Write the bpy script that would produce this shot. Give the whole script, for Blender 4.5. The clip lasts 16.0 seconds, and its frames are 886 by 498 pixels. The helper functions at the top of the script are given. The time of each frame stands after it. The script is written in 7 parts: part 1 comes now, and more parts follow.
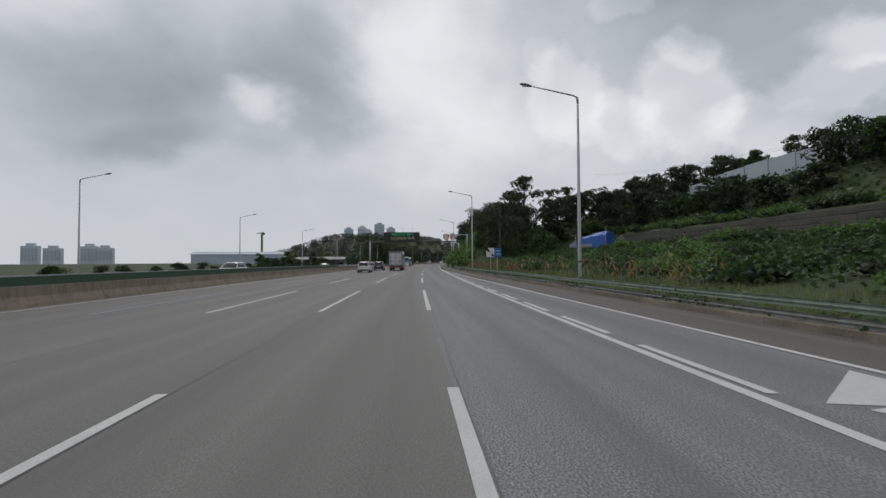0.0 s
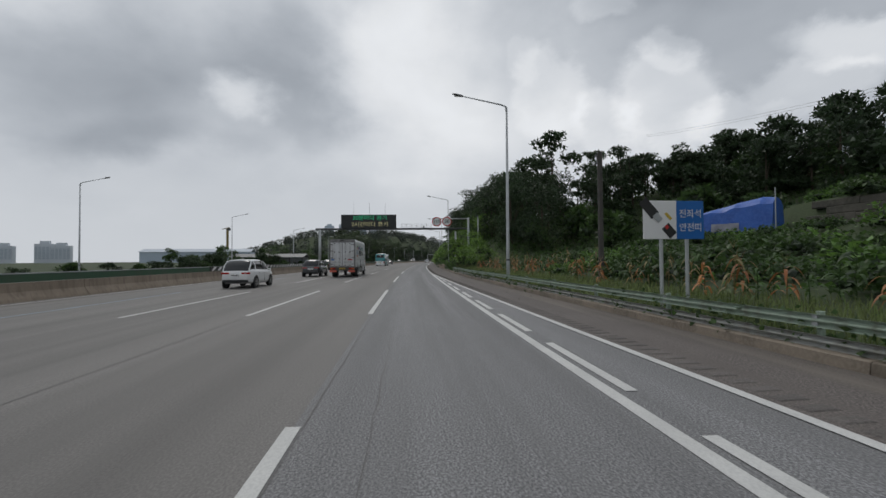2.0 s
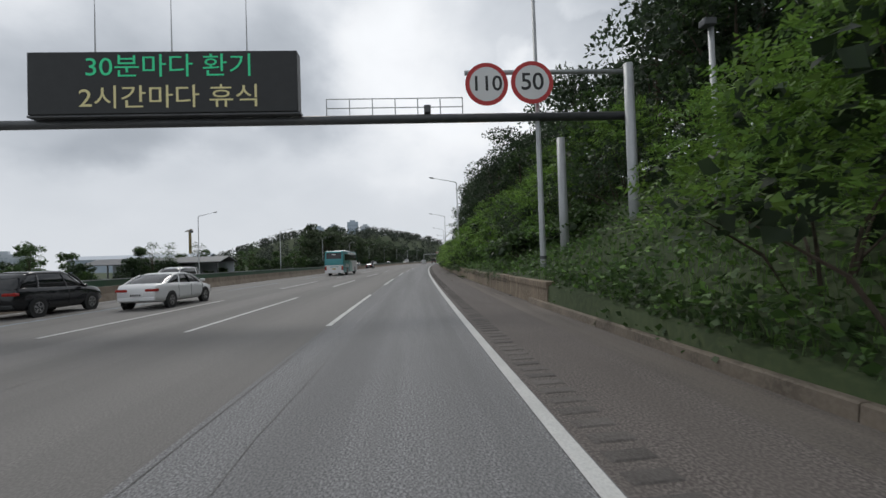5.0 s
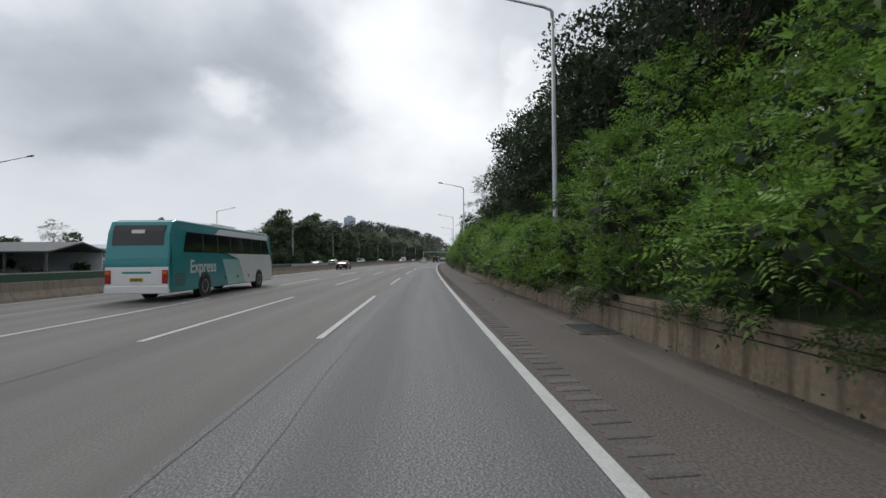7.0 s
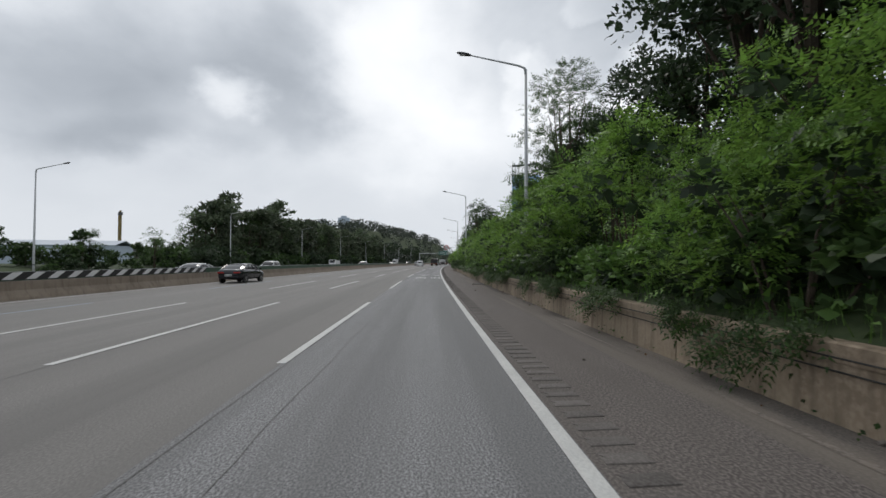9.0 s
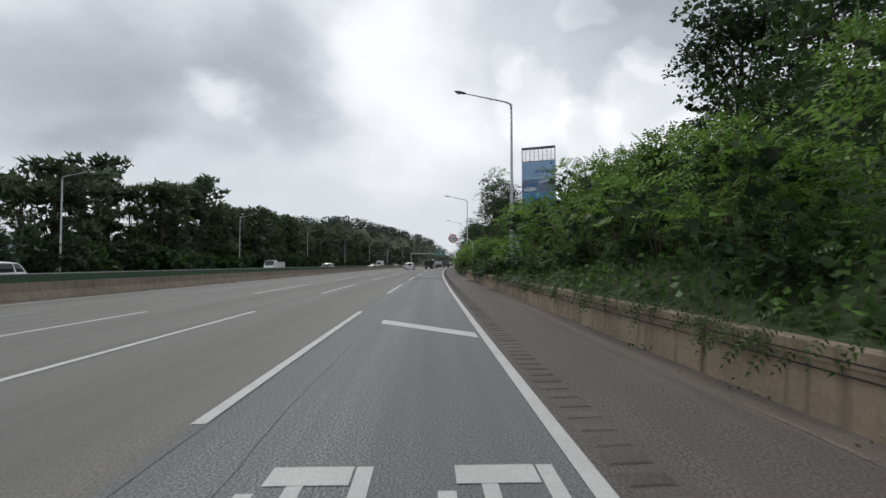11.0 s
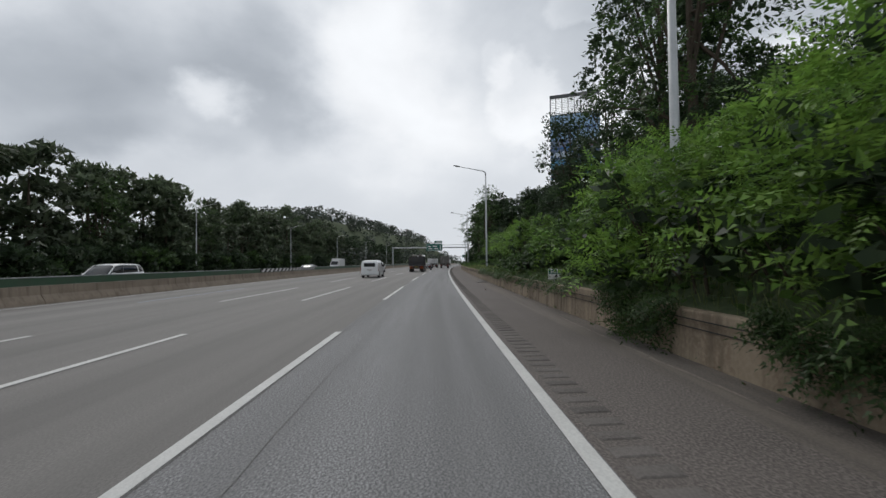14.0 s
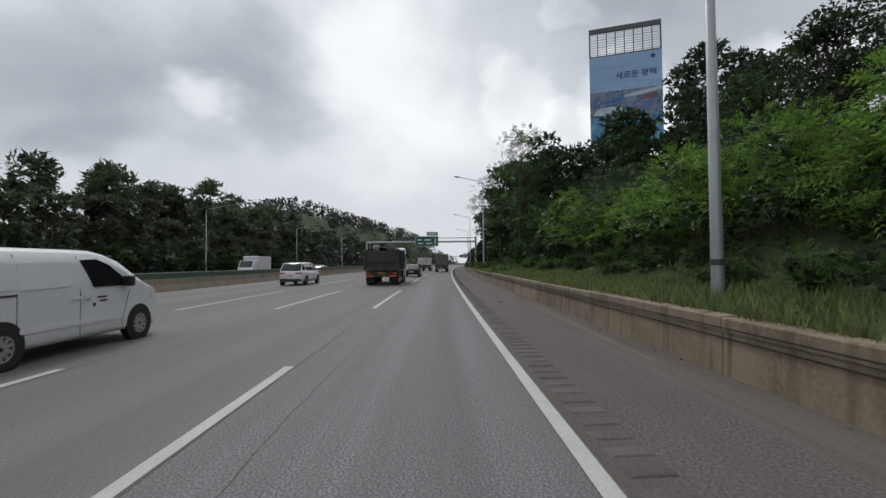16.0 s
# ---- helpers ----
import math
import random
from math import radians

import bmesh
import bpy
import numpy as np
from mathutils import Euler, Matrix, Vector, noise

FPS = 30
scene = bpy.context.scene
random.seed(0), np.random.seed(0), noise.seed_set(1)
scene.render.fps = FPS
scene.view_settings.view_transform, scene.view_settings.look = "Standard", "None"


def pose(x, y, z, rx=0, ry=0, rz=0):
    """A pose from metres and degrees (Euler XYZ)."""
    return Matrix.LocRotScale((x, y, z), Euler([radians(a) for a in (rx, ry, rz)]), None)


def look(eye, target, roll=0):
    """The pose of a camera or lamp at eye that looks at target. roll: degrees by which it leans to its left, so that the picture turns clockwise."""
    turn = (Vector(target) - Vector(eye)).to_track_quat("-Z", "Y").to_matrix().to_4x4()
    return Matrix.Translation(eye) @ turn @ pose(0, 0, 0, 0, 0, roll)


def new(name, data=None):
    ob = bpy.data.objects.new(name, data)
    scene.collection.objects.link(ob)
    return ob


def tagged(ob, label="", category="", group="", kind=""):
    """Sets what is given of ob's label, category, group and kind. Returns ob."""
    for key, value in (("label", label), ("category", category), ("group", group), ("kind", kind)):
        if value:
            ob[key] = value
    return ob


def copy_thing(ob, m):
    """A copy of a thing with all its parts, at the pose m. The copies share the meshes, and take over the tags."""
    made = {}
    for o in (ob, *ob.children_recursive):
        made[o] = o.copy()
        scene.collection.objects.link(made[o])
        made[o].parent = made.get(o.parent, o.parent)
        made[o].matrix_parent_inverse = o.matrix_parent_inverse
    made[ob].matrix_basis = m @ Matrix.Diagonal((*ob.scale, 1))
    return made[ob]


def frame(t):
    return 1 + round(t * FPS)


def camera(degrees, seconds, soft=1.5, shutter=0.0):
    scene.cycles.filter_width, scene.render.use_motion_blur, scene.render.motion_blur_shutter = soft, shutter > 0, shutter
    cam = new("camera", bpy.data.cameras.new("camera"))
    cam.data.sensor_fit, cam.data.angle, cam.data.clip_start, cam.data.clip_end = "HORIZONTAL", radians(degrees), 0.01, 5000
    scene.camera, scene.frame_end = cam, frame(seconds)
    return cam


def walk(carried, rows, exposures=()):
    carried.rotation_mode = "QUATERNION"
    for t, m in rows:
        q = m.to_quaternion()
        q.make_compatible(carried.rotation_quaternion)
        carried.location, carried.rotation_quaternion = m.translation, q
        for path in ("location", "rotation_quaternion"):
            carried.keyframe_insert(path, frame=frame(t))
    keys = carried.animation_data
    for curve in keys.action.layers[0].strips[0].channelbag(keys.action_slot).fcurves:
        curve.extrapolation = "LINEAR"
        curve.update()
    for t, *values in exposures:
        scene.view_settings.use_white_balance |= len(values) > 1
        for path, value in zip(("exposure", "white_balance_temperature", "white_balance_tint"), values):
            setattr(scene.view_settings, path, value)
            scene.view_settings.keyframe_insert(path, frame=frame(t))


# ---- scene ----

# ================= camera and its way =================
R = 2200.0            # radius of the road's gentle right-hand bend
EYE = 1.595


def W(u, s, z=0.0):
    """Road coordinates to the world: u metres right of the kerb lane's left line, s metres along."""
    a = s / R
    return Vector((R - (R - u) * math.cos(a), (R - u) * math.sin(a), z))


def head(s):
    return -math.degrees(s / R)


def at(u, s, z=0.0, turn=0.0):
    return pose(*W(u, s, z), rz=head(s) + turn)


PATH = [  # seconds, u, s, yaw against the road, pitch, roll
    (0.0, -0.50, 5.01, -3.87, 1.61, 0.32),
    (0.5, -0.02, 16.15, -4.34, 1.46, 0.10),
    (1.0, 0.37, 26.60, -4.81, 1.31, 0.08),
    (1.5, 0.78, 36.73, -4.61, 1.20, 0.17),
    (2.0, 1.08, 46.30, -4.78, 1.36, 0.42),
    (2.5, 1.36, 56.49, -4.79, 1.41, 0.73),
    (3.0, 1.65, 67.02, -4.80, 1.33, 1.09),
    (3.5, 1.86, 77.56, -4.88, 1.10, 1.49),
    (4.0, 2.04, 87.90, -4.72, 1.05, 1.78),
    (4.5, 2.17, 98.02, -4.30, 1.18, 1.96),
    (5.0, 2.25, 108.10, -3.79, 1.38, 1.99),
    (5.5, 2.27, 118.32, -3.31, 1.52, 1.86),
    (6.0, 2.23, 128.87, -3.02, 1.51, 1.54),
    (6.5, 2.12, 139.75, -2.92, 1.33, 1.04),
    (7.0, 2.08, 150.59, -2.89, 1.27, 0.56),
    (7.5, 2.11, 161.29, -2.63, 1.25, 0.24),
    (8.0, 2.17, 171.73, -2.44, 1.36, 0.02),
    (8.5, 2.40, 182.24, -2.31, 1.57, -0.02),
    (9.0, 2.27, 192.73, -2.23, 1.61, -0.02),
    (9.5, 2.33, 203.54, -2.11, 1.61, -0.00),
    (10.0, 2.31, 214.11, -2.14, 1.79, 0.04),
    (10.5, 2.30, 224.72, -2.08, 1.87, 0.04),
    (11.0, 2.28, 235.36, -1.93, 1.86, -0.02),
    (11.5, 2.26, 246.04, -1.73, 1.79, -0.08),
    (12.0, 2.25, 256.77, -1.54, 1.73, -0.07),
    (12.5, 2.24, 267.56, -1.42, 1.72, 0.07),
    (13.0, 2.24, 278.39, -1.36, 1.77, 0.33),
    (13.5, 2.29, 289.24, -1.34, 1.79, 0.55),
    (14.0, 2.25, 300.08, -1.21, 1.68, 0.66),
    (14.5, 2.33, 310.87, -0.87, 1.51, 0.68),
    (15.0, 2.35, 321.76, -1.04, 1.76, 0.71),
    (15.5, 2.40, 332.68, -0.98, 1.94, 0.67),
    (16.0, 2.32, 343.60, -0.82, 1.78, 0.56),
]
cam = camera(88.49, 16.0, soft=1.5, shutter=0.03)
walk(cam, [(t, pose(*W(u, s, EYE), 90 + pitch, roll, head(s) + yaw)) for t, u, s, yaw, pitch, roll in PATH], [(0.0, -0.36), (3.5, -0.30), (6.0, 0.0), (10.0, 0.0), (12.5, -0.08), (16.0, -0.10)])

# ================= sky and sun =================
SUN_EL, SUN_AZ = 50.0, -12.0     # degrees; azimuth clockwise from the way ahead
world = bpy.data.worlds.new("sky")
scene.world = world
world.use_nodes = True
wt = world.node_tree
wt.nodes.clear()


def wnode(kind, **kw):
    n = wt.nodes.new(kind)
    for k, v in kw.items():
        n.inputs[k].default_value = v
    return n


def wlink(a, b):
    wt.links.new(a, b)


def wmath(op, a, b=0.0, clamp=False):
    n = wt.nodes.new("ShaderNodeMath")
    n.operation, n.use_clamp = op, clamp
    for i, v in enumerate((a, b)):
        if isinstance(v, (int, float)):
            n.inputs[i].default_value = v
        else:
            wlink(v, n.inputs[i])
    return n.outputs[0]


def wmix(fac, a, b):
    n = wt.nodes.new("ShaderNodeMix")
    n.data_type = "RGBA"
    for sock, v in ((n.inputs[0], fac), (n.inputs[6], a), (n.inputs[7], b)):
        if isinstance(v, (int, float, tuple)):
            sock.default_value = v
        else:
            wlink(v, sock)
    return n.outputs[2]


def wramp(fac, *stops):
    n = wt.nodes.new("ShaderNodeValToRGB")
    wlink(fac, n.inputs[0])
    e = n.color_ramp.elements
    while len(e) < len(stops):
        e.new(0.5)
    for el, (p, c) in zip(e, stops):
        el.position, el.color = p, (c, c, c, 1) if isinstance(c, float) else (*c, 1)
    return n.outputs[0]


sky = wt.nodes.new("ShaderNodeTexSky")
sky.sky_type, sky.sun_disc = "NISHITA", False
sky.sun_elevation, sky.sun_rotation = radians(SUN_EL), radians(SUN_AZ)
sky.dust_density, sky.air_density = 2.0, 1.0
coord = wt.nodes.new("ShaderNodeTexCoord")
sep = wt.nodes.new("ShaderNodeSeparateXYZ")
wlink(coord.outputs["Generated"], sep.inputs[0])
# billowing cloud cover, looked up by direction
el = wmath("MAXIMUM", sep.outputs[2], 0.0)


def wnoise(scale, detail, rough, off, distort=0.0, squash=2.0):
    m = wt.nodes.new("ShaderNodeMapping")
    m.inputs["Location"].default_value, m.inputs["Scale"].default_value = off, (1, 1, squash)
    wlink(coord.outputs["Generated"], m.inputs[0])
    n = wnode("ShaderNodeTexNoise", Scale=scale, Detail=detail, Roughness=rough, Distortion=distort)
    wlink(m.outputs[0], n.inputs["Vector"])
    return n.outputs[0]


big = wnoise(2.3, 5.0, 0.45, (0.35, 1.2, 0.3), 0.35, 1.6)
fine = wnoise(6.0, 6.0, 0.48, (2.1, 0.4, 0.7), 0.3, 1.6)
puff = wnoise(9.0, 8.0, 0.55, (5.3, 1.9, 0.2), 0.0, 1.3)
curl = wnoise(9.0, 8.0, 0.55, (1.7, 6.1, 3.4), 0.0, 1.3)
wisp = wnoise(3.0, 6.0, 0.5, (8.2, 3.3, 1.4), 0.2, 1.3)
# the sky ahead as a plane across the way: q to the right, h upwards
turned = wt.nodes.new("ShaderNodeVectorRotate")
turned.rotation_type = "Z_AXIS"
turned.inputs["Angle"].default_value = radians(7.0)
wlink(coord.outputs["Generated"], turned.inputs["Vector"])
ahead = wt.nodes.new("ShaderNodeSeparateXYZ")
wlink(turned.outputs[0], ahead.inputs[0])
depth = wmath("MAXIMUM", ahead.outputs[1], 0.15)
q0, h0 = wmath("DIVIDE", ahead.outputs[0], depth), wmath("DIVIDE", ahead.outputs[2], depth)


def shifted(v, source, amount):
    return wmath("ADD", v, wmath("MULTIPLY", wmath("SUBTRACT", source, 0.5), amount))


def bank_of(q, h, cq, ch, a, b, inner=0.2, outer=1.0):
    """A cloud mass round (cq, ch) with half-axes a and b: 1 within, falling to 0 at its torn edge."""
    x, y = wmath("MULTIPLY", wmath("SUBTRACT", q, cq), 1.0 / a), wmath("MULTIPLY", wmath("SUBTRACT", h, ch), 1.0 / b)
    r = wmath("SQRT", wmath("ADD", wmath("MULTIPLY", x, x), wmath("MULTIPLY", y, y)))
    n = wt.nodes.new("ShaderNodeMapRange")
    n.interpolation_type = "SMOOTHSTEP"
    n.inputs[1].default_value, n.inputs[2].default_value, n.inputs[3].default_value, n.inputs[4].default_value = inner, outer, 1.0, 0.0
    wlink(r, n.inputs[0])
    return n.outputs[0]


# soft grey layers, loosely torn
qs, hs = shifted(shifted(q0, wisp, 0.42), curl, 0.14), shifted(shifted(h0, big, 0.26), puff, 0.13)
tone = wmath("ADD", 0.80, wmath("MULTIPLY", wmath("SUBTRACT", fine, 0.5), 0.22))
for cq, ch, a, b, k, inner in ((-0.70, 0.36, 0.75, 0.38, -0.09, 0.1), (-0.80, 0.42, 0.66, 0.25, -0.22, 0.1), (-0.36, 0.50, 0.22, 0.24, -0.19, 0.1), (-0.72, 0.27, 0.42, 0.08, -0.13, 0.1), (-0.30, 0.31, 0.17, 0.11, -0.13, 0.1),
                               (-0.97, 0.62, 0.22, 0.14, 0.10, 0.1), (-0.46, 0.395, 0.10, 0.075, 0.31, 0.1), (-0.08, 0.50, 0.28, 0.30, 0.24, 0.1), (0.02, 0.26, 0.32, 0.20, 0.19, 0.0),
                               (0.66, 0.50, 0.75, 0.36, -0.24, 0.45), (0.45, 0.60, 0.30, 0.10, -0.08, 0.1), (-0.45, 0.13, 0.75, 0.07, -0.04, 0.1), (0.22, 0.42, 0.26, 0.30, 0.12, 0.1)):
    tone = wmath("ADD", tone, wmath("MULTIPLY", bank_of(qs, hs, cq, ch, a, b, inner), k))
# heaped white clouds with crisp rims to the right
qc, hc = shifted(q0, curl, 0.17), shifted(h0, puff, 0.17)
for cq, ch, a, b, k in ((0.22, 0.36, 0.10, 0.13, 0.15), (0.16, 0.44, 0.05, 0.06, 0.06), (0.48, 0.35, 0.14, 0.14, 0.25), (0.49, 0.46, 0.06, 0.06, 0.10), (0.34, 0.29, 0.10, 0.09, 0.13),
                        (0.98, 0.47, 0.28, 0.085, 0.30), (0.80, 0.38, 0.18, 0.07, 0.20), (0.33, 0.57, 0.08, 0.05, 0.12), (0.64, 0.29, 0.16, 0.08, 0.18)):
    tone = wmath("ADD", tone, wmath("MULTIPLY", bank_of(qc, hc, cq, ch, a, b, 0.60, 1.02), k))
tone = wmath("MAXIMUM", tone, 0.33)
# darker cloud is bluer
front = wmix(wramp(tone, (0.40, 1.0), (0.98, 0.0)), (0.965, 0.992, 1.03, 1), (0.885, 0.975, 1.10, 1))
lit = wt.nodes.new("ShaderNodeVectorMath")
lit.operation = "SCALE"
wlink(front, lit.inputs[0])
wlink(tone, lit.inputs["Scale"])
# behind and overhead, unseen: broken overcast without a plan, dimmed to light the ground less
thick = wmath("ADD", wmath("MULTIPLY", big, 0.62), wmath("MULTIPLY", fine, 0.38))
grey = wramp(wmath("ADD", thick, 0.05), (0.44, (0.78, 0.81, 0.84)), (0.54, (0.67, 0.70, 0.74)), (0.64, (0.48, 0.52, 0.57)), (0.74, (0.38, 0.42, 0.47)))
blue = wt.nodes.new("ShaderNodeVectorMath")
blue.operation = "SCALE"
wlink(sky.outputs[0], blue.inputs[0])
blue.inputs["Scale"].default_value = 0.11
grey = wmix(0.06, grey, blue.outputs[0])
fore = wt.nodes.new("ShaderNodeMapRange")
fore.interpolation_type = "SMOOTHSTEP"
fore.inputs[1].default_value, fore.inputs[2].default_value = 0.32, 0.60
wlink(ahead.outputs[1], fore.inputs[0])
cover = wmix(fore.outputs[0], grey, lit.outputs[0])
low = wramp(el, (0.0, 1.0), (0.05, 0.8), (0.20, 0.0))
cover = wmix(wmath("MULTIPLY", low, 0.9), cover, (0.72, 0.755, 0.80, 1))
bg = wt.nodes.new("ShaderNodeBackground")
wlink(cover, bg.inputs[0])
bg.inputs[1].default_value = 1.0
wout = wt.nodes.new("ShaderNodeOutputWorld")
wlink(bg.outputs[0], wout.inputs[0])

sun = new("sun", bpy.data.lights.new("sun", "SUN"))
sun.data.energy, sun.data.angle, sun.data.color = 0.9, radians(14), (1.0, 0.96, 0.9)
sun.matrix_world = look((0, 0, 60), (-math.sin(radians(SUN_AZ)) * math.cos(radians(SUN_EL)), -math.cos(radians(SUN_AZ)) * math.cos(radians(SUN_EL)), 60 - math.sin(radians(SUN_EL))))


# ================= materials =================
def surface(name, rough=0.6, metal=0.0, base=(0.5, 0.5, 0.5), grain=None, blotch=None, bump=0.0, bump_scale=60.0, vary=0.0, island=0.0, spec=0.5, streak=None, coat=0.0, along=()):
    """A procedural surface. grain/blotch: (scale, amount, colour) mixed in by fine and broad noise; vary: by object; island: by loose piece;
    streak: (amount, colour) vertical dirt runs; along: [(across, lengthwise, amount, colour)] bands that follow the road."""
    m = bpy.data.materials.new(name)
    m.use_nodes = True
    t = m.node_tree
    p = t.nodes["Principled BSDF"]
    p.inputs["Roughness"].default_value, p.inputs["Metallic"].default_value = rough, metal
    p.inputs["Specular IOR Level"].default_value = spec
    p.inputs["Coat Weight"].default_value = coat
    tc = t.nodes.new("ShaderNodeTexCoord")
    geo = t.nodes.new("ShaderNodeNewGeometry")
    col = t.nodes.new("ShaderNodeRGB")
    col.outputs[0].default_value = (*base, 1)
    cur = col.outputs[0]

    def noise_fac(scale, lo, hi, vec=None, detail=5.0):
        n = t.nodes.new("ShaderNodeTexNoise")
        n.inputs["Scale"].default_value, n.inputs["Detail"].default_value = scale, detail
        t.links.new(vec or geo.outputs["Position"], n.inputs["Vector"])
        r = t.nodes.new("ShaderNodeMapRange")
        r.inputs[1].default_value, r.inputs[2].default_value = lo, hi
        t.links.new(n.outputs[0], r.inputs[0])
        return r.outputs[0], n.outputs[0]

    def mix(fac, amount, b):
        nonlocal cur
        k = t.nodes.new("ShaderNodeMath")
        k.operation = "MULTIPLY"
        t.links.new(fac, k.inputs[0])
        k.inputs[1].default_value = amount
        n = t.nodes.new("ShaderNodeMix")
        n.data_type = "RGBA"
        t.links.new(k.outputs[0], n.inputs[0])
        t.links.new(cur, n.inputs[6])
        n.inputs[7].default_value = (*b, 1)
        cur = n.outputs[2]

    for spec_ in (blotch, grain):
        if spec_:
            mix(noise_fac(spec_[0], 0.42, 0.62)[0], spec_[1], spec_[2])
    for across, lengthwise, amount, colour in along:
        mp = t.nodes.new("ShaderNodeMapping")
        mp.inputs["Scale"].default_value = (across, lengthwise, 1)
        t.links.new(tc.outputs["UV"], mp.inputs[0])
        mix(noise_fac(1.0, 0.40, 0.62, mp.outputs[0], 4.0)[0], amount, colour)
    if streak:
        mp = t.nodes.new("ShaderNodeMapping")
        mp.inputs["Scale"].default_value = (2.2, 2.2, 0.22)
        t.links.new(geo.outputs["Position"], mp.inputs[0])
        mix(noise_fac(2.0, 0.5, 0.72, mp.outputs[0], 7.0)[0], streak[0], streak[1])
    for amount, source in ((vary, "ob"), (island, "is")):
        if amount:
            hsv = t.nodes.new("ShaderNodeHueSaturation")
            mr = t.nodes.new("ShaderNodeMapRange")
            mr.inputs[3].default_value, mr.inputs[4].default_value = 1 - amount, 1 + amount
            src = t.nodes.new("ShaderNodeObjectInfo").outputs["Random"] if source == "ob" else geo.outputs["Random Per Island"]
            t.links.new(src, mr.inputs[0])
            t.links.new(mr.outputs[0], hsv.inputs["Value"])
            t.links.new(cur, hsv.inputs["Color"])
            cur = hsv.outputs[0]
    t.links.new(cur, p.inputs["Base Color"])
    if bump:
        b = t.nodes.new("ShaderNodeBump")
        b.inputs["Strength"].default_value, b.inputs["Distance"].default_value = bump, 0.01
        t.links.new(noise_fac(bump_scale, 0, 1)[1], b.inputs["Height"])
        t.links.new(b.outputs[0], p.inputs["Normal"])
    return m


def glow(name, color, strength):
    m = bpy.data.materials.new(name)
    m.use_nodes = True
    p = m.node_tree.nodes["Principled BSDF"]
    p.inputs["Base Color"].default_value = (*color, 1)
    p.inputs["Emission Color"].default_value = (*color, 1)
    p.inputs["Emission Strength"].default_value = strength
    return m


def foliage(name, a, b, c):
    """Leaves: hue by plant and by leaf, some light through them."""
    m = surface(name, rough=0.5, base=a, blotch=(0.5, 0.8, b), grain=(3.0, 0.5, c), vary=0.25, island=0.45, spec=0.35)
    t = m.node_tree
    p = t.nodes["Principled BSDF"]
    tr = t.nodes.new("ShaderNodeBsdfTranslucent")
    mx = t.nodes.new("ShaderNodeMixShader")
    mx.inputs[0].default_value = 0.38
    t.links.new(p.inputs["Base Color"].links[0].from_socket, tr.inputs[0])
    t.links.new(p.outputs[0], mx.inputs[1])
    t.links.new(tr.outputs[0], mx.inputs[2])
    t.links.new(mx.outputs[0], t.nodes["Material Output"].inputs[0])
    return m


M = {}
M["asphalt"] = surface("asphalt", 0.78, base=(0.100, 0.100, 0.104), blotch=(0.25, 0.5, (0.090, 0.090, 0.093)), grain=(47.0, 0.95, (0.35, 0.35, 0.355)), bump=0.06, bump_scale=110, along=[(1.1, 0.02, 0.5, (0.092, 0.091, 0.092)), (4.0, 0.15, 0.3, (0.15, 0.149, 0.149))])
M["asphalt_old"] = surface("asphalt_old", 0.75, base=(0.133, 0.126, 0.119), blotch=(0.2, 0.5, (0.112, 0.106, 0.10)), grain=(45.0, 1.0, (0.23, 0.218, 0.206)), bump=0.08, bump_scale=100, along=[(0.75, 0.012, 0.6, (0.094, 0.089, 0.084)), (3.0, 0.08, 0.35, (0.16, 0.152, 0.143))])
M["asphalt_shoulder"] = surface("asphalt_shoulder", 0.9, base=(0.085, 0.073, 0.067), blotch=(0.7, 0.7, (0.060, 0.051, 0.047)), grain=(36.0, 1.0, (0.185, 0.162, 0.150)), bump=0.2, bump_scale=80, along=[(1.2, 0.1, 0.6, (0.108, 0.093, 0.084))])
M["asphalt_patch"] = surface("asphalt_patch", 0.85, base=(0.10, 0.098, 0.097), blotch=(0.8, 0.5, (0.08, 0.078, 0.076)), grain=(55.0, 0.7, (0.15, 0.145, 0.142)), bump=0.6, bump_scale=70)
M["rumble"] = surface("rumble_asphalt", 0.9, base=(0.125, 0.112, 0.104), blotch=(1.6, 0.8, (0.080, 0.070, 0.064)), grain=(40.0, 0.7, (0.17, 0.155, 0.145)), bump=0.5, bump_scale=60, vary=0.2, island=0.2)
M["tar"] = surface("tar", 0.7, base=(0.092, 0.089, 0.086), blotch=(2.5, 0.8, (0.13, 0.128, 0.126)), grain=(30.0, 0.6, (0.16, 0.158, 0.156)))
M["paint"] = surface("road_paint", 0.7, base=(0.60, 0.60, 0.58), blotch=(1.3, 0.35, (0.42, 0.42, 0.41)), grain=(45.0, 0.35, (0.35, 0.35, 0.35)), bump=0.2, bump_scale=80)
M["paint_blue"] = surface("blue_road_paint", 0.7, base=(0.26, 0.36, 0.42), blotch=(1.3, 0.5, (0.2, 0.24, 0.27)), grain=(45.0, 0.4, (0.2, 0.22, 0.24)))
M["concrete"] = surface("concrete", 0.9, base=(0.292, 0.230, 0.163), blotch=(0.8, 0.85, (0.172, 0.131, 0.092)), grain=(14.0, 0.45, (0.36, 0.295, 0.22)), bump=0.45, bump_scale=24, streak=(0.9, (0.105, 0.078, 0.054)), vary=0.12)
M["gutter"] = surface("gutter_concrete", 0.9, base=(0.088, 0.076, 0.069), blotch=(0.7, 0.7, (0.062, 0.053, 0.048)), grain=(34.0, 0.8, (0.165, 0.146, 0.132)), bump=0.3, bump_scale=70, along=[(2.6, 0.10, 0.55, (0.20, 0.172, 0.145)), (7.0, 0.6, 0.35, (0.13, 0.112, 0.097))])
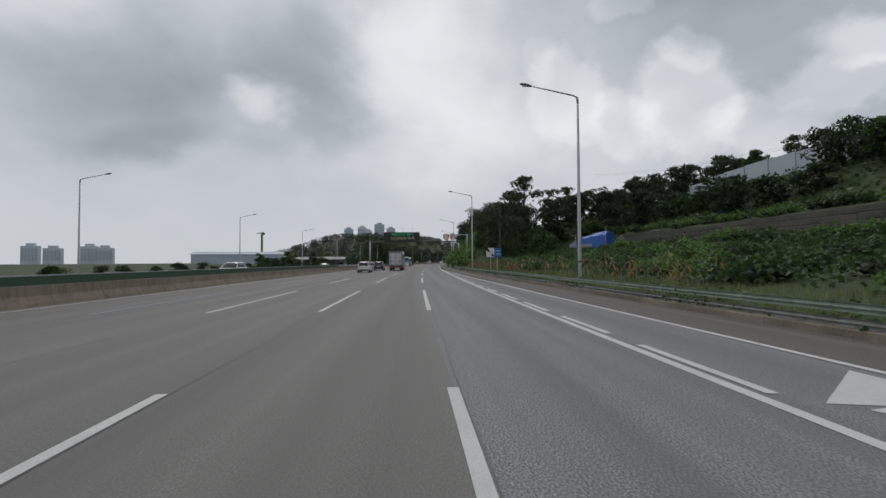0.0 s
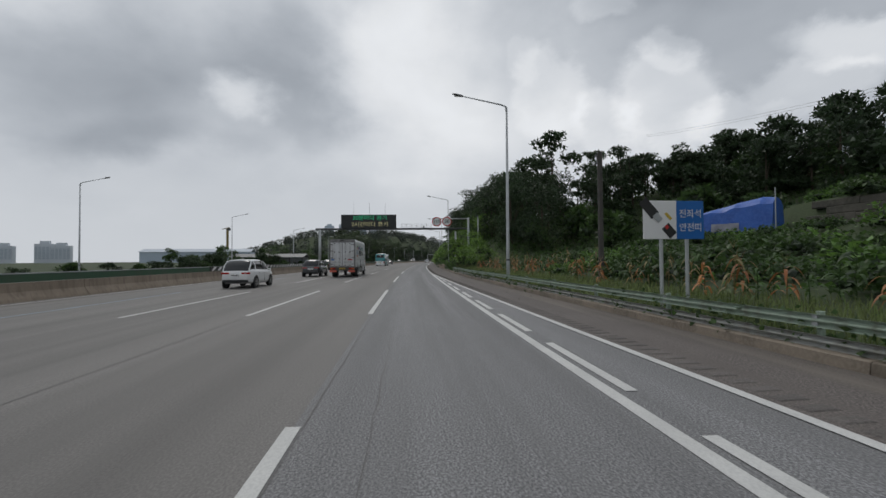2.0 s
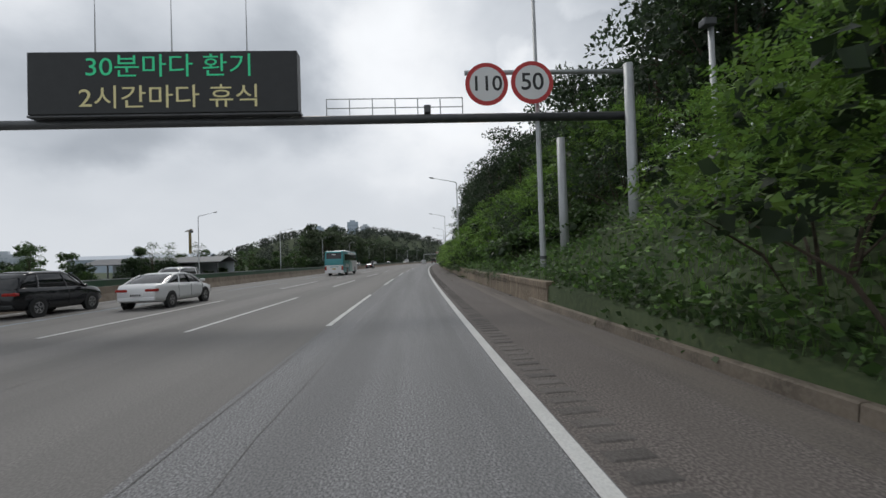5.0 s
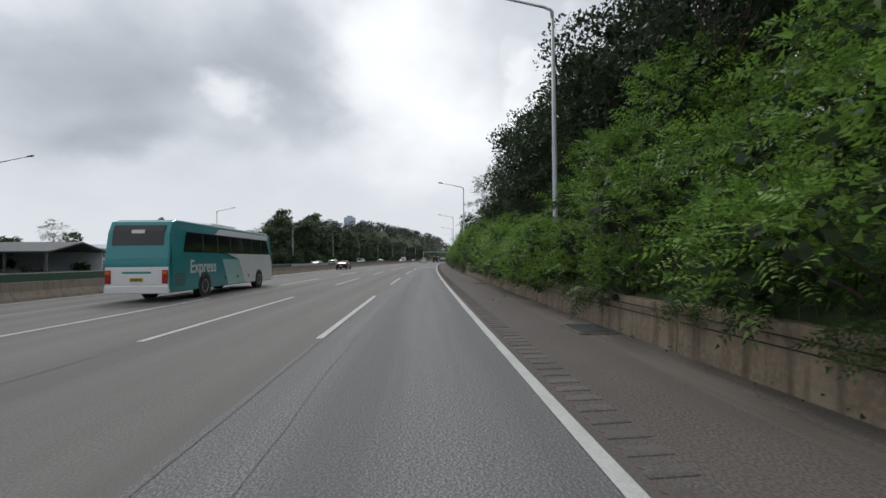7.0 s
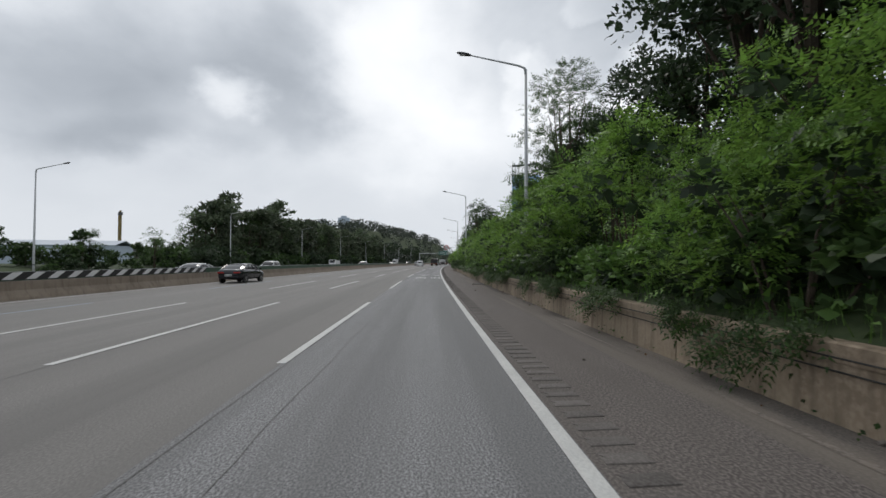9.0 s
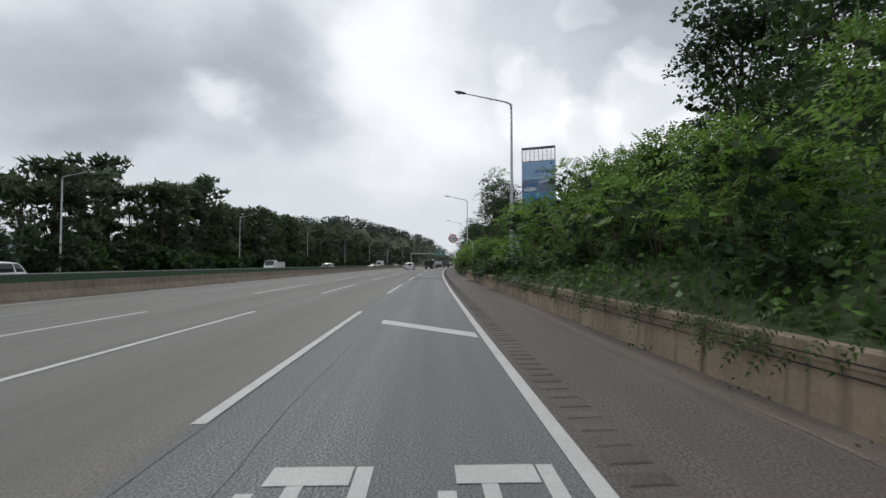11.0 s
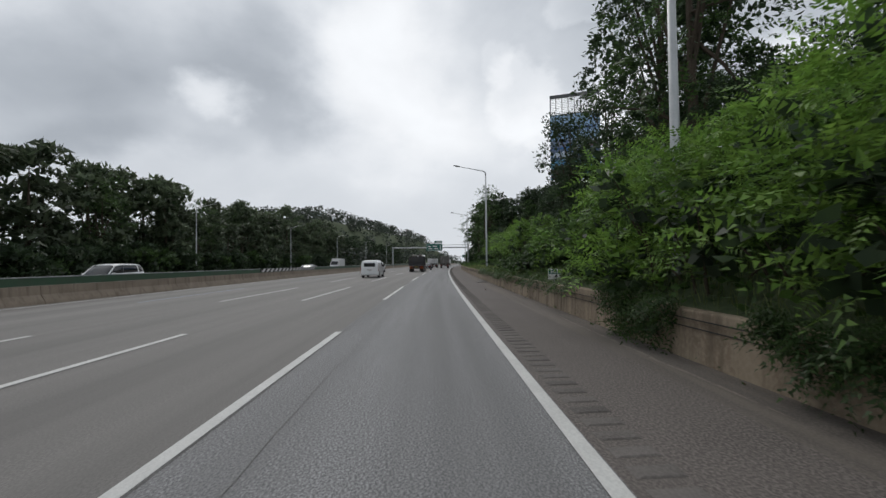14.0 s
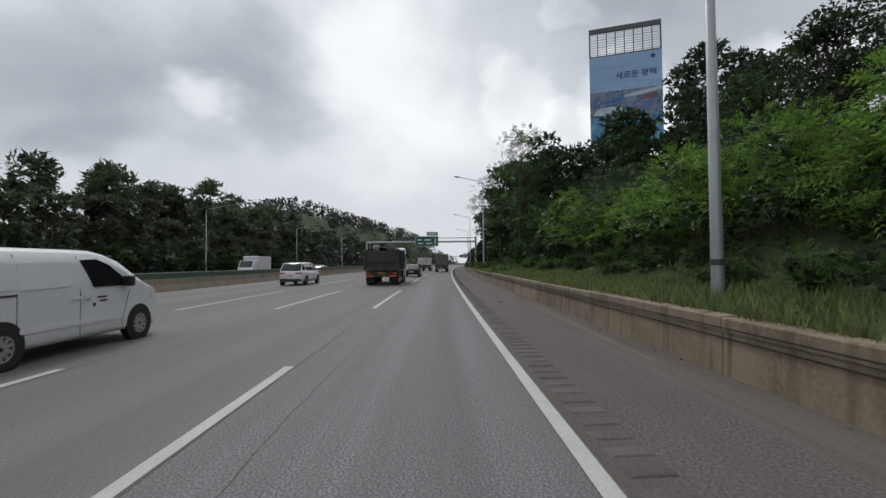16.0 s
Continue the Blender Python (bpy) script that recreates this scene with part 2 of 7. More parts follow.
M["kerb"] = surface("kerb_concrete", 0.9, base=(0.20, 0.165, 0.128), blotch=(0.9, 0.85, (0.11, 0.09, 0.07)), grain=(18.0, 0.45, (0.26, 0.22, 0.175)), bump=0.4, bump_scale=26, vary=0.18)
M["barrier"] = surface("barrier_concrete", 0.9, base=(0.27, 0.22, 0.17), blotch=(0.9, 0.7, (0.19, 0.15, 0.112)), grain=(20.0, 0.35, (0.32, 0.27, 0.22)), streak=(0.7, (0.14, 0.105, 0.08)), bump=0.2, bump_scale=30)
M["earth"] = surface("earth", 0.95, base=(0.036, 0.056, 0.019), blotch=(0.3, 0.7, (0.026, 0.04, 0.014)), grain=(7.0, 0.7, (0.055, 0.075, 0.028)), bump=0.8, bump_scale=5)
M["bank"] = surface("bank_stone", 0.95, base=(0.10, 0.092, 0.078), blotch=(0.5, 0.8, (0.055, 0.055, 0.042)), grain=(4.0, 0.6, (0.13, 0.12, 0.10)), bump=0.9, bump_scale=4)
M["galv"] = surface("galvanised_steel", 0.5, 0.5, base=(0.42, 0.44, 0.45), blotch=(2.0, 0.5, (0.32, 0.34, 0.35)), grain=(20.0, 0.3, (0.5, 0.5, 0.5)), bump=0.05)
M["rail_green"] = surface("pale_green_rail", 0.6, 0.1, base=(0.27, 0.34, 0.27), blotch=(1.5, 0.6, (0.18, 0.235, 0.18)), grain=(12.0, 0.4, (0.32, 0.39, 0.32)), streak=(0.5, (0.13, 0.115, 0.08)))
M["rail_grey"] = surface("weathered_rail", 0.65, 0.2, base=(0.30, 0.31, 0.29), blotch=(1.5, 0.6, (0.20, 0.20, 0.175)), grain=(12.0, 0.4, (0.36, 0.37, 0.35)), streak=(0.5, (0.13, 0.115, 0.08)))
M["husk"] = foliage("orange_maize_husk", (0.36, 0.14, 0.05), (0.26, 0.10, 0.045), (0.42, 0.24, 0.11))
M["grass_blade"] = foliage("pale_grass", (0.165, 0.215, 0.075), (0.115, 0.160, 0.055), (0.23, 0.255, 0.115))
M["green_panel"] = surface("green_screen", 0.6, base=(0.03, 0.085, 0.045), blotch=(1.0, 0.6, (0.05, 0.075, 0.05)), grain=(15.0, 0.3, (0.05, 0.11, 0.06)))
M["steel_dark"] = surface("dark_steel", 0.5, 0.4, base=(0.09, 0.095, 0.10), blotch=(2.0, 0.5, (0.13, 0.13, 0.13)))
M["black"] = surface("black_panel", 0.45, base=(0.012, 0.014, 0.015), blotch=(3.0, 0.4, (0.02, 0.022, 0.023)))
M["white"] = surface("white_paint", 0.35, base=(0.74, 0.745, 0.75), blotch=(0.8, 0.3, (0.66, 0.67, 0.68)), coat=0.3)
M["van_white"] = surface("van_white_paint", 0.28, base=(0.76, 0.78, 0.79), blotch=(0.8, 0.2, (0.70, 0.72, 0.73)), coat=0.6)
M["box_side"] = surface("box_side_panel", 0.4, base=(0.60, 0.61, 0.62), blotch=(0.7, 0.35, (0.52, 0.53, 0.54)), grain=(8.0, 0.15, (0.5, 0.5, 0.5)))
M["box_rear"] = surface("dirty_rear_panel", 0.5, base=(0.58, 0.59, 0.60), blotch=(1.2, 0.5, (0.44, 0.44, 0.43)), streak=(0.75, (0.22, 0.20, 0.18)))
M["alu"] = surface("aluminium", 0.4, 0.6, base=(0.50, 0.51, 0.52), blotch=(3.0, 0.5, (0.38, 0.385, 0.39)))
M["grime"] = surface("grimy_steel", 0.7, 0.2, base=(0.06, 0.057, 0.053), blotch=(2.0, 0.6, (0.09, 0.08, 0.07)))
M["rubber"] = surface("rubber", 0.85, base=(0.022, 0.022, 0.022), blotch=(4.0, 0.5, (0.04, 0.038, 0.036)))
M["glass"] = surface("tinted_glass", 0.06, base=(0.012, 0.014, 0.016), blotch=(1.0, 0.3, (0.02, 0.022, 0.024)), spec=0.6)
M["red_lamp"] = surface("red_lamp_lens", 0.2, base=(0.35, 0.02, 0.015), blotch=(9.0, 0.4, (0.22, 0.012, 0.01)))
M["orange_lamp"] = surface("orange_lamp_lens", 0.25, base=(0.55, 0.15, 0.03), blotch=(9.0, 0.4, (0.4, 0.09, 0.02)))
M["red_board"] = surface("red_reflective_board", 0.4, base=(0.50, 0.09, 0.05), blotch=(5.0, 0.4, (0.38, 0.06, 0.035)))
M["plate_yellow"] = surface("yellow_plate", 0.4, base=(0.55, 0.38, 0.04), blotch=(8.0, 0.3, (0.42, 0.3, 0.04)))
M["wheel"] = surface("wheel_rim", 0.35, 0.7, base=(0.5, 0.5, 0.5), blotch=(6.0, 0.5, (0.36, 0.35, 0.34)))
M["teal"] = surface("teal_paint", 0.3, base=(0.012, 0.24, 0.26), blotch=(0.8, 0.3, (0.01, 0.20, 0.22)), coat=0.5)
M["teal_light"] = surface("pale_teal_paint", 0.3, base=(0.34, 0.58, 0.55), blotch=(0.8, 0.2, (0.30, 0.53, 0.51)), coat=0.5)
M["car_black"] = surface("black_car_paint", 0.22, base=(0.008, 0.009, 0.011), blotch=(1.0, 0.3, (0.012, 0.013, 0.015)), spec=0.35, coat=0.35)
M["car_grey"] = surface("grey_car_paint", 0.2, 0.4, base=(0.10, 0.105, 0.11), blotch=(1.0, 0.3, (0.08, 0.082, 0.085)), coat=0.6)
M["dump"] = surface("dump_body_paint", 0.6, base=(0.040, 0.041, 0.048), blotch=(1.1, 0.7, (0.06, 0.055, 0.05)), grain=(7.0, 0.4, (0.028, 0.028, 0.03)), streak=(0.5, (0.085, 0.07, 0.055)))
M["canvas"] = surface("grey_canvas", 0.85, base=(0.15, 0.14, 0.13), blotch=(2.0, 0.7, (0.085, 0.08, 0.075)), bump=0.4, bump_scale=12)
M["canvas_pale"] = surface("pale_sackcloth", 0.9, base=(0.48, 0.44, 0.36), blotch=(4.0, 0.5, (0.36, 0.32, 0.26)), bump=0.5, bump_scale=20)
M["tarp_blue"] = surface("blue_tarpaulin", 0.5, base=(0.02, 0.10, 0.42), blotch=(1.0, 0.6, (0.012, 0.065, 0.30)), grain=(5.0, 0.35, (0.06, 0.16, 0.5)), bump=0.7, bump_scale=2.5)
M["tarp_grey"] = surface("grey_tarpaulin", 0.7, base=(0.35, 0.36, 0.40), blotch=(0.8, 0.7, (0.18, 0.18, 0.24)), bump=0.7, bump_scale=3)
M["sign_green"] = surface("sign_green", 0.4, base=(0.0, 0.115, 0.085), blotch=(2.0, 0.25, (0.0, 0.095, 0.07)))
M["sign_blue"] = surface("sign_blue", 0.4, base=(0.01, 0.12, 0.40), blotch=(2.0, 0.25, (0.01, 0.10, 0.33)))
M["sign_white"] = surface("sign_white", 0.4, base=(0.72, 0.72, 0.72), blotch=(2.0, 0.2, (0.64, 0.64, 0.64)))
M["sign_red"] = surface("sign_red", 0.4, base=(0.48, 0.02, 0.02), blotch=(2.0, 0.2, (0.4, 0.015, 0.015)))
M["sign_black"] = surface("sign_black", 0.5, base=(0.015, 0.015, 0.015), blotch=(2.0, 0.2, (0.03, 0.03, 0.03)))
M["led_green"] = glow("green_leds", (0.03, 0.52, 0.24), 0.25)
M["led_amber"] = glow("amber_leds", (0.50, 0.46, 0.24), 0.25)
M["bark"] = surface("bark", 0.95, base=(0.07, 0.052, 0.038), blotch=(1.5, 0.6, (0.045, 0.036, 0.028)), grain=(14.0, 0.5, (0.10, 0.08, 0.06)), bump=0.8, bump_scale=14)
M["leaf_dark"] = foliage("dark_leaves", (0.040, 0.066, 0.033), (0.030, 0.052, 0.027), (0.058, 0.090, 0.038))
M["leaf_mid"] = foliage("mid_leaves", (0.056, 0.103, 0.031), (0.039, 0.076, 0.025), (0.088, 0.146, 0.042))
M["leaf_light"] = foliage("light_leaves", (0.100, 0.192, 0.042), (0.066, 0.135, 0.033), (0.155, 0.26, 0.062))
# lighter and greyer leaves: aerial haze painted into the tree line's colour
M["leaf_hazed"] = foliage("hazed_leaves", (0.082, 0.108, 0.062), (0.060, 0.084, 0.050), (0.112, 0.142, 0.080))
# greyed green, with the haze of distance put into the colour
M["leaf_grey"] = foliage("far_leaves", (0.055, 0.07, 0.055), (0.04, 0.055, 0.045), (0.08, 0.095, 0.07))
M["leaf_bright"] = foliage("bright_leaves", (0.150, 0.275, 0.050), (0.092, 0.185, 0.038), (0.225, 0.345, 0.070))
M["gutter_pale"] = surface("worn_gutter_edge", 0.9, base=(0.175, 0.150, 0.126), blotch=(3.5, 0.95, (0.095, 0.082, 0.073)), grain=(24.0, 0.8, (0.23, 0.20, 0.175)), bump=0.4, bump_scale=40)
M["dry_leaf"] = foliage("dry_leaves", (0.13, 0.075, 0.04), (0.09, 0.05, 0.028), (0.19, 0.12, 0.065))
M["straw"] = foliage("dry_straw", (0.26, 0.20, 0.09), (0.17, 0.14, 0.06), (0.34, 0.27, 0.14))
M["blossom"] = foliage("orange_blossom", (0.34, 0.12, 0.05), (0.22, 0.07, 0.04), (0.45, 0.25, 0.12))
# distant walls, windows and woods: haze painted in as paler, bluer colour
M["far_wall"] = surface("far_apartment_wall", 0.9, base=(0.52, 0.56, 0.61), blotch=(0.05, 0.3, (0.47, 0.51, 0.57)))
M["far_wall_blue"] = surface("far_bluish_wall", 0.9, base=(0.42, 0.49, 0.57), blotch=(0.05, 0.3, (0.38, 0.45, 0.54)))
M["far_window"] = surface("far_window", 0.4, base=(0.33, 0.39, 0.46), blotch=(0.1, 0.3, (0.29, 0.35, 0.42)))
M["far_hill"] = surface("far_woods", 0.95, base=(0.09, 0.115, 0.115), blotch=(0.04, 0.7, (0.07, 0.09, 0.09)), grain=(0.3, 0.5, (0.11, 0.135, 0.125)))


# ================= building helpers =================
def link_mesh(name, bm, mat, smooth=False):
    me = bpy.data.meshes.new(name)
    bm.normal_update()
    bm.to_mesh(me)
    bm.free()
    me.materials.append(M[mat])
    if smooth:
        me.shade_smooth()
    return me


def part(name, bm, mat, parent, label="", smooth=False, m=None):
    ob = new(name, link_mesh(name, bm, mat, smooth))
    ob.parent = parent
    if m is not None:
        ob.matrix_local = m
    if label:
        ob["label"] = label
    return ob


def thing(name, label, category, m=None, group="", kind=""):
    ob = new(name)
    ob.empty_display_size = 0.3
    if m is not None:
        ob.matrix_world = m
    return tagged(ob, label, category, group, kind)


def solid(name, bm, mat, label, category, kind="", smooth=False, group=""):
    return tagged(new(name, link_mesh(name, bm, mat, smooth)), label, category, group, kind)


def box(bm, x0, x1, y0, y1, z0, z1, bevel=0.0):
    r = bmesh.ops.create_cube(bm, size=1.0)
    for v in r["verts"]:
        v.co = Vector(((x0 + x1) / 2 + v.co.x * (x1 - x0), (y0 + y1) / 2 + v.co.y * (y1 - y0), (z0 + z1) / 2 + v.co.z * (z1 - z0)))
    if bevel:
        es = {e for v in r["verts"] for e in v.link_edges}
        bmesh.ops.bevel(bm, geom=list(es), offset=bevel, segments=2, affect="EDGES", profile=0.5)
    return bm


def bx(*a, **k):
    return box(bmesh.new(), *a, **k)


def tube(bm, pts, radii, n=8, cap=True):
    """A pipe through pts with a radius at each."""
    rings = []
    pts = [Vector(p) for p in pts]
    for i, p in enumerate(pts):
        d = (pts[min(i + 1, len(pts) - 1)] - pts[max(i - 1, 0)]).normalized()
        a = d.orthogonal().normalized()
        b = d.cross(a)
        rings.append([bm.verts.new(p + radii[i] * (math.cos(k * math.tau / n) * a + math.sin(k * math.tau / n) * b)) for k in range(n)])
    for q, r in zip(rings, rings[1:]):
        # match the nearest start so that the skin does not twist
        off = min(range(n), key=lambda o: sum((q[k].co - r[(k + o) % n].co).length_squared for k in range(0, n, 2)))
        for k in range(n):
            bm.faces.new((q[k], q[(k + 1) % n], r[(k + 1 + off) % n], r[(k + off) % n]))
        rings[rings.index(r)] = r[off:] + r[:off]
    if cap:
        bm.faces.new(rings[0][::-1]), bm.faces.new(rings[-1])
    return bm


def extrude(poly, x0, x1, bevel=0.0, inset=None):
    """A prism across x from a side outline (y, z). inset(y, z) pulls the sides in."""
    bm = bmesh.new()
    ins = inset or (lambda y, z: 0.0)
    a = [bm.verts.new((x0 + ins(y, z), y, z)) for y, z in poly]
    b = [bm.verts.new((x1 - ins(y, z), y, z)) for y, z in poly]
    n = len(poly)
    bm.faces.new(a), bm.faces.new(b[::-1])
    for i in range(n):
        bm.faces.new((a[i], b[i], b[(i + 1) % n], a[(i + 1) % n]))
    bmesh.ops.recalc_face_normals(bm, faces=bm.faces)
    if bevel:
        bmesh.ops.bevel(bm, geom=bm.edges[:], offset=bevel, segments=2, affect="EDGES", profile=0.5, clamp_overlap=True)
    return bm


def plate(bm, pts):
    bm.faces.new([bm.verts.new(p) for p in pts])
    return bm


def ribbon(u0, u1, s0, s1, z=0.0, step=5.0, depth=0.0):
    """A strip of road between the sides u0 and u1 (numbers or functions of s), following the bend."""
    bm = bmesh.new()
    fa = u0 if callable(u0) else (lambda s: u0)
    fb = u1 if callable(u1) else (lambda s: u1)
    n = max(1, round((s1 - s0) / step))
    rows = []
    for i in range(n + 1):
        s = s0 + (s1 - s0) * i / n
        rows.append([bm.verts.new(W(fa(s), s, z)), bm.verts.new(W(fb(s), s, z))])
    uv = bm.loops.layers.uv.new("UVMap")
    for i, (a, b) in enumerate(zip(rows, rows[1:])):
        f = bm.faces.new((a[0], a[1], b[1], b[0]))
        sa, sb = s0 + (s1 - s0) * i / n, s0 + (s1 - s0) * (i + 1) / n
        for lp, q in zip(f.loops, ((fa(sa), sa), (fb(sa), sa), (fb(sb), sb), (fa(sb), sb))):
            lp[uv].uv = q
    if depth:
        r = bmesh.ops.extrude_face_region(bm, geom=bm.faces[:])
        bmesh.ops.translate(bm, verts=[v for v in r["geom"] if isinstance(v, bmesh.types.BMVert)], vec=(0, 0, -depth))
        bmesh.ops.recalc_face_normals(bm, faces=bm.faces)
    return bm


def sweep(profile, u, s0, s1, step=5.0):
    """A long solid with the cross-section profile [(du, z)], along the bend at u (number or function)."""
    bm = bmesh.new()
    fu = u if callable(u) else (lambda s: u)
    n = max(1, round((s1 - s0) / step))
    rows = [[bm.verts.new(W(fu(s) + du, s, z)) for du, z in profile] for s in (s0 + (s1 - s0) * i / n for i in range(n + 1))]
    k = len(profile)
    for a, b in zip(rows, rows[1:]):
        for i in range(k):
            bm.faces.new((a[i], a[(i + 1) % k], b[(i + 1) % k], b[i]))
    bm.faces.new(rows[0]), bm.faces.new(rows[-1][::-1])
    bmesh.ops.recalc_face_normals(bm, faces=bm.faces)
    return bm


def text(name, words, size, mat, parent, m, label="", align="CENTER", depth=0.006, widen=1.0, bold=0.0):
    """Lettering as a mesh in the built-in font, in the plane of m (x to the right, y up)."""
    c = bpy.data.curves.new(name, "FONT")
    c.body, c.size, c.align_x, c.align_y, c.extrude, c.offset = words, size, align, "CENTER", depth, bold
    tmp = new("lettering", c)
    me = bpy.data.meshes.new_from_object(tmp.evaluated_get(bpy.context.evaluated_depsgraph_get()))
    bpy.data.objects.remove(tmp)
    for v in me.vertices:
        v.co.x *= widen
    me.materials.clear()
    me.materials.append(M[mat])
    ob = new(name, me)
    ob.parent = parent
    ob.matrix_local = m
    if label:
        ob["label"] = label
    return ob


def smooth(a, b, x):
    t = min(max((x - a) / (b - a), 0.0), 1.0)
    return t * t * (3 - 2 * t)


# ================= ground =================
LINES = (-10.65, -7.1, -3.55, 0.0)
EDGE = 3.5
MEDIAN = -14.9
FAR_EDGE = -38.5


def edge(s):
    """The right edge line, where the short merging lane tapers away."""
    s = max(s, -60)
    return EDGE + (max(0.0, (99 - s) * 0.0311) if s > 40 else 1.835 + (40 - s) * 0.0255)


def rim(s):
    """The foot of the guard rail, later of the low retaining wall."""
    return max(6.3, edge(s) + 2.45)


def rise(u, s):
    """Height of the ground."""
    if u < FAR_EDGE - 1:
        d = FAR_EDGE - 1 - u
        base = -0.4 + 1.2 * smooth(2, 12, d) * smooth(150, 260, s)
        base += 34 * smooth(4, 60, d) * smooth(470, 620, s) * (1 - smooth(850, 1000, s)) * (1 - smooth(150, 260, d))
        return base + 0.5 * noise.noise((u * 0.05, s * 0.05, 0))
    if u < rim(s) + 0.05:
        return -0.12
    d = u - rim(s)
    n = noise.noise((u * 0.06, s * 0.06, 3.3))
    a = 0.10 + 0.115 * min(d, 24) + 0.95 * smooth(18, 23.5, d) + 2.5 * smooth(27.0, 28.6, d) * (1 - 0.75 * smooth(82, 92, s)) + 8.6 * smooth(28.6, 50, d) + 0.06 * max(0, d - 50)
    b = 0.70 + 0.50 * min(d, 16) + 0.22 * min(max(d - 16, 0), 30)
    c = 0.70 + 0.17 * min(d, 14) + 0.42 * min(max(d - 14, 0), 22)
    e = 0.70 + 0.09 * min(d, 3.2) + 0.56 * min(max(d - 3.2, 0), 13) + 0.22 * min(max(d - 16, 0), 30)
    w3 = smooth(316, 338, s)
    b = b * (1 - w3) + e * w3
    w1 = smooth(104, 126, s)
    w2 = smooth(258, 274, s) * (1 - smooth(288, 306, s))
    z = a * (1 - w1) + w1 * (b * (1 - w2) + c * w2)
    z *= 1 - 0.75 * smooth(560, 900, s) * 1.0
    return z + 0.5 * n * smooth(1, 8, d)


bm = bmesh.new()
us = [-2600, -1500, -800, -500, -350, -250, -200, -160, -130, -105, -85, -70, -62, -55, -50, -46, -43, FAR_EDGE - 1.2, FAR_EDGE, -20, -5, 5.0]
ss = [-500, -250, -120] + list(range(-60, 520, 4)) + list(range(520, 1000, 20)) + [1050, 1150, 1300, 1600, 2000, 2600, 3200]
ds = [0.06, 0.26, 0.4, 0.8, 1.6, 2.6, 4, 5.5, 7, 9, 11, 13.5, 16, 18.5, 21, 23, 25, 27, 28.5, 29.2, 30, 31, 33, 36, 40, 45, 51, 58, 70, 90, 130, 200, 320, 520, 900, 1500, 2100]


def flat(u, s):
    """Beyond the bend's reach the sheet goes straight on."""
    s_ = min(max(s, -300.0), 1400.0)
    p = W(u if u > -1500 else u, s_, rise(u, s_))
    if s != s_:
        p += pose(0, 0, 0, rz=head(s_)) @ Vector((0, s - s_, 0))
    return p


rows = []
for s in ss:
    line = [(u, s) for u in us] + [(rim(s) + 0.02, s)] + [(rim(s) + d, s) for d in ds]
    rows.append([bm.verts.new(flat(u, q)) for u, q in line])
for a, b in zip(rows, rows[1:]):
    for i in range(len(a) - 1):
        bm.faces.new((a[i], a[i + 1], b[i + 1], b[i]))
solid("ground", bm, "earth", "bare and weedy earth around the motorway", "ground", "structure", smooth=True)

S0, S1 = -90.0, 760.0
solid("road", ribbon(FAR_EDGE, 0.0, S0, S1, 0.0, 5, 0.2), "asphalt_old", "worn brownish grey asphalt motorway lanes", "road", "structure")
solid("road_kerb_lane", ribbon(0.0, lambda s: edge(s) + 0.1, S0, S1, 0.0, 5, 0.2), "asphalt", "grey coarse asphalt of the kerb lane", "road", "structure")
solid("road_shoulder", ribbon(lambda s: edge(s) + 0.1, lambda s: rim(s) - 0.9, S0, S1, 0.0, 5, 0.2), "asphalt_shoulder", "dark dusty asphalt hard shoulder", "road", "structure")
solid("gutter", ribbon(lambda s: rim(s) - 0.9, lambda s: rim(s) + 0.02, S0, S1, 0.0, 5, 0.2), "gutter", "stained concrete gutter along the wall", "gutter", "structure")

# joints and cracks
for name, u0, wd in (("joint", 0.085, 0.022), ("joint", -3.46, 0.022), ("joint", -7.0, 0.022)):
    f = lambda s, u0=u0: u0 + 0.025 * noise.noise((s * 0.4, u0, 0))
    solid("road_joint", ribbon(f, lambda s, f=f, wd=wd: f(s) + wd * (0.7 + 0.5 * noise.noise((s, u0, 2))), -60, 480, 0.005, 0.8), "tar", "dark tarred seam between two lanes", "road seam", "structure")
f = lambda s: 0.75 + 0.12 * noise.noise((s * 0.25, 4, 0)) + 0.05 * noise.noise((s * 1.5, 4, 0))
solid("road_crack", ribbon(f, lambda s: f(s) + 0.010, 40, 430, 0.005, 0.5), "tar", "thin crack along the kerb lane", "road crack", "structure")

# painted lines
paint = thing("lane_marking", "worn white painted lane lines on the asphalt", "lane marking", kind="structure")
for u in (-10.65, -7.1, -3.55, 0.0):
    w = 0.075 if u > -8 else 0.06
    for k in range(-3, 30):
        s = 20.0 * k
        part("dash", ribbon(u - w, u + w, s, s + 10.8, 0.006, 2.7), "paint_blue" if u < -10 else "paint", paint)
part("edge_line", ribbon(lambda s: edge(s) - 0.08, lambda s: edge(s) + 0.08, S0, S1, 0.011), "paint", paint)
part("solid_line", ribbon(EDGE - 0.09, EDGE + 0.09, S0, 108, 0.006), "paint", paint)
for k in range(-14, 20):
    part("short_dash", ribbon(EDGE + 0.20, EDGE + 0.36, 4.6 * k + 1.0, 4.6 * k + 4.2, 0.008, 1.6), "paint", paint)
part("median_line", ribbon(-14.05, -13.93, S0, S1, 0.006), "paint", paint)
part("far_line", ribbon(-16.2, -16.08, S0, S1, 0.006), "paint", paint)
part("far_edge_line", ribbon(-34.5, -34.35, S0, S1, 0.006), "paint", paint)
for u in (-19.7, -23.3, -26.9, -30.5):
    for k in range(-3, 30):
        part("dash", ribbon(u - 0.07, u + 0.07, 20.0 * k + 4, 20.0 * k + 14, 0.006, 5), "paint", paint)

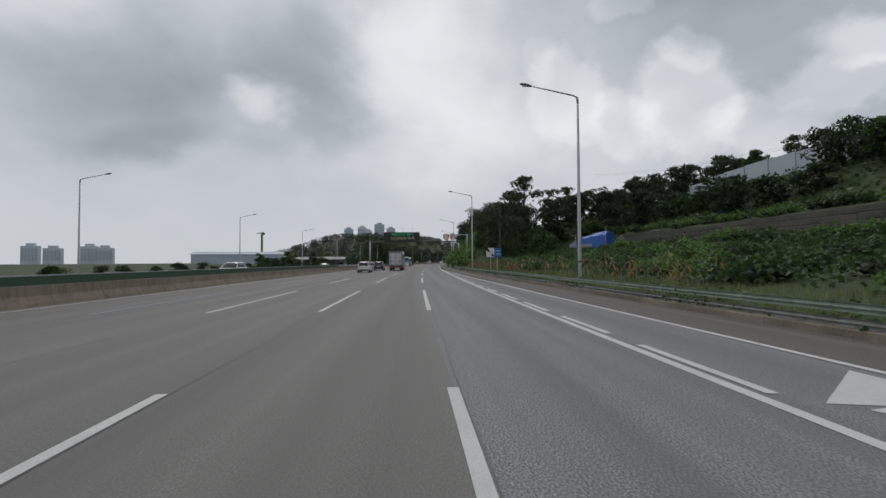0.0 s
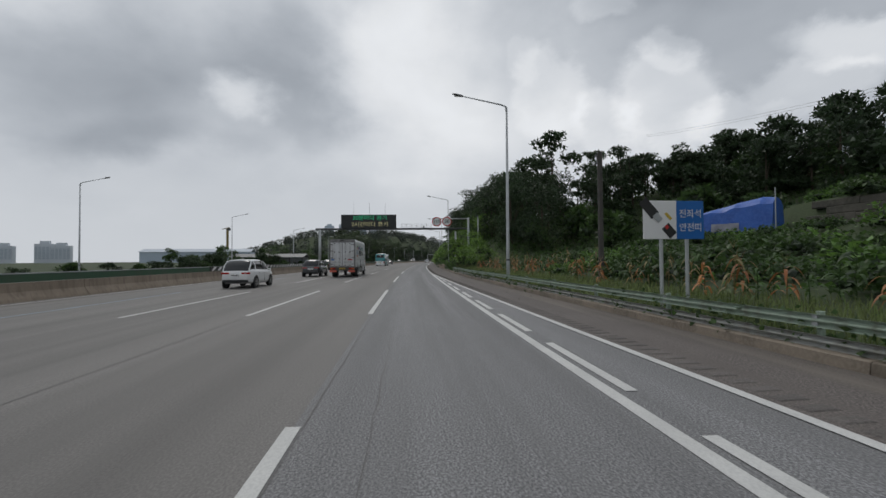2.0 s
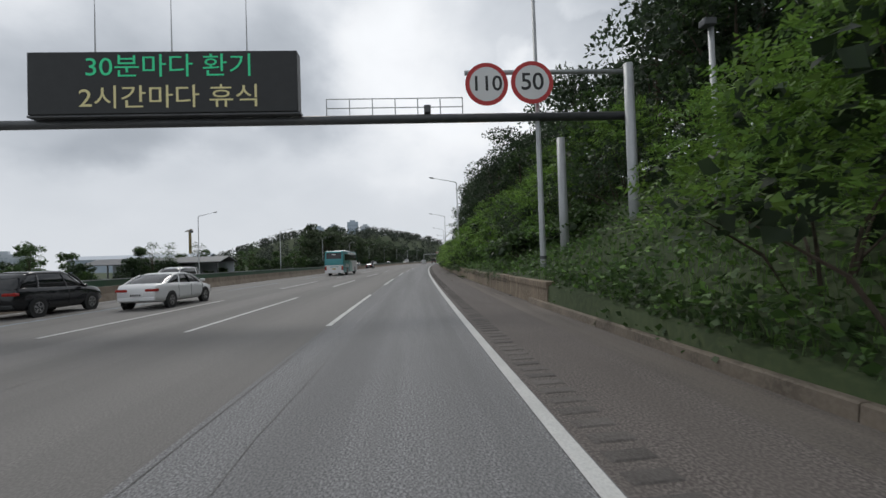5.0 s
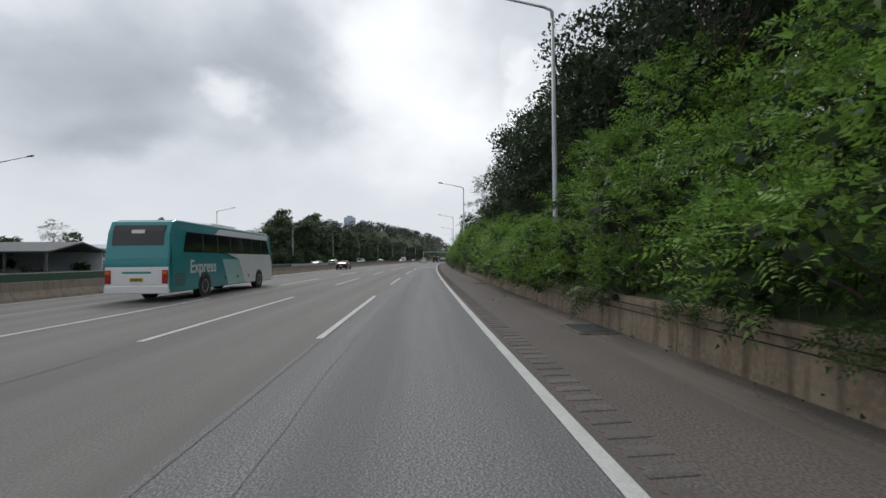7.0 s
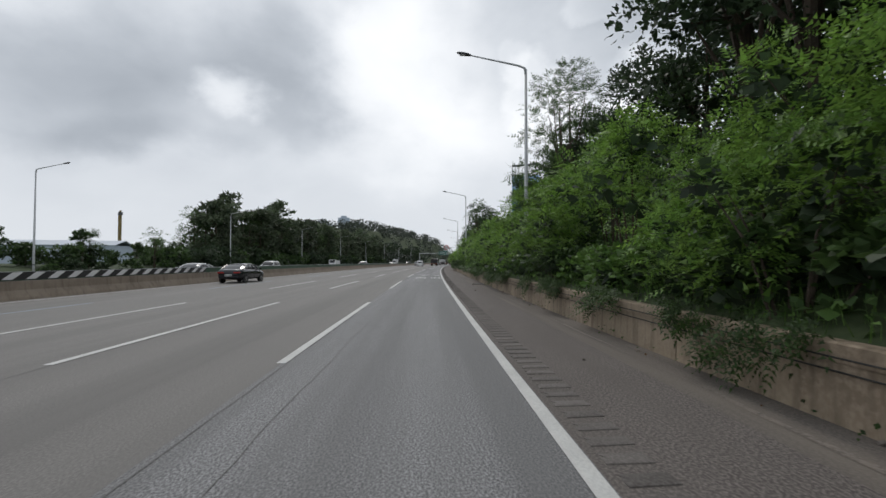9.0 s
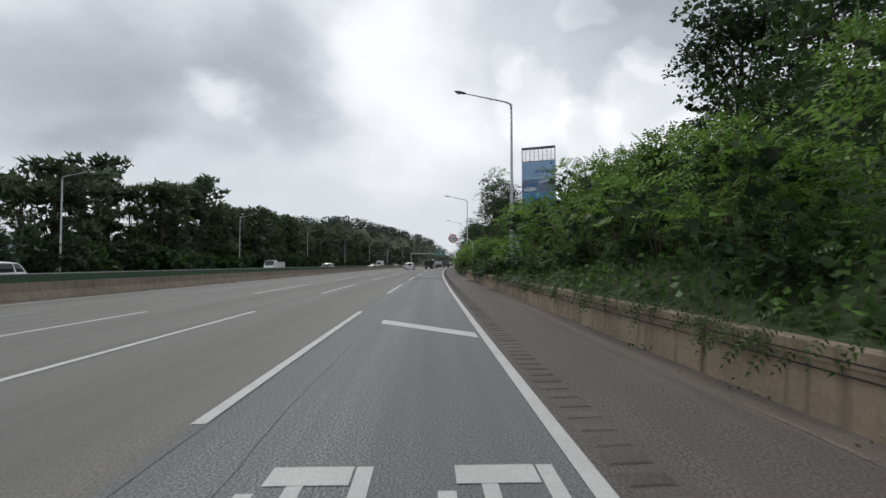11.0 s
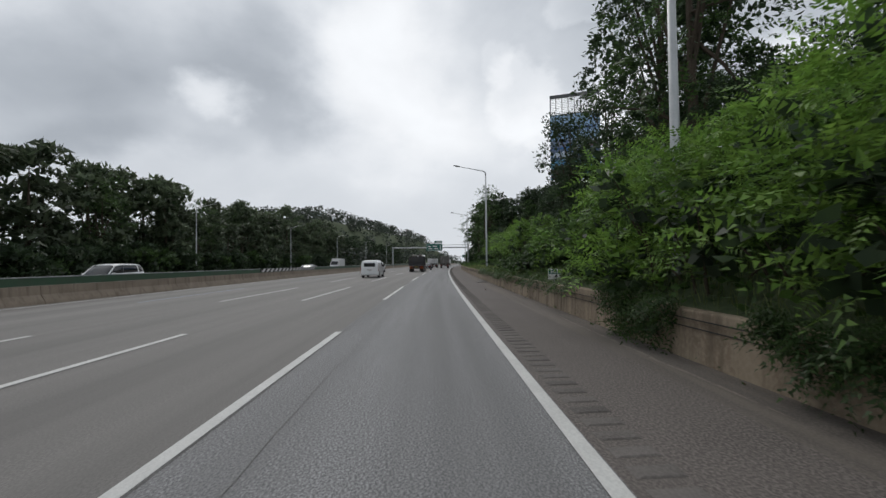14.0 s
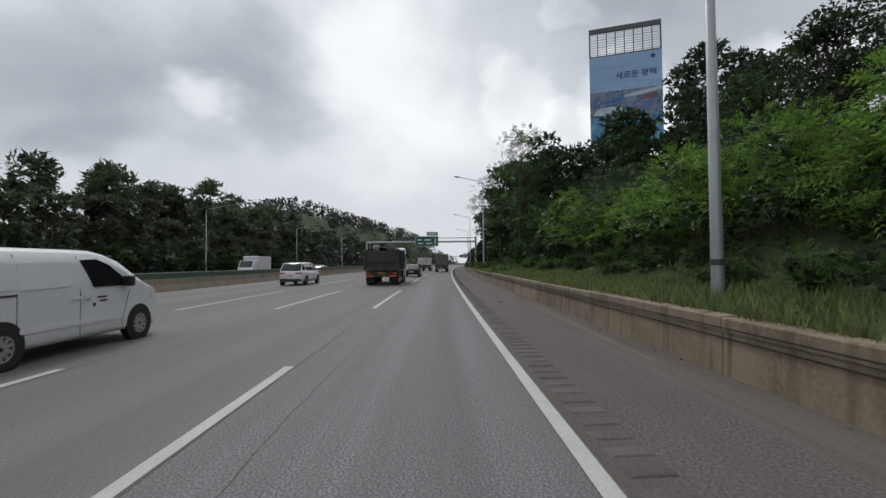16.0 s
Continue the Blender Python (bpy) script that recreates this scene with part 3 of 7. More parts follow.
# ================= median, walls, rails =================
median = thing("median_barrier", "stained concrete median barrier with a green screen on top", "barrier", kind="structure")
for k in range(-8, 70):
    part("barrier_block", sweep([(-0.32, 0.0), (-0.28, 0.12), (-0.12, 0.40), (-0.09, 0.78), (0.09, 0.78), (0.12, 0.40), (0.28, 0.12), (0.32, 0.0)], MEDIAN, 10 * k, 10 * k + 9.97, 5), "barrier", median)
part("screen", sweep([(-0.03, 0.79), (-0.03, 1.13), (0.03, 1.13), (0.03, 0.79)], MEDIAN, -80, 700, 5), "green_panel", median)
part("cap_rail", sweep([(-0.05, 1.131), (-0.05, 1.18), (0.05, 1.18), (0.05, 1.131)], MEDIAN, -80, 700, 5), "galv", median)


def hazard_panel(s0, s1):
    """Slanting black and white bars on the barrier, near a gantry foot."""
    t = thing("hazard_panel", "black and white slanted hazard stripes along the barrier top", "hazard panel", kind="structure")
    part("backing", sweep([(0.05, 0.84), (0.05, 1.16), (0.09, 1.16), (0.09, 0.84)], MEDIAN, s0, s1, 5), "sign_black", t)
    n = int((s1 - s0) / 1.1)
    for i in range(n):
        a = s0 + 0.2 + i * (s1 - s0) / n
        bm = plate(bmesh.new(), [W(MEDIAN + 0.095, a, 0.85), W(MEDIAN + 0.095, a + 0.5, 0.85), W(MEDIAN + 0.095, a + 1.0, 1.15), W(MEDIAN + 0.095, a + 0.5, 1.15)])
        part("stripe", bm, "sign_white", t)


hazard_panel(84, 118), hazard_panel(208, 228), hazard_panel(344, 362)

# low retaining wall in cast blocks, from the end of the guard rail onwards
wall = thing("wall_retaining", "low stained concrete retaining wall along the shoulder", "wall", kind="structure")
for k in range(0, 66):
    a = 122 + 6.0 * k
    h = 0.80 + 0.05 * noise.noise((k * 0.7, 0, 0))
    part("wall_block", sweep([(0.0, 0.0), (0.03, h - 0.20), (0.0, h - 0.195), (0.0, h - 0.02), (0.02, h), (0.30, h), (0.30, 0.0)], rim, a, a + 5.975, 3), "concrete", wall)
kerb = thing("kerb", "low weathered concrete kerb under the guard rail", "kerb", kind="structure")
for k in range(0, 34):
    a = -80 + 6.0 * k
    part("kerb_stone", sweep([(-0.1, 0.0), (-0.08, 0.16), (-0.05, 0.18), (0.15, 0.18), (0.15, 0.0)], rim, a, a + 5.98, 3), "kerb", kerb)


def guard_rail():
    t = thing("guard_rail", "pale green steel guard rail with two beams on posts", "guard rail")
    wave = ((-0.03, 0.0), (0.035, 0.04), (0.035, 0.09), (-0.03, 0.14), (-0.03, 0.17), (0.035, 0.22), (0.035, 0.27), (-0.03, 0.31), (-0.045, 0.31), (0.02, 0.25), (0.02, 0.235), (-0.045, 0.17), (-0.045, 0.14), (0.02, 0.08), (0.02, 0.05), (-0.045, 0.0))
    beam = lambda z, k: [(x, z + k * dz) for x, dz in wave]
    f = lambda s: rim(s) + 0.12
    part("upper_beam", sweep(beam(0.50, 0.66), f, -80, 103, 4), "rail_green", t, "pale green upper beam")
    part("lower_beam", sweep(beam(0.19, 0.62), f, -80, 103, 4), "rail_grey", t, "weathered grey lower beam")
    for k in range(0, 46):
        s = -79 + 4.0 * k
        part("post", tube(bmesh.new(), [(0, 0, -0.4), (0, 0, 0.74)], [0.06, 0.06], 10), "rail_green", t, m=at(f(s) + 0.10, s))
        part("spacer", bx(-0.07, 0.02, -0.05, 0.05, 0.52, 0.69), "galv", t, m=at(f(s) + 0.06, s))
    part("end_cap", tube(bmesh.new(), [(0, 0, 0.18), (0, 0, 0.72)], [0.09, 0.09], 10), "rail_green", t, m=at(f(103), 103))


guard_rail()

# rumble strip beside the edge line: the milled bumps that can be told apart, then the rest in one piece
rumble = thing("rumble_strip", "milled rumble strip bumps on the hard shoulder", "rumble strip", kind="structure")
bump_me = None
for k in range(-60, 1100):
    s = 56 + 0.36 * k
    if not 130 <= s <= 238:
        continue
    if bump_me is None:
        bump_me = link_mesh("rumble_bump", extrude([(-0.10, -0.01), (-0.09, 0.009), (-0.05, 0.014), (0.02, 0.011), (0.11, 0.003), (0.11, -0.01)], -0.20, 0.20, 0.0, lambda y, z: 0.05 if z > 0.01 else 0.0), "rumble")
    o = new("rumble_bump", bump_me)
    o.parent, o.matrix_local = rumble, at(edge(s) + 0.40 + 0.025 * noise.noise((s * 1.3, 0, 0)), s, 0, 4 + 3 * noise.noise((s * 2.1, 5, 0)))
rest = bmesh.new()
for k in range(0, 1200):
    s = 40 + 0.36 * k
    if 130 <= s <= 238:
        continue
    m = at(edge(s) + 0.40 + 0.025 * noise.noise((s * 1.3, 0, 0)), s, 0, 4 + 3 * noise.noise((s * 2.1, 5, 0)))
    c = [m @ Vector(p) for p in ((-0.20, -0.10, 0.001), (0.20, -0.10, 0.001), (0.20, 0.11, 0.003), (-0.20, 0.11, 0.003))]
    t = [m @ Vector(p) for p in ((-0.15, -0.08, 0.013), (0.15, -0.08, 0.013), (0.15, 0.03, 0.010), (-0.15, 0.03, 0.010))]
    lo, hi = [rest.verts.new(p) for p in c], [rest.verts.new(p) for p in t]
    rest.faces.new(hi)
    for i in range(4):
        rest.faces.new((lo[i], lo[(i + 1) % 4], hi[(i + 1) % 4], hi[i]))
tagged(part("rumble_bump_rest", rest, "rumble", rumble), kind="stuff")


# ================= street lamps =================
def street_lamp():
    t = thing("street_lamp", "tall galvanised street lamp with a single slanted arm", "street lamp", group="street lamps along the road")
    part("pole", tube(bmesh.new(), [(0, 0, -0.5), (0, 0, 1.2), (0, 0, 11.9)], [0.125, 0.12, 0.065], 12), "galv", t, smooth=True)
    part("collar", tube(bmesh.new(), [(0, 0, 1.5), (0, 0, 1.62)], [0.135, 0.135], 12), "steel_dark", t)
    part("service_hatch", bx(-0.06, 0.06, -0.135, -0.11, 0.6, 0.95, bevel=0.01), "galv", t)
    part("arm", tube(bmesh.new(), [(0, 0, 11.6), (-0.05, 0, 11.95), (-0.35, 0, 12.08), (-3.0, 0, 12.62)], [0.07, 0.065, 0.055, 0.035], 8), "galv", t, smooth=True)
    lamp = bmesh.new()
    bmesh.ops.create_uvsphere(lamp, u_segments=12, v_segments=8, radius=1.0)
    for v in lamp.verts:
        v.co = Vector((v.co.x * 0.42 - 3.3, v.co.y * 0.15, v.co.z * (0.09 if v.co.z > 0 else 0.07) + 12.68 - v.co.x * 0.08))
    h = part("lamp_head", lamp, "steel_dark", t, smooth=True)
    part("lens", bx(-3.55, -3.1, -0.09, 0.09, 12.605, 12.625, bevel=0.008), "sign_white", h)
    return t


lamp0 = street_lamp()
spots = [(9.8, 33.0), (7.8, 76.6), (7.2, 125.4), (7.62, 169.2), (7.5, 216.7), (7.5, 264.5), (7.5, 309.8), (7.76, 352.4), (7.6, 402.0), (7.6, 448.0), (7.6, 494.0), (7.6, 540.0), (7.6, 586.0)]
lamp0.matrix_world = at(*spots[0], 0.0)
for u, s in spots[1:]:
    copy_thing(lamp0, at(u, s, 0.0))
for k in range(-5, 8):
    copy_thing(lamp0, at(FAR_EDGE - 2.4, 243 + 45.5 * k, -0.3, 180))


# ================= gantries and signs =================
def board(t, w, h, mat, edge_mat, m, name="panel", border=0.04):
    """A sheet-metal sign plate with a raised border; x right, z up, facing -y."""
    p = part(name, bx(-w / 2, w / 2, 0, 0.04, -h / 2, h / 2, bevel=0.012), mat, t, m=m)
    if edge_mat:
        for a in ((-w / 2 + border, w / 2 - border, -h / 2 + border, -h / 2 + 2 * border), (-w / 2 + border, w / 2 - border, h / 2 - 2 * border, h / 2 - border),
                  (-w / 2 + border, -w / 2 + 2 * border, -h / 2 + 2 * border, h / 2 - 2 * border), (w / 2 - 2 * border, w / 2 - border, -h / 2 + 2 * border, h / 2 - 2 * border)):
            part("border", bx(a[0], a[1], -0.006, 0.002, a[2], a[3]), edge_mat, p)
    return p




def face(x, z, y=-0.01):
    return pose(x, y, z, 90, 0, 0)


def disc(bm, x, y, z, r, depth, n=32):
    return tube(bm, [(x, y, z), (x, y - depth, z)], [r, r], n)


def speed_sign(t, x, y, z, r, words, size=None):
    p = part("round_sign", disc(bmesh.new(), x, y, z, r, 0.03), "sign_red", t, "white disc with a red rim and black figures")
    part("disc", disc(bmesh.new(), x, y - 0.0301, z, r * 0.80, 0.006), "sign_white", p)
    text("figures", words, size or r * 0.95, "sign_black", p, pose(x, y - 0.037, z, 90, 0, 0), depth=0.004, bold=0.012 * r)
    return p


def vms_gantry(s):
    t = thing("message_gantry", "steel gantry carrying a dark electronic message board", "gantry", at(0, s))
    part("column", tube(bmesh.new(), [(10.7, 0, -0.5), (10.7, 0, 8.9)], [0.22, 0.18], 12), "galv", t, smooth=True)
    part("median_column", tube(bmesh.new(), [(MEDIAN, 0.4, 0), (MEDIAN, 0.4, 7.2)], [0.25, 0.2], 12), "galv", t, smooth=True)
    part("beam", tube(bmesh.new(), [(MEDIAN - 0.7, 0.35, 7.0), (10.9, 0.35, 7.0)], [0.17, 0.17], 10), "steel_dark", t, smooth=True)
    part("upper_beam", tube(bmesh.new(), [(4.4, 0.35, 8.75), (10.9, 0.35, 8.75)], [0.10, 0.10], 8), "galv", t, smooth=True)
    b = part("message_board", bx(-11.2, -1.8, -0.15, 0.35, 7.2, 9.45, bevel=0.03), "black", t, "black board with green and amber glowing words")
    part("rim", bx(-11.26, -1.74, -0.1, 0.3, 7.13, 7.2), "steel_dark", b)
    text("green_line", "30\ubd84\ub9c8\ub2e4 \ud658\uae30", 0.9, "led_green", b, pose(-6.3, -0.165, 8.86, 90, 0, 0), depth=0.003, widen=1.12)
    text("amber_line", "2\uc2dc\uac04\ub9c8\ub2e4 \ud734\uc2dd", 0.9, "led_amber", b, pose(-6.3, -0.165, 7.74, 90, 0, 0), depth=0.003, widen=1.12)
    for x in (-9.1, -6.4, -3.7):
        part("antenna", tube(bmesh.new(), [(x, 0.2, 9.4), (x, 0.2, 11.6)], [0.03, 0.012], 6), "galv", t)
    # walkway with its railing
    part("walkway", bx(-0.9, 4.3, 0.45, 1.1, 7.15, 7.21), "galv", t)
    for z in (7.5, 7.85):
        part("walkway_rail", tube(bmesh.new(), [(-0.9, 0.5, z), (4.3, 0.5, z)], [0.02, 0.02], 6), "galv", t)
    for i in range(7):
        part("walkway_post", tube(bmesh.new(), [(-0.9 + i * 0.866, 0.5, 7.2), (-0.9 + i * 0.866, 0.5, 7.87)], [0.02, 0.02], 6), "galv", t)
    part("camera_box", bx(2.8, 3.05, 0.2, 0.6, 7.2, 7.5, bevel=0.03), "steel_dark", t)
    speed_sign(t, 5.2, 0.1, 8.2, 0.82, "110", 0.80)
    speed_sign(t, 6.95, 0.1, 8.25, 0.82, "50", 0.92)


vms_gantry(125)

t = thing("camera_pole", "slim grey steel pole with a small camera on top", "pole", at(12.0, 122.0))
part("shaft", tube(bmesh.new(), [(0, 0, 0), (0, 0, 9.0)], [0.11, 0.09], 10), "galv", t, smooth=True)
part("camera_housing", bx(-0.35, 0.05, -0.25, 0.1, 8.75, 8.98, bevel=0.03), "steel_dark", t)
t = thing("control_cabinet_pole", "concrete pole with a grey control box beside the gantry", "pole", at(8.6, 127.0))
part("shaft", tube(bmesh.new(), [(0, 0, 0), (0, 0, 6.6)], [0.2, 0.17], 10), "galv", t, smooth=True)


def overhead_sign(s):
    t = thing("sign_gantry", "green overhead direction sign on a steel gantry", "gantry", at(0, s))
    part("beam", tube(bmesh.new(), [(MEDIAN, 0.3, 6.2), (8.6, 0.3, 6.2)], [0.2, 0.2], 10), "galv", t)
    part("upper_beam", tube(bmesh.new(), [(-2, 0.3, 7.0), (8.6, 0.3, 7.0)], [0.08, 0.08], 8), "galv", t)
    part("column", tube(bmesh.new(), [(8.6, 0.3, 0), (8.6, 0.3, 7.3)], [0.22, 0.2], 10), "galv", t)
    part("median_column", tube(bmesh.new(), [(MEDIAN, 0.3, 0), (MEDIAN, 0.3, 6.5)], [0.22, 0.2], 10), "galv", t)
    b = board(t, 5.0, 2.2, "sign_green", "sign_white", pose(-1.9, 0, 6.3), "sign_panel", 0.06)
    for x, z, w, h in ((-1.5, 0.3, 0.9, 0.3), (0.2, 0.3, 1.4, 0.3), (-1.3, -0.45, 1.1, 0.28), (0.5, -0.45, 1.3, 0.28)):
        part("wording_bar", bx(x - w / 2, x + w / 2, -0.012, -0.002, z - h / 2, z + h / 2), "sign_white", b)
    part("arrow", bx(1.7, 1.95, -0.012, -0.002, -0.8, 0.6), "sign_white", b)
    e = board(t, 2.4, 0.8, "sign_green", "sign_white", pose(-0.7, 0, 7.9), "exit_panel")
    part("wording_bar", bx(-0.8, 0.8, -0.012, -0.002, -0.15, 0.15), "sign_white", e)


overhead_sign(441)
overhead_sign(660)


def route_sign(u, s):
    t = thing("route_sign", "green motorway route sign on a grey post", "road sign", at(u, s, 0, -4))
    part("post", tube(bmesh.new(), [(0.1, 0.08, 0.6), (0.1, 0.08, 4.3)], [0.06, 0.06], 10), "galv", t, smooth=True)
    b = board(t, 1.6, 1.82, "sign_green", "sign_white", pose(0, 0, 3.56), "panel", 0.025)
    text("heading", "\uace0\uc18d\uad6d\ub3c4", 0.36, "sign_white", b, face(0, 0.62), depth=0.003)
    part("divider", bx(-0.74, 0.74, -0.01, -0.002, 0.345, 0.37), "sign_white", b)
    text("direction", "\ub0a8(S)", 0.24, "sign_white", b, face(0, 0.16), depth=0.003)
    part("name_panel", bx(-0.22, 0.22, -0.012, -0.002, -0.36, -0.02), "sign_white", b)
    text("code", "AH1", 0.24, "sign_black", b, face(0, -0.19, -0.016), depth=0.003, bold=0.004)
    sh = part("route_shield", extrude([(-0.012, -0.44), (-0.012, -0.72), (-0.002, -0.72), (-0.002, -0.44)], -0.2, 0.2), "sign_blue", b, "blue and red route shield")
    part("shield_top", bx(-0.2, 0.2, -0.016, -0.012, -0.50, -0.44), "sign_red", sh)
    text("route_figure", "1", 0.27, "sign_white", sh, pose(0, -0.014, -0.61, 90, 0, 0), depth=0.003, bold=0.006)


route_sign(10.65, 280.2)


def kilometre_sign(u, s, upper="361", lower=".4"):
    t = thing("kilometre_sign", "small green and white kilometre sign on the wall", "road sign", at(u, s, 0, -3))
    part("post", tube(bmesh.new(), [(0, 0.05, 0.5), (0, 0.05, 1.2)], [0.025, 0.025], 8), "galv", t)
    b = board(t, 0.43, 0.37, "sign_white", None, pose(0, 0, 1.13), "panel")
    part("upper_field", bx(-0.20, 0.20, -0.006, -0.001, 0.0, 0.17), "sign_green", b)
    text("upper_figures", upper, 0.20, "sign_white", b, face(0, 0.088), depth=0.002, widen=1.05, bold=0.003)
    if not lower:
        part("figure_bar", bx(0.0, 0.12, -0.006, -0.001, -0.17, -0.04), "sign_green", b)
        return
    text("lower_figures", lower, 0.21, "sign_black", b, face(0.03, -0.088, -0.005), depth=0.002, widen=1.1, bold=0.003)


kilometre_sign(6.53, 316.4)
kilometre_sign(6.50, 220.2, "36", "")
# two thin dark tubes added for the dark lines on the wall's face
for z in (0.66, 0.52):
    t = thing("wall_cable", "thin dark line along the concrete wall", "cable")
    pts = [W(rim(s) - 0.022 + (0.03 * z / 0.6 if z < 0.6 else 0.0), s, z + 0.012 * noise.noise((s * 0.4, z, 0))) for s in range(128, 401, 2)]
    part("line", tube(bmesh.new(), pts, [0.010] * len(pts), 5), "rubber", t)


def length_sign(u, s):
    t = thing("distance_sign", "round red-rimmed sign on a curved arm over the shoulder", "road sign", at(u, s, 0, -2))
    part("post", tube(bmesh.new(), [(2.5, 0, 0.3), (2.5, 0, 3.6), (2.35, 0, 4.3), (1.9, 0, 4.68), (0.2, 0, 4.72)], [0.06, 0.06, 0.055, 0.05, 0.045], 10), "galv", t, smooth=True)
    p = speed_sign(t, 0, -0.05, 4.7, 0.52, "110m", 0.36)
    for x in (-0.2, 0.2):
        part("car_mark", bx(x - 0.1, x + 0.1, -0.094, -0.087, 4.44, 4.50, bevel=0.003), "sign_black", p)


length_sign(4.65, 291.5)

t = thing("seat_belt_sign", "white and blue seat belt reminder sign on two posts", "road sign", at(8.45, 58.3, 0, 3))
for x in (-0.35, 0.42):
    part("post", tube(bmesh.new(), [(x, 0.07, -0.2), (x, 0.07, 3.1)], [0.05, 0.05], 10), "galv", t)
b = board(t, 0.98, 1.06, "sign_white", None, pose(-0.41, 0, 2.65), "picture_panel")
part("strap", bx(-0.14, 0.14, -0.012, -0.003, -0.28, 0.28), "sign_black", b, "black belt strap", m=pose(-0.33, 0, 0.32, 0, -42, 0))
part("tongue", bx(-0.09, 0.09, -0.02, -0.012, -0.12, 0.12, bevel=0.003), "galv", b, "grey metal tongue", m=pose(-0.08, 0, 0.06, 0, -42, 0))
part("buckle", bx(-0.13, 0.13, -0.02, -0.003, -0.18, 0.18, bevel=0.004), "sign_black", b, "black belt buckle", m=pose(0.26, 0, -0.3, 0, -42, 0))
part("button", bx(-0.05, 0.05, -0.026, -0.02, -0.05, 0.05), "sign_red", b, m=pose(0.18, 0, -0.2, 0, -42, 0))
part("arrow", bx(-0.04, 0.04, -0.01, -0.003, -0.12, 0.12), "plate_yellow", b, m=pose(0.24, 0, 0.1, 0, -45, 0))
b = board(t, 0.82, 1.06, "sign_blue", None, pose(0.49, 0, 2.65), "word_panel")
text("upper_line", "\uc804\uc88c\uc11d", 0.25, "sign_white", b, face(0, 0.16), depth=0.003)
text("lower_line", "\uc548\uc804\ub760", 0.25, "sign_white", b, face(0, -0.22), depth=0.003)


def billboard(u, s):
    t = thing("billboard", "tall advertising billboard with a sea picture and steel lattice above", "billboard", at(u, s, 0, -17))
    z0, z1, w = 28.0, 56.0, 15.5
    part("mast", tube(bmesh.new(), [(0, 1.6, 8), (0, 1.6, z1 - 6.9)], [1.0, 0.8], 14), "galv", t)
    p = part("poster", bx(-w / 2, w / 2, 0, 0.4, z0, z1 - 6.8), "poster", t, "pale blue poster with a harbour picture")
    text("slogan", "\uc0c8\ub85c\uc6b4 \ud3c9\ud0dd", 1.80, "sign_navy", p, pose(2.3, -0.02, 44.2, 90, 0, 0), depth=0.01, bold=0.03)
    for x in (-6.1, -4.9, -3.4, -2.3):
        part("wording_bar", bx(x - 0.45, x + 0.45, -0.03, -0.005, 43.4, 44.4), "sign_dim", p)
    for i in range(8):
        part("wording_bar", bx(-6.7 + i * 1.05, -5.95 + i * 1.05, -0.03, -0.005, 46.1, 46.9), "sign_dim", p)
    part("badge", tube(bmesh.new(), [(5.9, 0.0, 47.9), (5.9, -0.03, 47.9)], [0.5, 0.5], 16), "sign_navy", p)
    # harbour picture: sky glow, quay, hulls and water as printed fields
    part("printed_haze", bx(-7.72, 7.72, -0.012, -0.002, 40.6, 42.6), "poster_haze", p)
    part("harbour_print", bx(-7.72, 7.72, -0.020, -0.002, 34.6, 40.9), "poster_sea", p)
    part("low_print", bx(-7.72, 7.72, -0.020, -0.002, 28.05, 34.55), "poster_low", p)
    for pts, mat in ((((-7.2, 31.6), (-6.0, 33.0), (-3.0, 33.3), (-0.6, 32.7), (-1.2, 31.7), (-4.6, 31.3)), "poster_pale"), (((-2.0, 35.2), (1.2, 36.0), (7.6, 36.9), (7.6, 36.2), (2.0, 35.2)), "poster_pale"),
                     (((3.6, 34.2), (4.2, 35.4), (6.6, 35.6), (6.9, 34.4)), "poster_rust"), (((0.6, 32.0), (1.4, 33.2), (5.4, 33.9), (6.2, 32.8), (3.6, 31.7)), "poster_violet"), (((-7.6, 34.0), (-4.0, 34.6), (-0.4, 35.6), (-0.2, 34.6), (-3.8, 33.9)), "poster_blue")):
        bm = plate(bmesh.new(), [(x, -0.026, z + 4.0) for x, z in pts])
        r = bmesh.ops.extrude_face_region(bm, geom=bm.faces[:])
        bmesh.ops.translate(bm, verts=[v for v in r["geom"] if isinstance(v, bmesh.types.BMVert)], vec=(0, 0.005, 0))
        bmesh.ops.recalc_face_normals(bm, faces=bm.faces)
        part("printed_field", bm, mat, p)
    lat = part("lattice", bx(-w / 2, w / 2, 0.0, 0.5, z1 - 1.1, z1), "steel_dark", t, "open steel lattice under a dark top beam")
    for x in (-w / 2 + 0.16, w / 2 - 0.16):
        part("edge_post", bx(x - 0.16, x + 0.16, 0.0, 0.4, z1 - 6.8, z1 - 1.1), "steel_dark", lat)
    part("lower_bar", bx(-w / 2 + 0.32, w / 2 - 0.32, 0.0, 0.4, z1 - 6.8, z1 - 6.5), "steel_dark", lat)
    for i in range(1, 8):
        x = -w / 2 + i * w / 8
        part("upright", bx(x - 0.10, x + 0.10, 0.1, 0.3, z1 - 6.5, z1 - 1.1), "steel_dark", lat)
    for k in range(9):
        z = z1 - 6.1 + k * 0.58
        part("crossbar", bx(-w / 2 + 0.32, w / 2 - 0.32, 0.32, 0.44, z, z + 0.09 + 0.05 * (k % 3 == 0)), "galv", lat)


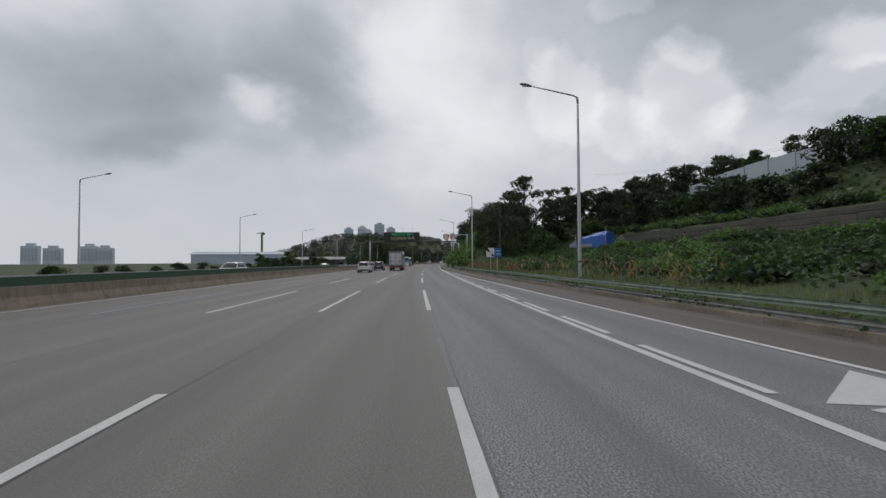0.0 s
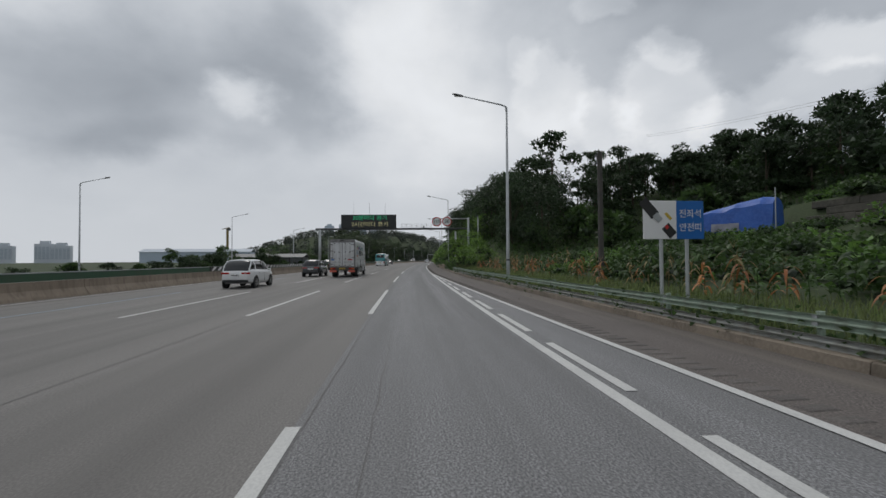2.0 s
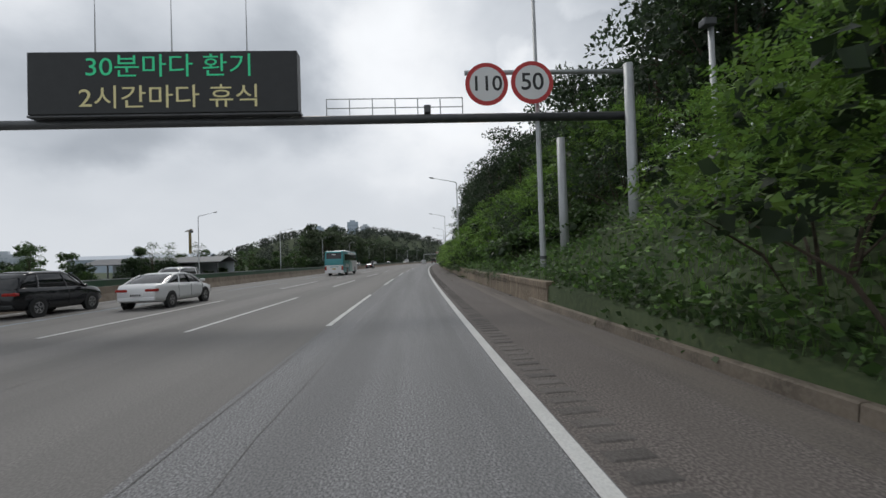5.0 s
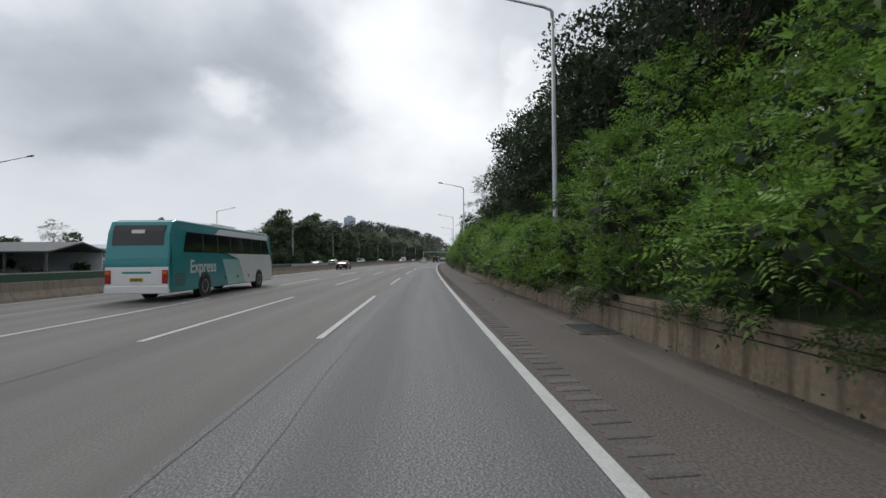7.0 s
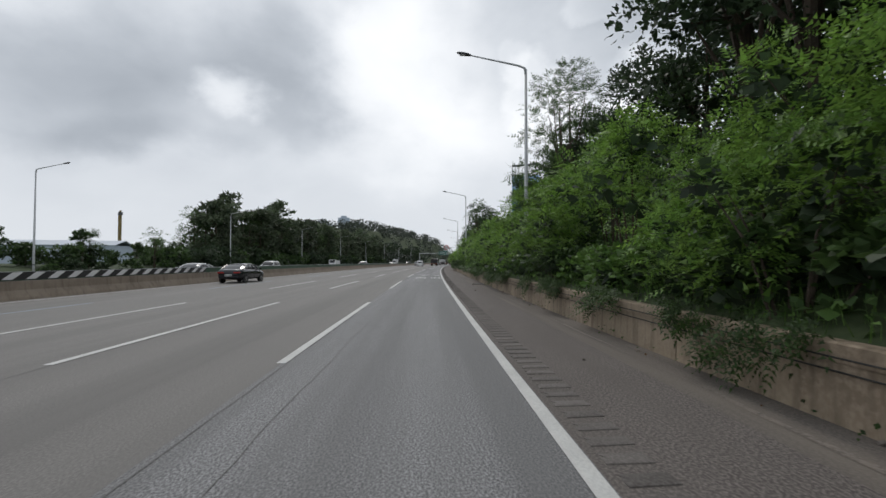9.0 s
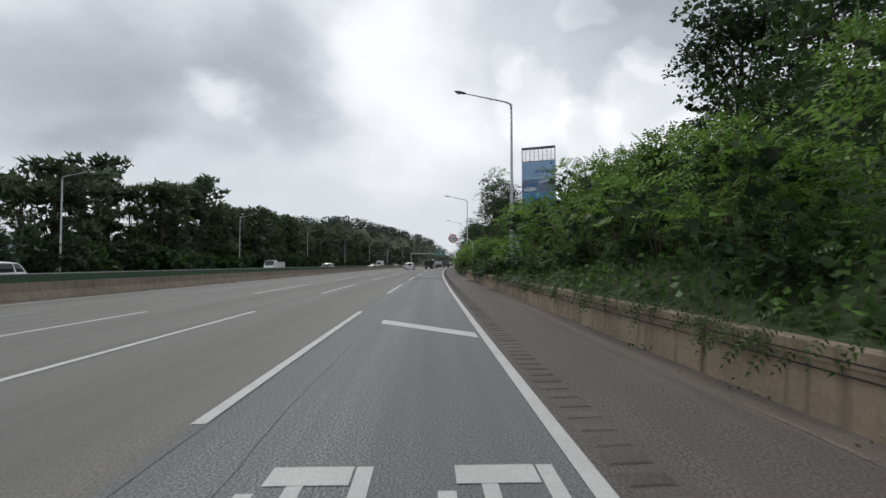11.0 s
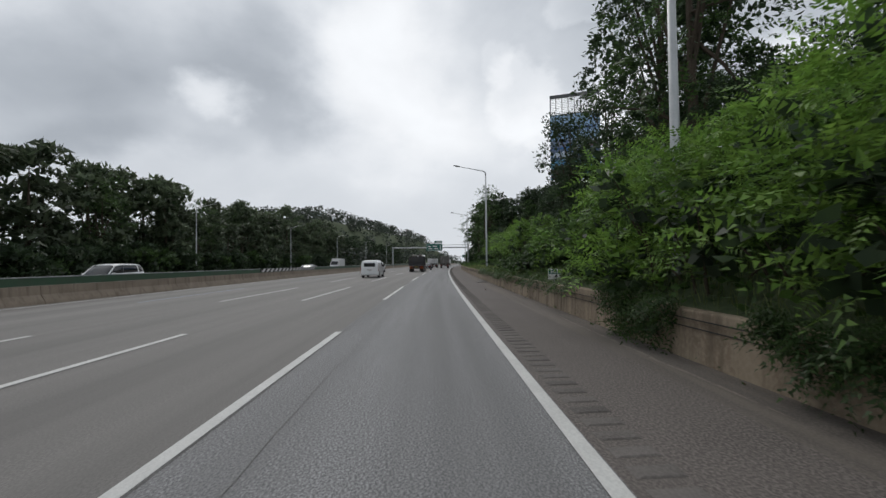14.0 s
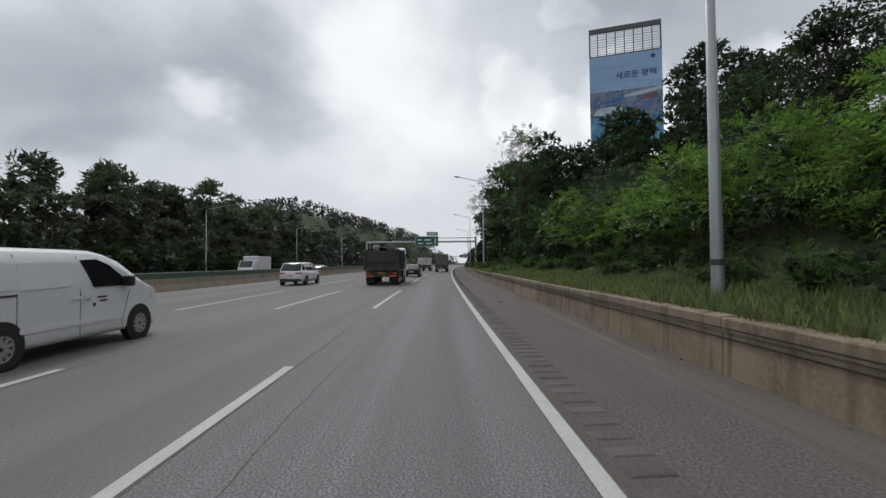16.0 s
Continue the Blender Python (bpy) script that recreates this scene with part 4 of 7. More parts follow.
for key, rgb, rgb2 in (("poster_haze", (0.34, 0.50, 0.70), (0.22, 0.38, 0.62)), ("poster_pale", (0.55, 0.62, 0.70), (0.40, 0.48, 0.60)), ("poster_rust", (0.22, 0.10, 0.12), (0.14, 0.08, 0.12)), ("poster_violet", (0.20, 0.20, 0.40), (0.12, 0.14, 0.32)), ("poster_blue", (0.06, 0.20, 0.46), (0.04, 0.13, 0.34))):
    M[key] = surface(key + "_print", 0.6, base=rgb, blotch=(0.35, 0.9, rgb2), grain=(1.4, 0.4, rgb2))
M["sign_navy"] = surface("navy_lettering", 0.5, base=(0.02, 0.05, 0.2), blotch=(2.0, 0.2, (0.03, 0.06, 0.22)))
M["sign_dim"] = surface("faded_lettering", 0.5, base=(0.28, 0.42, 0.60), blotch=(2.0, 0.2, (0.3, 0.45, 0.62)))
M["poster"] = surface("poster_print", 0.6, base=(0.30, 0.46, 0.68), blotch=(0.10, 0.6, (0.46, 0.60, 0.78)), grain=(0.5, 0.25, (0.2, 0.35, 0.6)))
M["poster_sea"] = surface("poster_sea_print", 0.6, base=(0.03, 0.085, 0.22), blotch=(0.35, 0.9, (0.13, 0.22, 0.36)), grain=(1.1, 0.75, (0.30, 0.30, 0.34)))
M["poster_low"] = surface("poster_low_print", 0.6, base=(0.05, 0.20, 0.42), blotch=(0.3, 0.8, (0.2, 0.45, 0.5)))
billboard(43.5, 448)

# utility pole with its wires
t = thing("utility_pole", "dark wooden utility pole on the slope", "utility pole", at(11.0, 69.0, 0.6))
part("shaft", tube(bmesh.new(), [(0, 0, -0.5), (0, 0, 6.5)], [0.15, 0.12], 10), "grime", t)
part("insulator", tube(bmesh.new(), [(-0.12, 0, 5.9), (-0.26, 0, 5.9)], [0.05, 0.07], 8), "steel_dark", t)
part("insulator", tube(bmesh.new(), [(-0.12, 0, 6.3), (-0.26, 0, 6.3)], [0.05, 0.07], 8), "steel_dark", t)
for dz in (5.9, 6.3):
    a, b, c = W(48.7, 137, 20.5 + dz), W(58.0, 76, 13.5 + dz), W(70.0, 10, 12.0 + dz)
    wire = thing("overhead_wire", "thin sagging overhead wire", "wire")
    for p, q in ((a, b), (b, c)):
        pts = [p.lerp(q, i / 12) - Vector((0, 0, 4 * 0.9 * (i / 12) * (1 - i / 12))) for i in range(13)]
        part("span", tube(bmesh.new(), pts, [0.014] * 13, 5), "steel_dark", wire)

# ================= vehicles =================
def lathe(profile, n=24):
    """A solid of revolution about x from [(x, r)]."""
    bm = bmesh.new()
    rings = [[bm.verts.new((x, r * math.cos(k * math.tau / n), r * math.sin(k * math.tau / n))) for k in range(n)] for x, r in profile]
    for a, b in zip(rings, rings[1:]):
        for k in range(n):
            bm.faces.new((a[k], a[(k + 1) % n], b[(k + 1) % n], b[k]))
    bm.faces.new(rings[0][::-1]), bm.faces.new(rings[-1])
    bmesh.ops.recalc_face_normals(bm, faces=bm.faces)
    return bm


def wheel(parent, x, y, r, w, side, spokes=0, name="wheel"):
    """A wheel whose outer face looks to side (+1 or -1)."""
    t = part(name, lathe([(-w / 2, r * 0.55), (-w / 2, r * 0.93), (-w * 0.4, r), (w * 0.4, r), (w / 2, r * 0.93), (w / 2, r * 0.60), (w * 0.42, r * 0.58)]), "rubber", parent, m=pose(x, y, r, 0, 0, 0 if side > 0 else 180), smooth=False)
    if spokes:
        part("rim", lathe([(w * 0.38, r * 0.59), (w * 0.5, r * 0.62), (w * 0.5, r * 0.56), (w * 0.40, r * 0.54)]), "wheel", t)
        for k in range(spokes):
            b = bx(w * 0.40, w * 0.47, -0.035, 0.035, 0.03, r * 0.57, bevel=0.01)
            bmesh.ops.rotate(b, verts=b.verts, cent=(0, 0, 0), matrix=Matrix.Rotation(k * math.tau / spokes, 3, "X"))
            part("spoke", b, "wheel", t)
    else:
        part("rim", lathe([(w * 0.30, r * 0.60), (w * 0.5, r * 0.60), (w * 0.5, r * 0.53), (w * 0.28, r * 0.46), (w * 0.22, r * 0.24), (w * 0.36, r * 0.22), (w * 0.40, r * 0.14)]), "wheel", t)
    return t


def sheet(pts, inset, W2, side, proud=0.006, thick=0.012):
    """A thin panel on a vehicle's flank, from its outline (y, z)."""
    bm = bmesh.new()
    a = [bm.verts.new((side * (W2 - inset(y, z) + proud), y, z)) for y, z in pts]
    b = [bm.verts.new((side * (W2 - inset(y, z) + proud - thick), y, z)) for y, z in pts]
    n = len(pts)
    bm.faces.new(a), bm.faces.new(b[::-1])
    for i in range(n):
        bm.faces.new((a[i], b[i], b[(i + 1) % n], a[(i + 1) % n]))
    bmesh.ops.recalc_face_normals(bm, faces=bm.faces)
    return bm


def plate_with_bars(parent, x, y, z, mat, face_y=-1):
    p = part("number_plate", bx(x - 0.26, x + 0.26, y - 0.01, y + 0.01, z - 0.075, z + 0.075, bevel=0.004), mat, parent)
    for k in range(5):
        part("character_bar", bx(x - 0.20 + k * 0.085, x - 0.145 + k * 0.085, y + face_y * 0.016, y + face_y * 0.0101, z - 0.04, z + 0.04), "sign_black", p)


def hangul_block(parent, x0, z0, size, mat, k, name="letter_shape"):
    """A plain block shape the size of one letter of a trade name."""
    b = bmesh.new()
    box(b, 1.235, 1.242, x0, x0 + size * 0.78, z0 + size * 0.72, z0 + size * 0.86)
    box(b, 1.235, 1.242, x0 + size * (0.12 + 0.25 * (k % 2)), x0 + size * (0.27 + 0.25 * (k % 2)), z0 + size * 0.2, z0 + size * 0.715)
    box(b, 1.235, 1.242, x0 - size * 0.05, x0 + size * 0.83, z0 + size * 0.04, z0 + size * 0.18)
    return part(name, b, mat, parent)


def ring_arc(cy, cz, r0, r1, a0, a1, x=1.236, n=10):
    bm = bmesh.new()
    p = []
    for i in range(n + 1):
        a = radians(a0 + (a1 - a0) * i / n)
        w = math.sin(math.pi * (0.12 + 0.76 * i / n)) ** 0.5
        m_, h_ = (r0 + r1) / 2, (r1 - r0) / 2 * w
        p.append([bm.verts.new((x, cy + (m_ - h_) * math.cos(a), cz + (m_ - h_) * math.sin(a))), bm.verts.new((x, cy + (m_ + h_) * math.cos(a), cz + (m_ + h_) * math.sin(a)))])
    for a, b in zip(p, p[1:]):
        bm.faces.new((a[0], a[1], b[1], b[0]))
    r = bmesh.ops.extrude_face_region(bm, geom=bm.faces[:])
    bmesh.ops.translate(bm, verts=[v for v in r["geom"] if isinstance(v, bmesh.types.BMVert)], vec=(0.005, 0, 0))
    bmesh.ops.recalc_face_normals(bm, faces=bm.faces)
    return bm


M["alu_dirty"] = surface("grimy_aluminium", 0.55, 0.4, base=(0.22, 0.22, 0.22), blotch=(3.0, 0.7, (0.11, 0.105, 0.10)), streak=(0.7, (0.06, 0.055, 0.05)))
for key, rgb in (("art_green", (0.06, 0.28, 0.07)), ("art_pink", (0.55, 0.06, 0.22)), ("art_orange", (0.55, 0.12, 0.04)), ("art_blue", (0.03, 0.18, 0.5)), ("art_yellow", (0.55, 0.42, 0.05)), ("art_navy", (0.03, 0.06, 0.25)), ("art_teal", (0.12, 0.27, 0.28))):
    M[key] = surface(key, 0.45, base=rgb, blotch=(3.0, 0.2, tuple(c * 0.8 for c in rgb)))


def box_truck(m):
    t = thing("box_truck", "white wing-body box truck with painted lettering and dirty rear doors", "truck", m)
    L, z0, z1, w = 8.1, 1.02, 3.62, 1.22
    # the box: lower drop sides, upper wing panels with rounded shoulders
    prof = [(-w, 1.72), (-w, z1 - 0.22), (-w + 0.07, z1 - 0.06), (-w + 0.22, z1), (w - 0.22, z1), (w - 0.07, z1 - 0.06), (w, z1 - 0.22), (w, 1.72)]
    bm = bmesh.new()
    a = [bm.verts.new((x, 0.06, z)) for x, z in prof]
    b = [bm.verts.new((x, L, z)) for x, z in prof]
    bm.faces.new(a), bm.faces.new(b[::-1])
    for i in range(len(prof)):
        j = (i + 1) % len(prof)
        bm.faces.new((a[i], b[i], b[j], a[j]))
    bmesh.ops.recalc_face_normals(bm, faces=bm.faces)
    body = part("cargo_box", bm, "box_side", t, "pale grey panels with rounded shoulders")
    part("upper_seam", bx(-w - 0.004, w + 0.004, 0.1, L - 0.05, 2.86, 2.875), "alu", body)
    part("side_rail", bx(-w - 0.03, w + 0.03, 0.06, L, 1.66, 1.735, bevel=0.01), "alu", t, "aluminium side rail")
    for sd in (-1, 1):
        for y0, y1 in ((0.1, 3.9), (4.15, L - 0.05)):
            d = part("drop_side", bx(sd * w - 0.03, sd * w + 0.012, y0, y1, 1.09, 1.655, bevel=0.008), "box_side", t)
            for k in range(5):
                yy = y0 + 0.35 + k * (y1 - y0 - 0.7) / 4
                part("hinge", bx(sd * w + 0.012 * sd - 0.02, sd * w + 0.012 * sd + 0.02, yy - 0.06, yy + 0.06, 1.06, 1.16, bevel=0.008), "alu", d)
        part("pillar", bx(sd * w - 0.05, sd * w + 0.03, 3.9, 4.15, 0.92, 1.72, bevel=0.01), "grime", t, "dark steel side pillar")
        for yy in (1.25, 6.2):
            part("latch", bx(sd * w - 0.03, sd * w + 0.035, yy - 0.05, yy + 0.05, 1.02, 1.4, bevel=0.01), "grime", t)
    part("bed_frame", bx(-w, w, 0.02, L, z0 - 0.06, 1.085, bevel=0.01), "alu", t)
    # lettering and emblem on the road-facing side
    for a0, a1, c in ((65, 125, "art_green"), (20, 62, "art_pink"), (128, 165, "art_yellow"), (167, 215, "art_blue"), (217, 250, "art_orange")):
        part("emblem_arc", ring_arc(1.70, 2.46, 0.44, 0.60, a0, a1), c, body)
    part("emblem_arc", ring_arc(1.77, 2.46, 0.28, 0.38, 40, 110), "art_pink", body)
    part("emblem_arc", ring_arc(1.75, 2.38, 0.30, 0.42, 230, 310), "art_orange", body)
    for k in range(3):
        hangul_block(body, 1.31 + k * 0.32, 2.30, 0.30, "sign_black", k, "emblem_shape")
    text("region_word", "\uacbd\uc0c1\ubd81\ub3c4", 0.42, "art_navy", body, pose(1.238, 3.15, 2.82, 90, 0, 90), depth=0.003, bold=0.006)
    text("goods_word", "\ub18d\ud2b9\uc0b0\ubb3c \uc1fc\ud551\ubab0", 0.33, "art_teal", body, pose(1.238, 4.95, 2.76, 90, 0, 90), depth=0.003)
    text("market_word", "\uace0\ud5a5\uc7a5\ud130", 0.60, "sign_black", body, pose(1.238, 3.60, 2.28, 90, 0, 90), depth=0.003, bold=0.012)
    for k in range(3):
        hangul_block(body, 5.0 + k * 0.46, 2.10, 0.40, "sign_black", k)
    # rear
    ring = [(-w, 1.0)] + prof[1:-1] + [(w, 1.0)]
    bm = bmesh.new()
    a = [bm.verts.new((x, -0.02, z)) for x, z in ring]
    b = [bm.verts.new((x, 0.058, z)) for x, z in ring]
    bm.faces.new(a), bm.faces.new(b[::-1])
    for i in range(len(ring)):
        k = (i + 1) % len(ring)
        bm.faces.new((a[i], b[i], b[k], a[k]))
    bmesh.ops.recalc_face_normals(bm, faces=bm.faces)
    part("rear_frame", bm, "alu_dirty", t, "grimy aluminium rear frame with rounded shoulders")
    for sd in (-1, 1):
        d = part("rear_door", bx(sd * 0.56 - 0.53, sd * 0.56 + 0.53, -0.05, -0.018, 1.08, 3.30, bevel=0.01), "box_rear", t, "dirty white rear door with vertical lock bars")
        for x in (sd * 0.28, sd * 0.72):
            part("lock_bar", tube(bmesh.new(), [(x, -0.075, 1.02), (x, -0.075, 3.34)], [0.022, 0.022], 8), "alu", d)
            for z in (1.15, 1.75, 2.4, 3.22):
                part("bar_guide", bx(x - 0.05, x + 0.05, -0.10, -0.05, z - 0.05, z + 0.05, bevel=0.008), "grime", d)
            part("handle", bx(x - 0.16, x + 0.16, -0.11, -0.085, 1.42, 1.46, bevel=0.008), "grime", d)
        for z in (1.25, 1.85, 2.5, 3.1):
            part("hinge", bx(sd * 1.0 - 0.14, sd * 1.0 + 0.14, -0.075, -0.045, z - 0.035, z + 0.035, bevel=0.008), "grime", d)
    part("header", bx(-1.05, 1.05, -0.06, -0.018, 3.36, 3.50, bevel=0.015), "alu_dirty", t)
    part("marker_lamp", bx(-0.16, 0.16, -0.12, -0.055, 3.46, 3.58, bevel=0.01), "grime", t)
    part("blue_sticker", bx(-1.02, -0.70, -0.0545, -0.0505, 1.62, 1.74), "sign_blue", t)
    part("red_sticker", bx(0.52, 0.95, -0.0545, -0.0505, 1.62, 1.74), "sign_red", t)
    part("bumper", bx(-1.18, 1.18, -0.02, 0.12, 0.62, 0.98, bevel=0.02), "grime", t, "dark rear bumper")
    for sd in (-1, 1):
        l = part("tail_lamp", bx(sd * 0.86 - 0.24, sd * 0.86 + 0.24, -0.06, -0.02, 0.76, 0.92, bevel=0.01), "red_lamp", t, "red and orange tail lamp")
        part("indicator", bx(sd * 1.0 - 0.09, sd * 1.0 + 0.09, -0.066, -0.055, 0.78, 0.90), "orange_lamp", l)
        part("warning_board", bx(sd * 0.86 - 0.32, sd * 0.86 + 0.32, -0.04, -0.02, 0.50, 0.68, bevel=0.006), "red_board", t, "red reflective board")
        part("mud_flap", bx(sd * 0.9 - 0.3, sd * 0.9 + 0.3, 1.2, 1.22, 0.25, 0.9), "rubber", t)
        part("side_guard", bx(sd * 1.1 - 0.02, sd * 1.1 + 0.02, 3.2, 7.2, 0.55, 0.63, bevel=0.01), "alu", t)
        part("lower_side_guard", bx(sd * 1.1 - 0.02, sd * 1.1 + 0.02, 3.2, 7.2, 0.36, 0.42, bevel=0.01), "grime", t)
        part("frame_rail", bx(sd * 0.42 - 0.05, sd * 0.42 + 0.05, 0.1, 9.6, 0.62, 0.9), "grime", t)
    plate_with_bars(t, 0.0, -0.045, 0.85, "plate_yellow")
    part("fuel_tank", tube(bmesh.new(), [(0.85, 4.6, 0.72), (0.85, 5.8, 0.72)], [0.28, 0.28], 16), "alu", t, smooth=False)
    part("tool_box", bx(0.62, 1.1, 5.95, 6.7, 0.45, 0.95, bevel=0.02), "grime", t)
    for sd in (-1, 1):
        wheel(t, sd * 0.98, 2.0, 0.46, 0.5, sd)
        wheel(t, sd * 1.02, 8.95, 0.46, 0.28, sd)
        part("rear_fender", tube(bmesh.new(), [(sd * 0.98, 2.0 - 0.62, 0.55), (sd * 0.98, 1.65, 1.0), (sd * 0.98, 2.35, 1.0), (sd * 0.98, 2.62, 0.55)], [0.05] * 4, 6), "grime", t)
    # cab
    c = part("cab", extrude([(8.22, 0.55), (8.22, 2.55), (8.5, 2.72), (9.3, 2.70), (9.75, 2.15), (9.98, 1.45), (10.02, 0.6), (9.9, 0.45), (8.4, 0.45)], -1.12, 1.12, 0.04), "white", t, "white truck cab with red side stripes")
    for sd in (-1, 1):
        part("door_window", bx(sd * 1.12 - 0.012, sd * 1.12 + 0.006, 8.62, 9.42, 1.62, 2.3, bevel=0.004), "glass", c)
        part("stripe", bx(sd * 1.12 - 0.01, sd * 1.12 + 0.008, 8.3, 9.8, 1.42, 1.5), "sign_red", c)
        part("mirror", bx(sd * 1.3 - 0.08, sd * 1.3 + 0.08, 9.7, 9.8, 1.75, 2.25, bevel=0.02), "black", c)
        part("mirror_arm", tube(bmesh.new(), [(sd * 1.1, 9.6, 2.3), (sd * 1.3, 9.75, 2.3), (sd * 1.3, 9.75, 1.75)], [0.018] * 3, 6), "black", c)
        part("step", bx(sd * 1.08 - 0.08, sd * 1.08 + 0.08, 8.4, 9.2, 0.4, 0.55, bevel=0.02), "grime", c)
    part("windscreen", extrude([(9.36, 2.62), (9.76, 2.14), (9.96, 1.5), (9.985, 1.5), (9.785, 2.15), (9.385, 2.64)], -1.0, 1.0), "glass", c)
    return t


def dump_truck(m):
    t = thing("dump_truck", "dark dirty dump truck with a rolled canvas over its load", "truck", m)
    body = part("dump_body", extrude([(0.0, 1.12), (-0.06, 2.55), (5.6, 2.62), (5.7, 1.12)], -1.24, 1.24, 0.02), "dump", t, "dark grey steel tipping body")
    part("tailgate_rib", bx(-1.25, 1.25, -0.14, -0.02, 1.10, 1.32, bevel=0.02), "dump", body)
    part("tailgate_rib", bx(-1.25, 1.25, -0.12, -0.03, 1.72, 1.86, bevel=0.02), "dump", body)
    for sd in (-1, 1):
        part("tailgate_post", bx(sd * 1.18 - 0.09, sd * 1.18 + 0.09, -0.16, 0.05, 1.10, 2.66, bevel=0.02), "dump", body)
        for k in range(6):
            part("side_rib", bx(sd * 1.24 - 0.05, sd * 1.24 + 0.05, 0.6 + k * 0.95, 0.72 + k * 0.95, 1.15, 2.6, bevel=0.01), "dump", body)
        part("top_rail", bx(sd * 1.22 - 0.06, sd * 1.22 + 0.06, 0.0, 5.6, 2.56, 2.68, bevel=0.02), "steel_dark", body)
    rnd = random.Random(5)
    for sd in (-1, 1):
        c = bmesh.new()
        n, seg = 12, 8
        pts, rad = [], []
        for i in range(n):
            f = i / (n - 1)
            pts.append((sd * (0.52 + 0.14 * math.sin(f * 5 + sd)) + 0.1 * rnd.random(), -0.05 + 5.4 * f, 2.72 + 0.10 * math.sin(f * 9 + sd * 2)))
            rad.append(0.24 + 0.07 * math.sin(f * 13 + sd) + 0.04 * rnd.random())
        part("rolled_canvas", tube(c, pts, rad, 10), "canvas", t, "rolled grey canvas cover", smooth=True)
    heap = bmesh.new()
    bmesh.ops.create_grid(heap, x_segments=14, y_segments=26, size=1.0)
    for v in heap.verts:
        x, y = v.co.x * 1.15, 2.75 + v.co.y * 2.65
        v.co = Vector((x, y, 2.52 + 0.28 * (1 - v.co.x ** 2) + 0.12 * noise.noise((x * 2, y * 1.5, 1))))
    part("load_cover", heap, "canvas", t, smooth=True)
    part("rear_frame", bx(-1.15, 1.15, 0.15, 0.35, 0.62, 1.06, bevel=0.02), "grime", t)
    for sd in (-1, 1):
        part("mud_flap", bx(sd * 0.85 - 0.33, sd * 0.85 + 0.33, 0.55, 0.58, 0.16, 0.95), "rubber", t)
        l = part("tail_lamp", bx(sd * 0.86 - 0.26, sd * 0.86 + 0.26, 0.08, 0.16, 0.82, 0.98, bevel=0.012), "red_lamp", t)
        part("indicator", bx(sd * 1.0 - 0.10, sd * 1.0 + 0.10, 0.07, 0.081, 0.83, 0.97), "orange_lamp", l)
        part("warning_board", bx(sd * 0.86 - 0.28, sd * 0.86 + 0.28, 0.12, 0.14, 0.62, 0.74), "orange_lamp", t)
        for y in (1.25, 2.6):
            wheel(t, sd * 0.95, y, 0.52, 0.56, sd)
        for y in (5.2, 6.9):
            wheel(t, sd * 1.05, y, 0.52, 0.3, sd)
        part("frame_rail", bx(sd * 0.42 - 0.06, sd * 0.42 + 0.06, 0.2, 7.6, 0.72, 1.02), "grime", t)
    plate_with_bars(t, 0.0, 0.13, 0.88, "plate_yellow")
    c = part("cab", extrude([(5.95, 0.6), (5.95, 2.75), (6.3, 2.95), (7.2, 2.9), (7.75, 2.1), (7.9, 0.6), (7.7, 0.45), (6.2, 0.45)], -1.2, 1.2, 0.04), "white", t, "white truck cab")
    for sd in (-1, 1):
        part("door_window", bx(sd * 1.2 - 0.012, sd * 1.2 + 0.006, 6.4, 7.2, 1.75, 2.5, bevel=0.004), "glass", c)
        part("mirror", bx(sd * 1.38 - 0.08, sd * 1.38 + 0.08, 7.6, 7.7, 1.9, 2.5, bevel=0.02), "black", c)
        part("mirror_arm", tube(bmesh.new(), [(sd * 1.15, 7.4, 2.5), (sd * 1.38, 7.65, 2.55), (sd * 1.38, 7.65, 2.0)], [0.02] * 3, 6), "black", c)
    return t


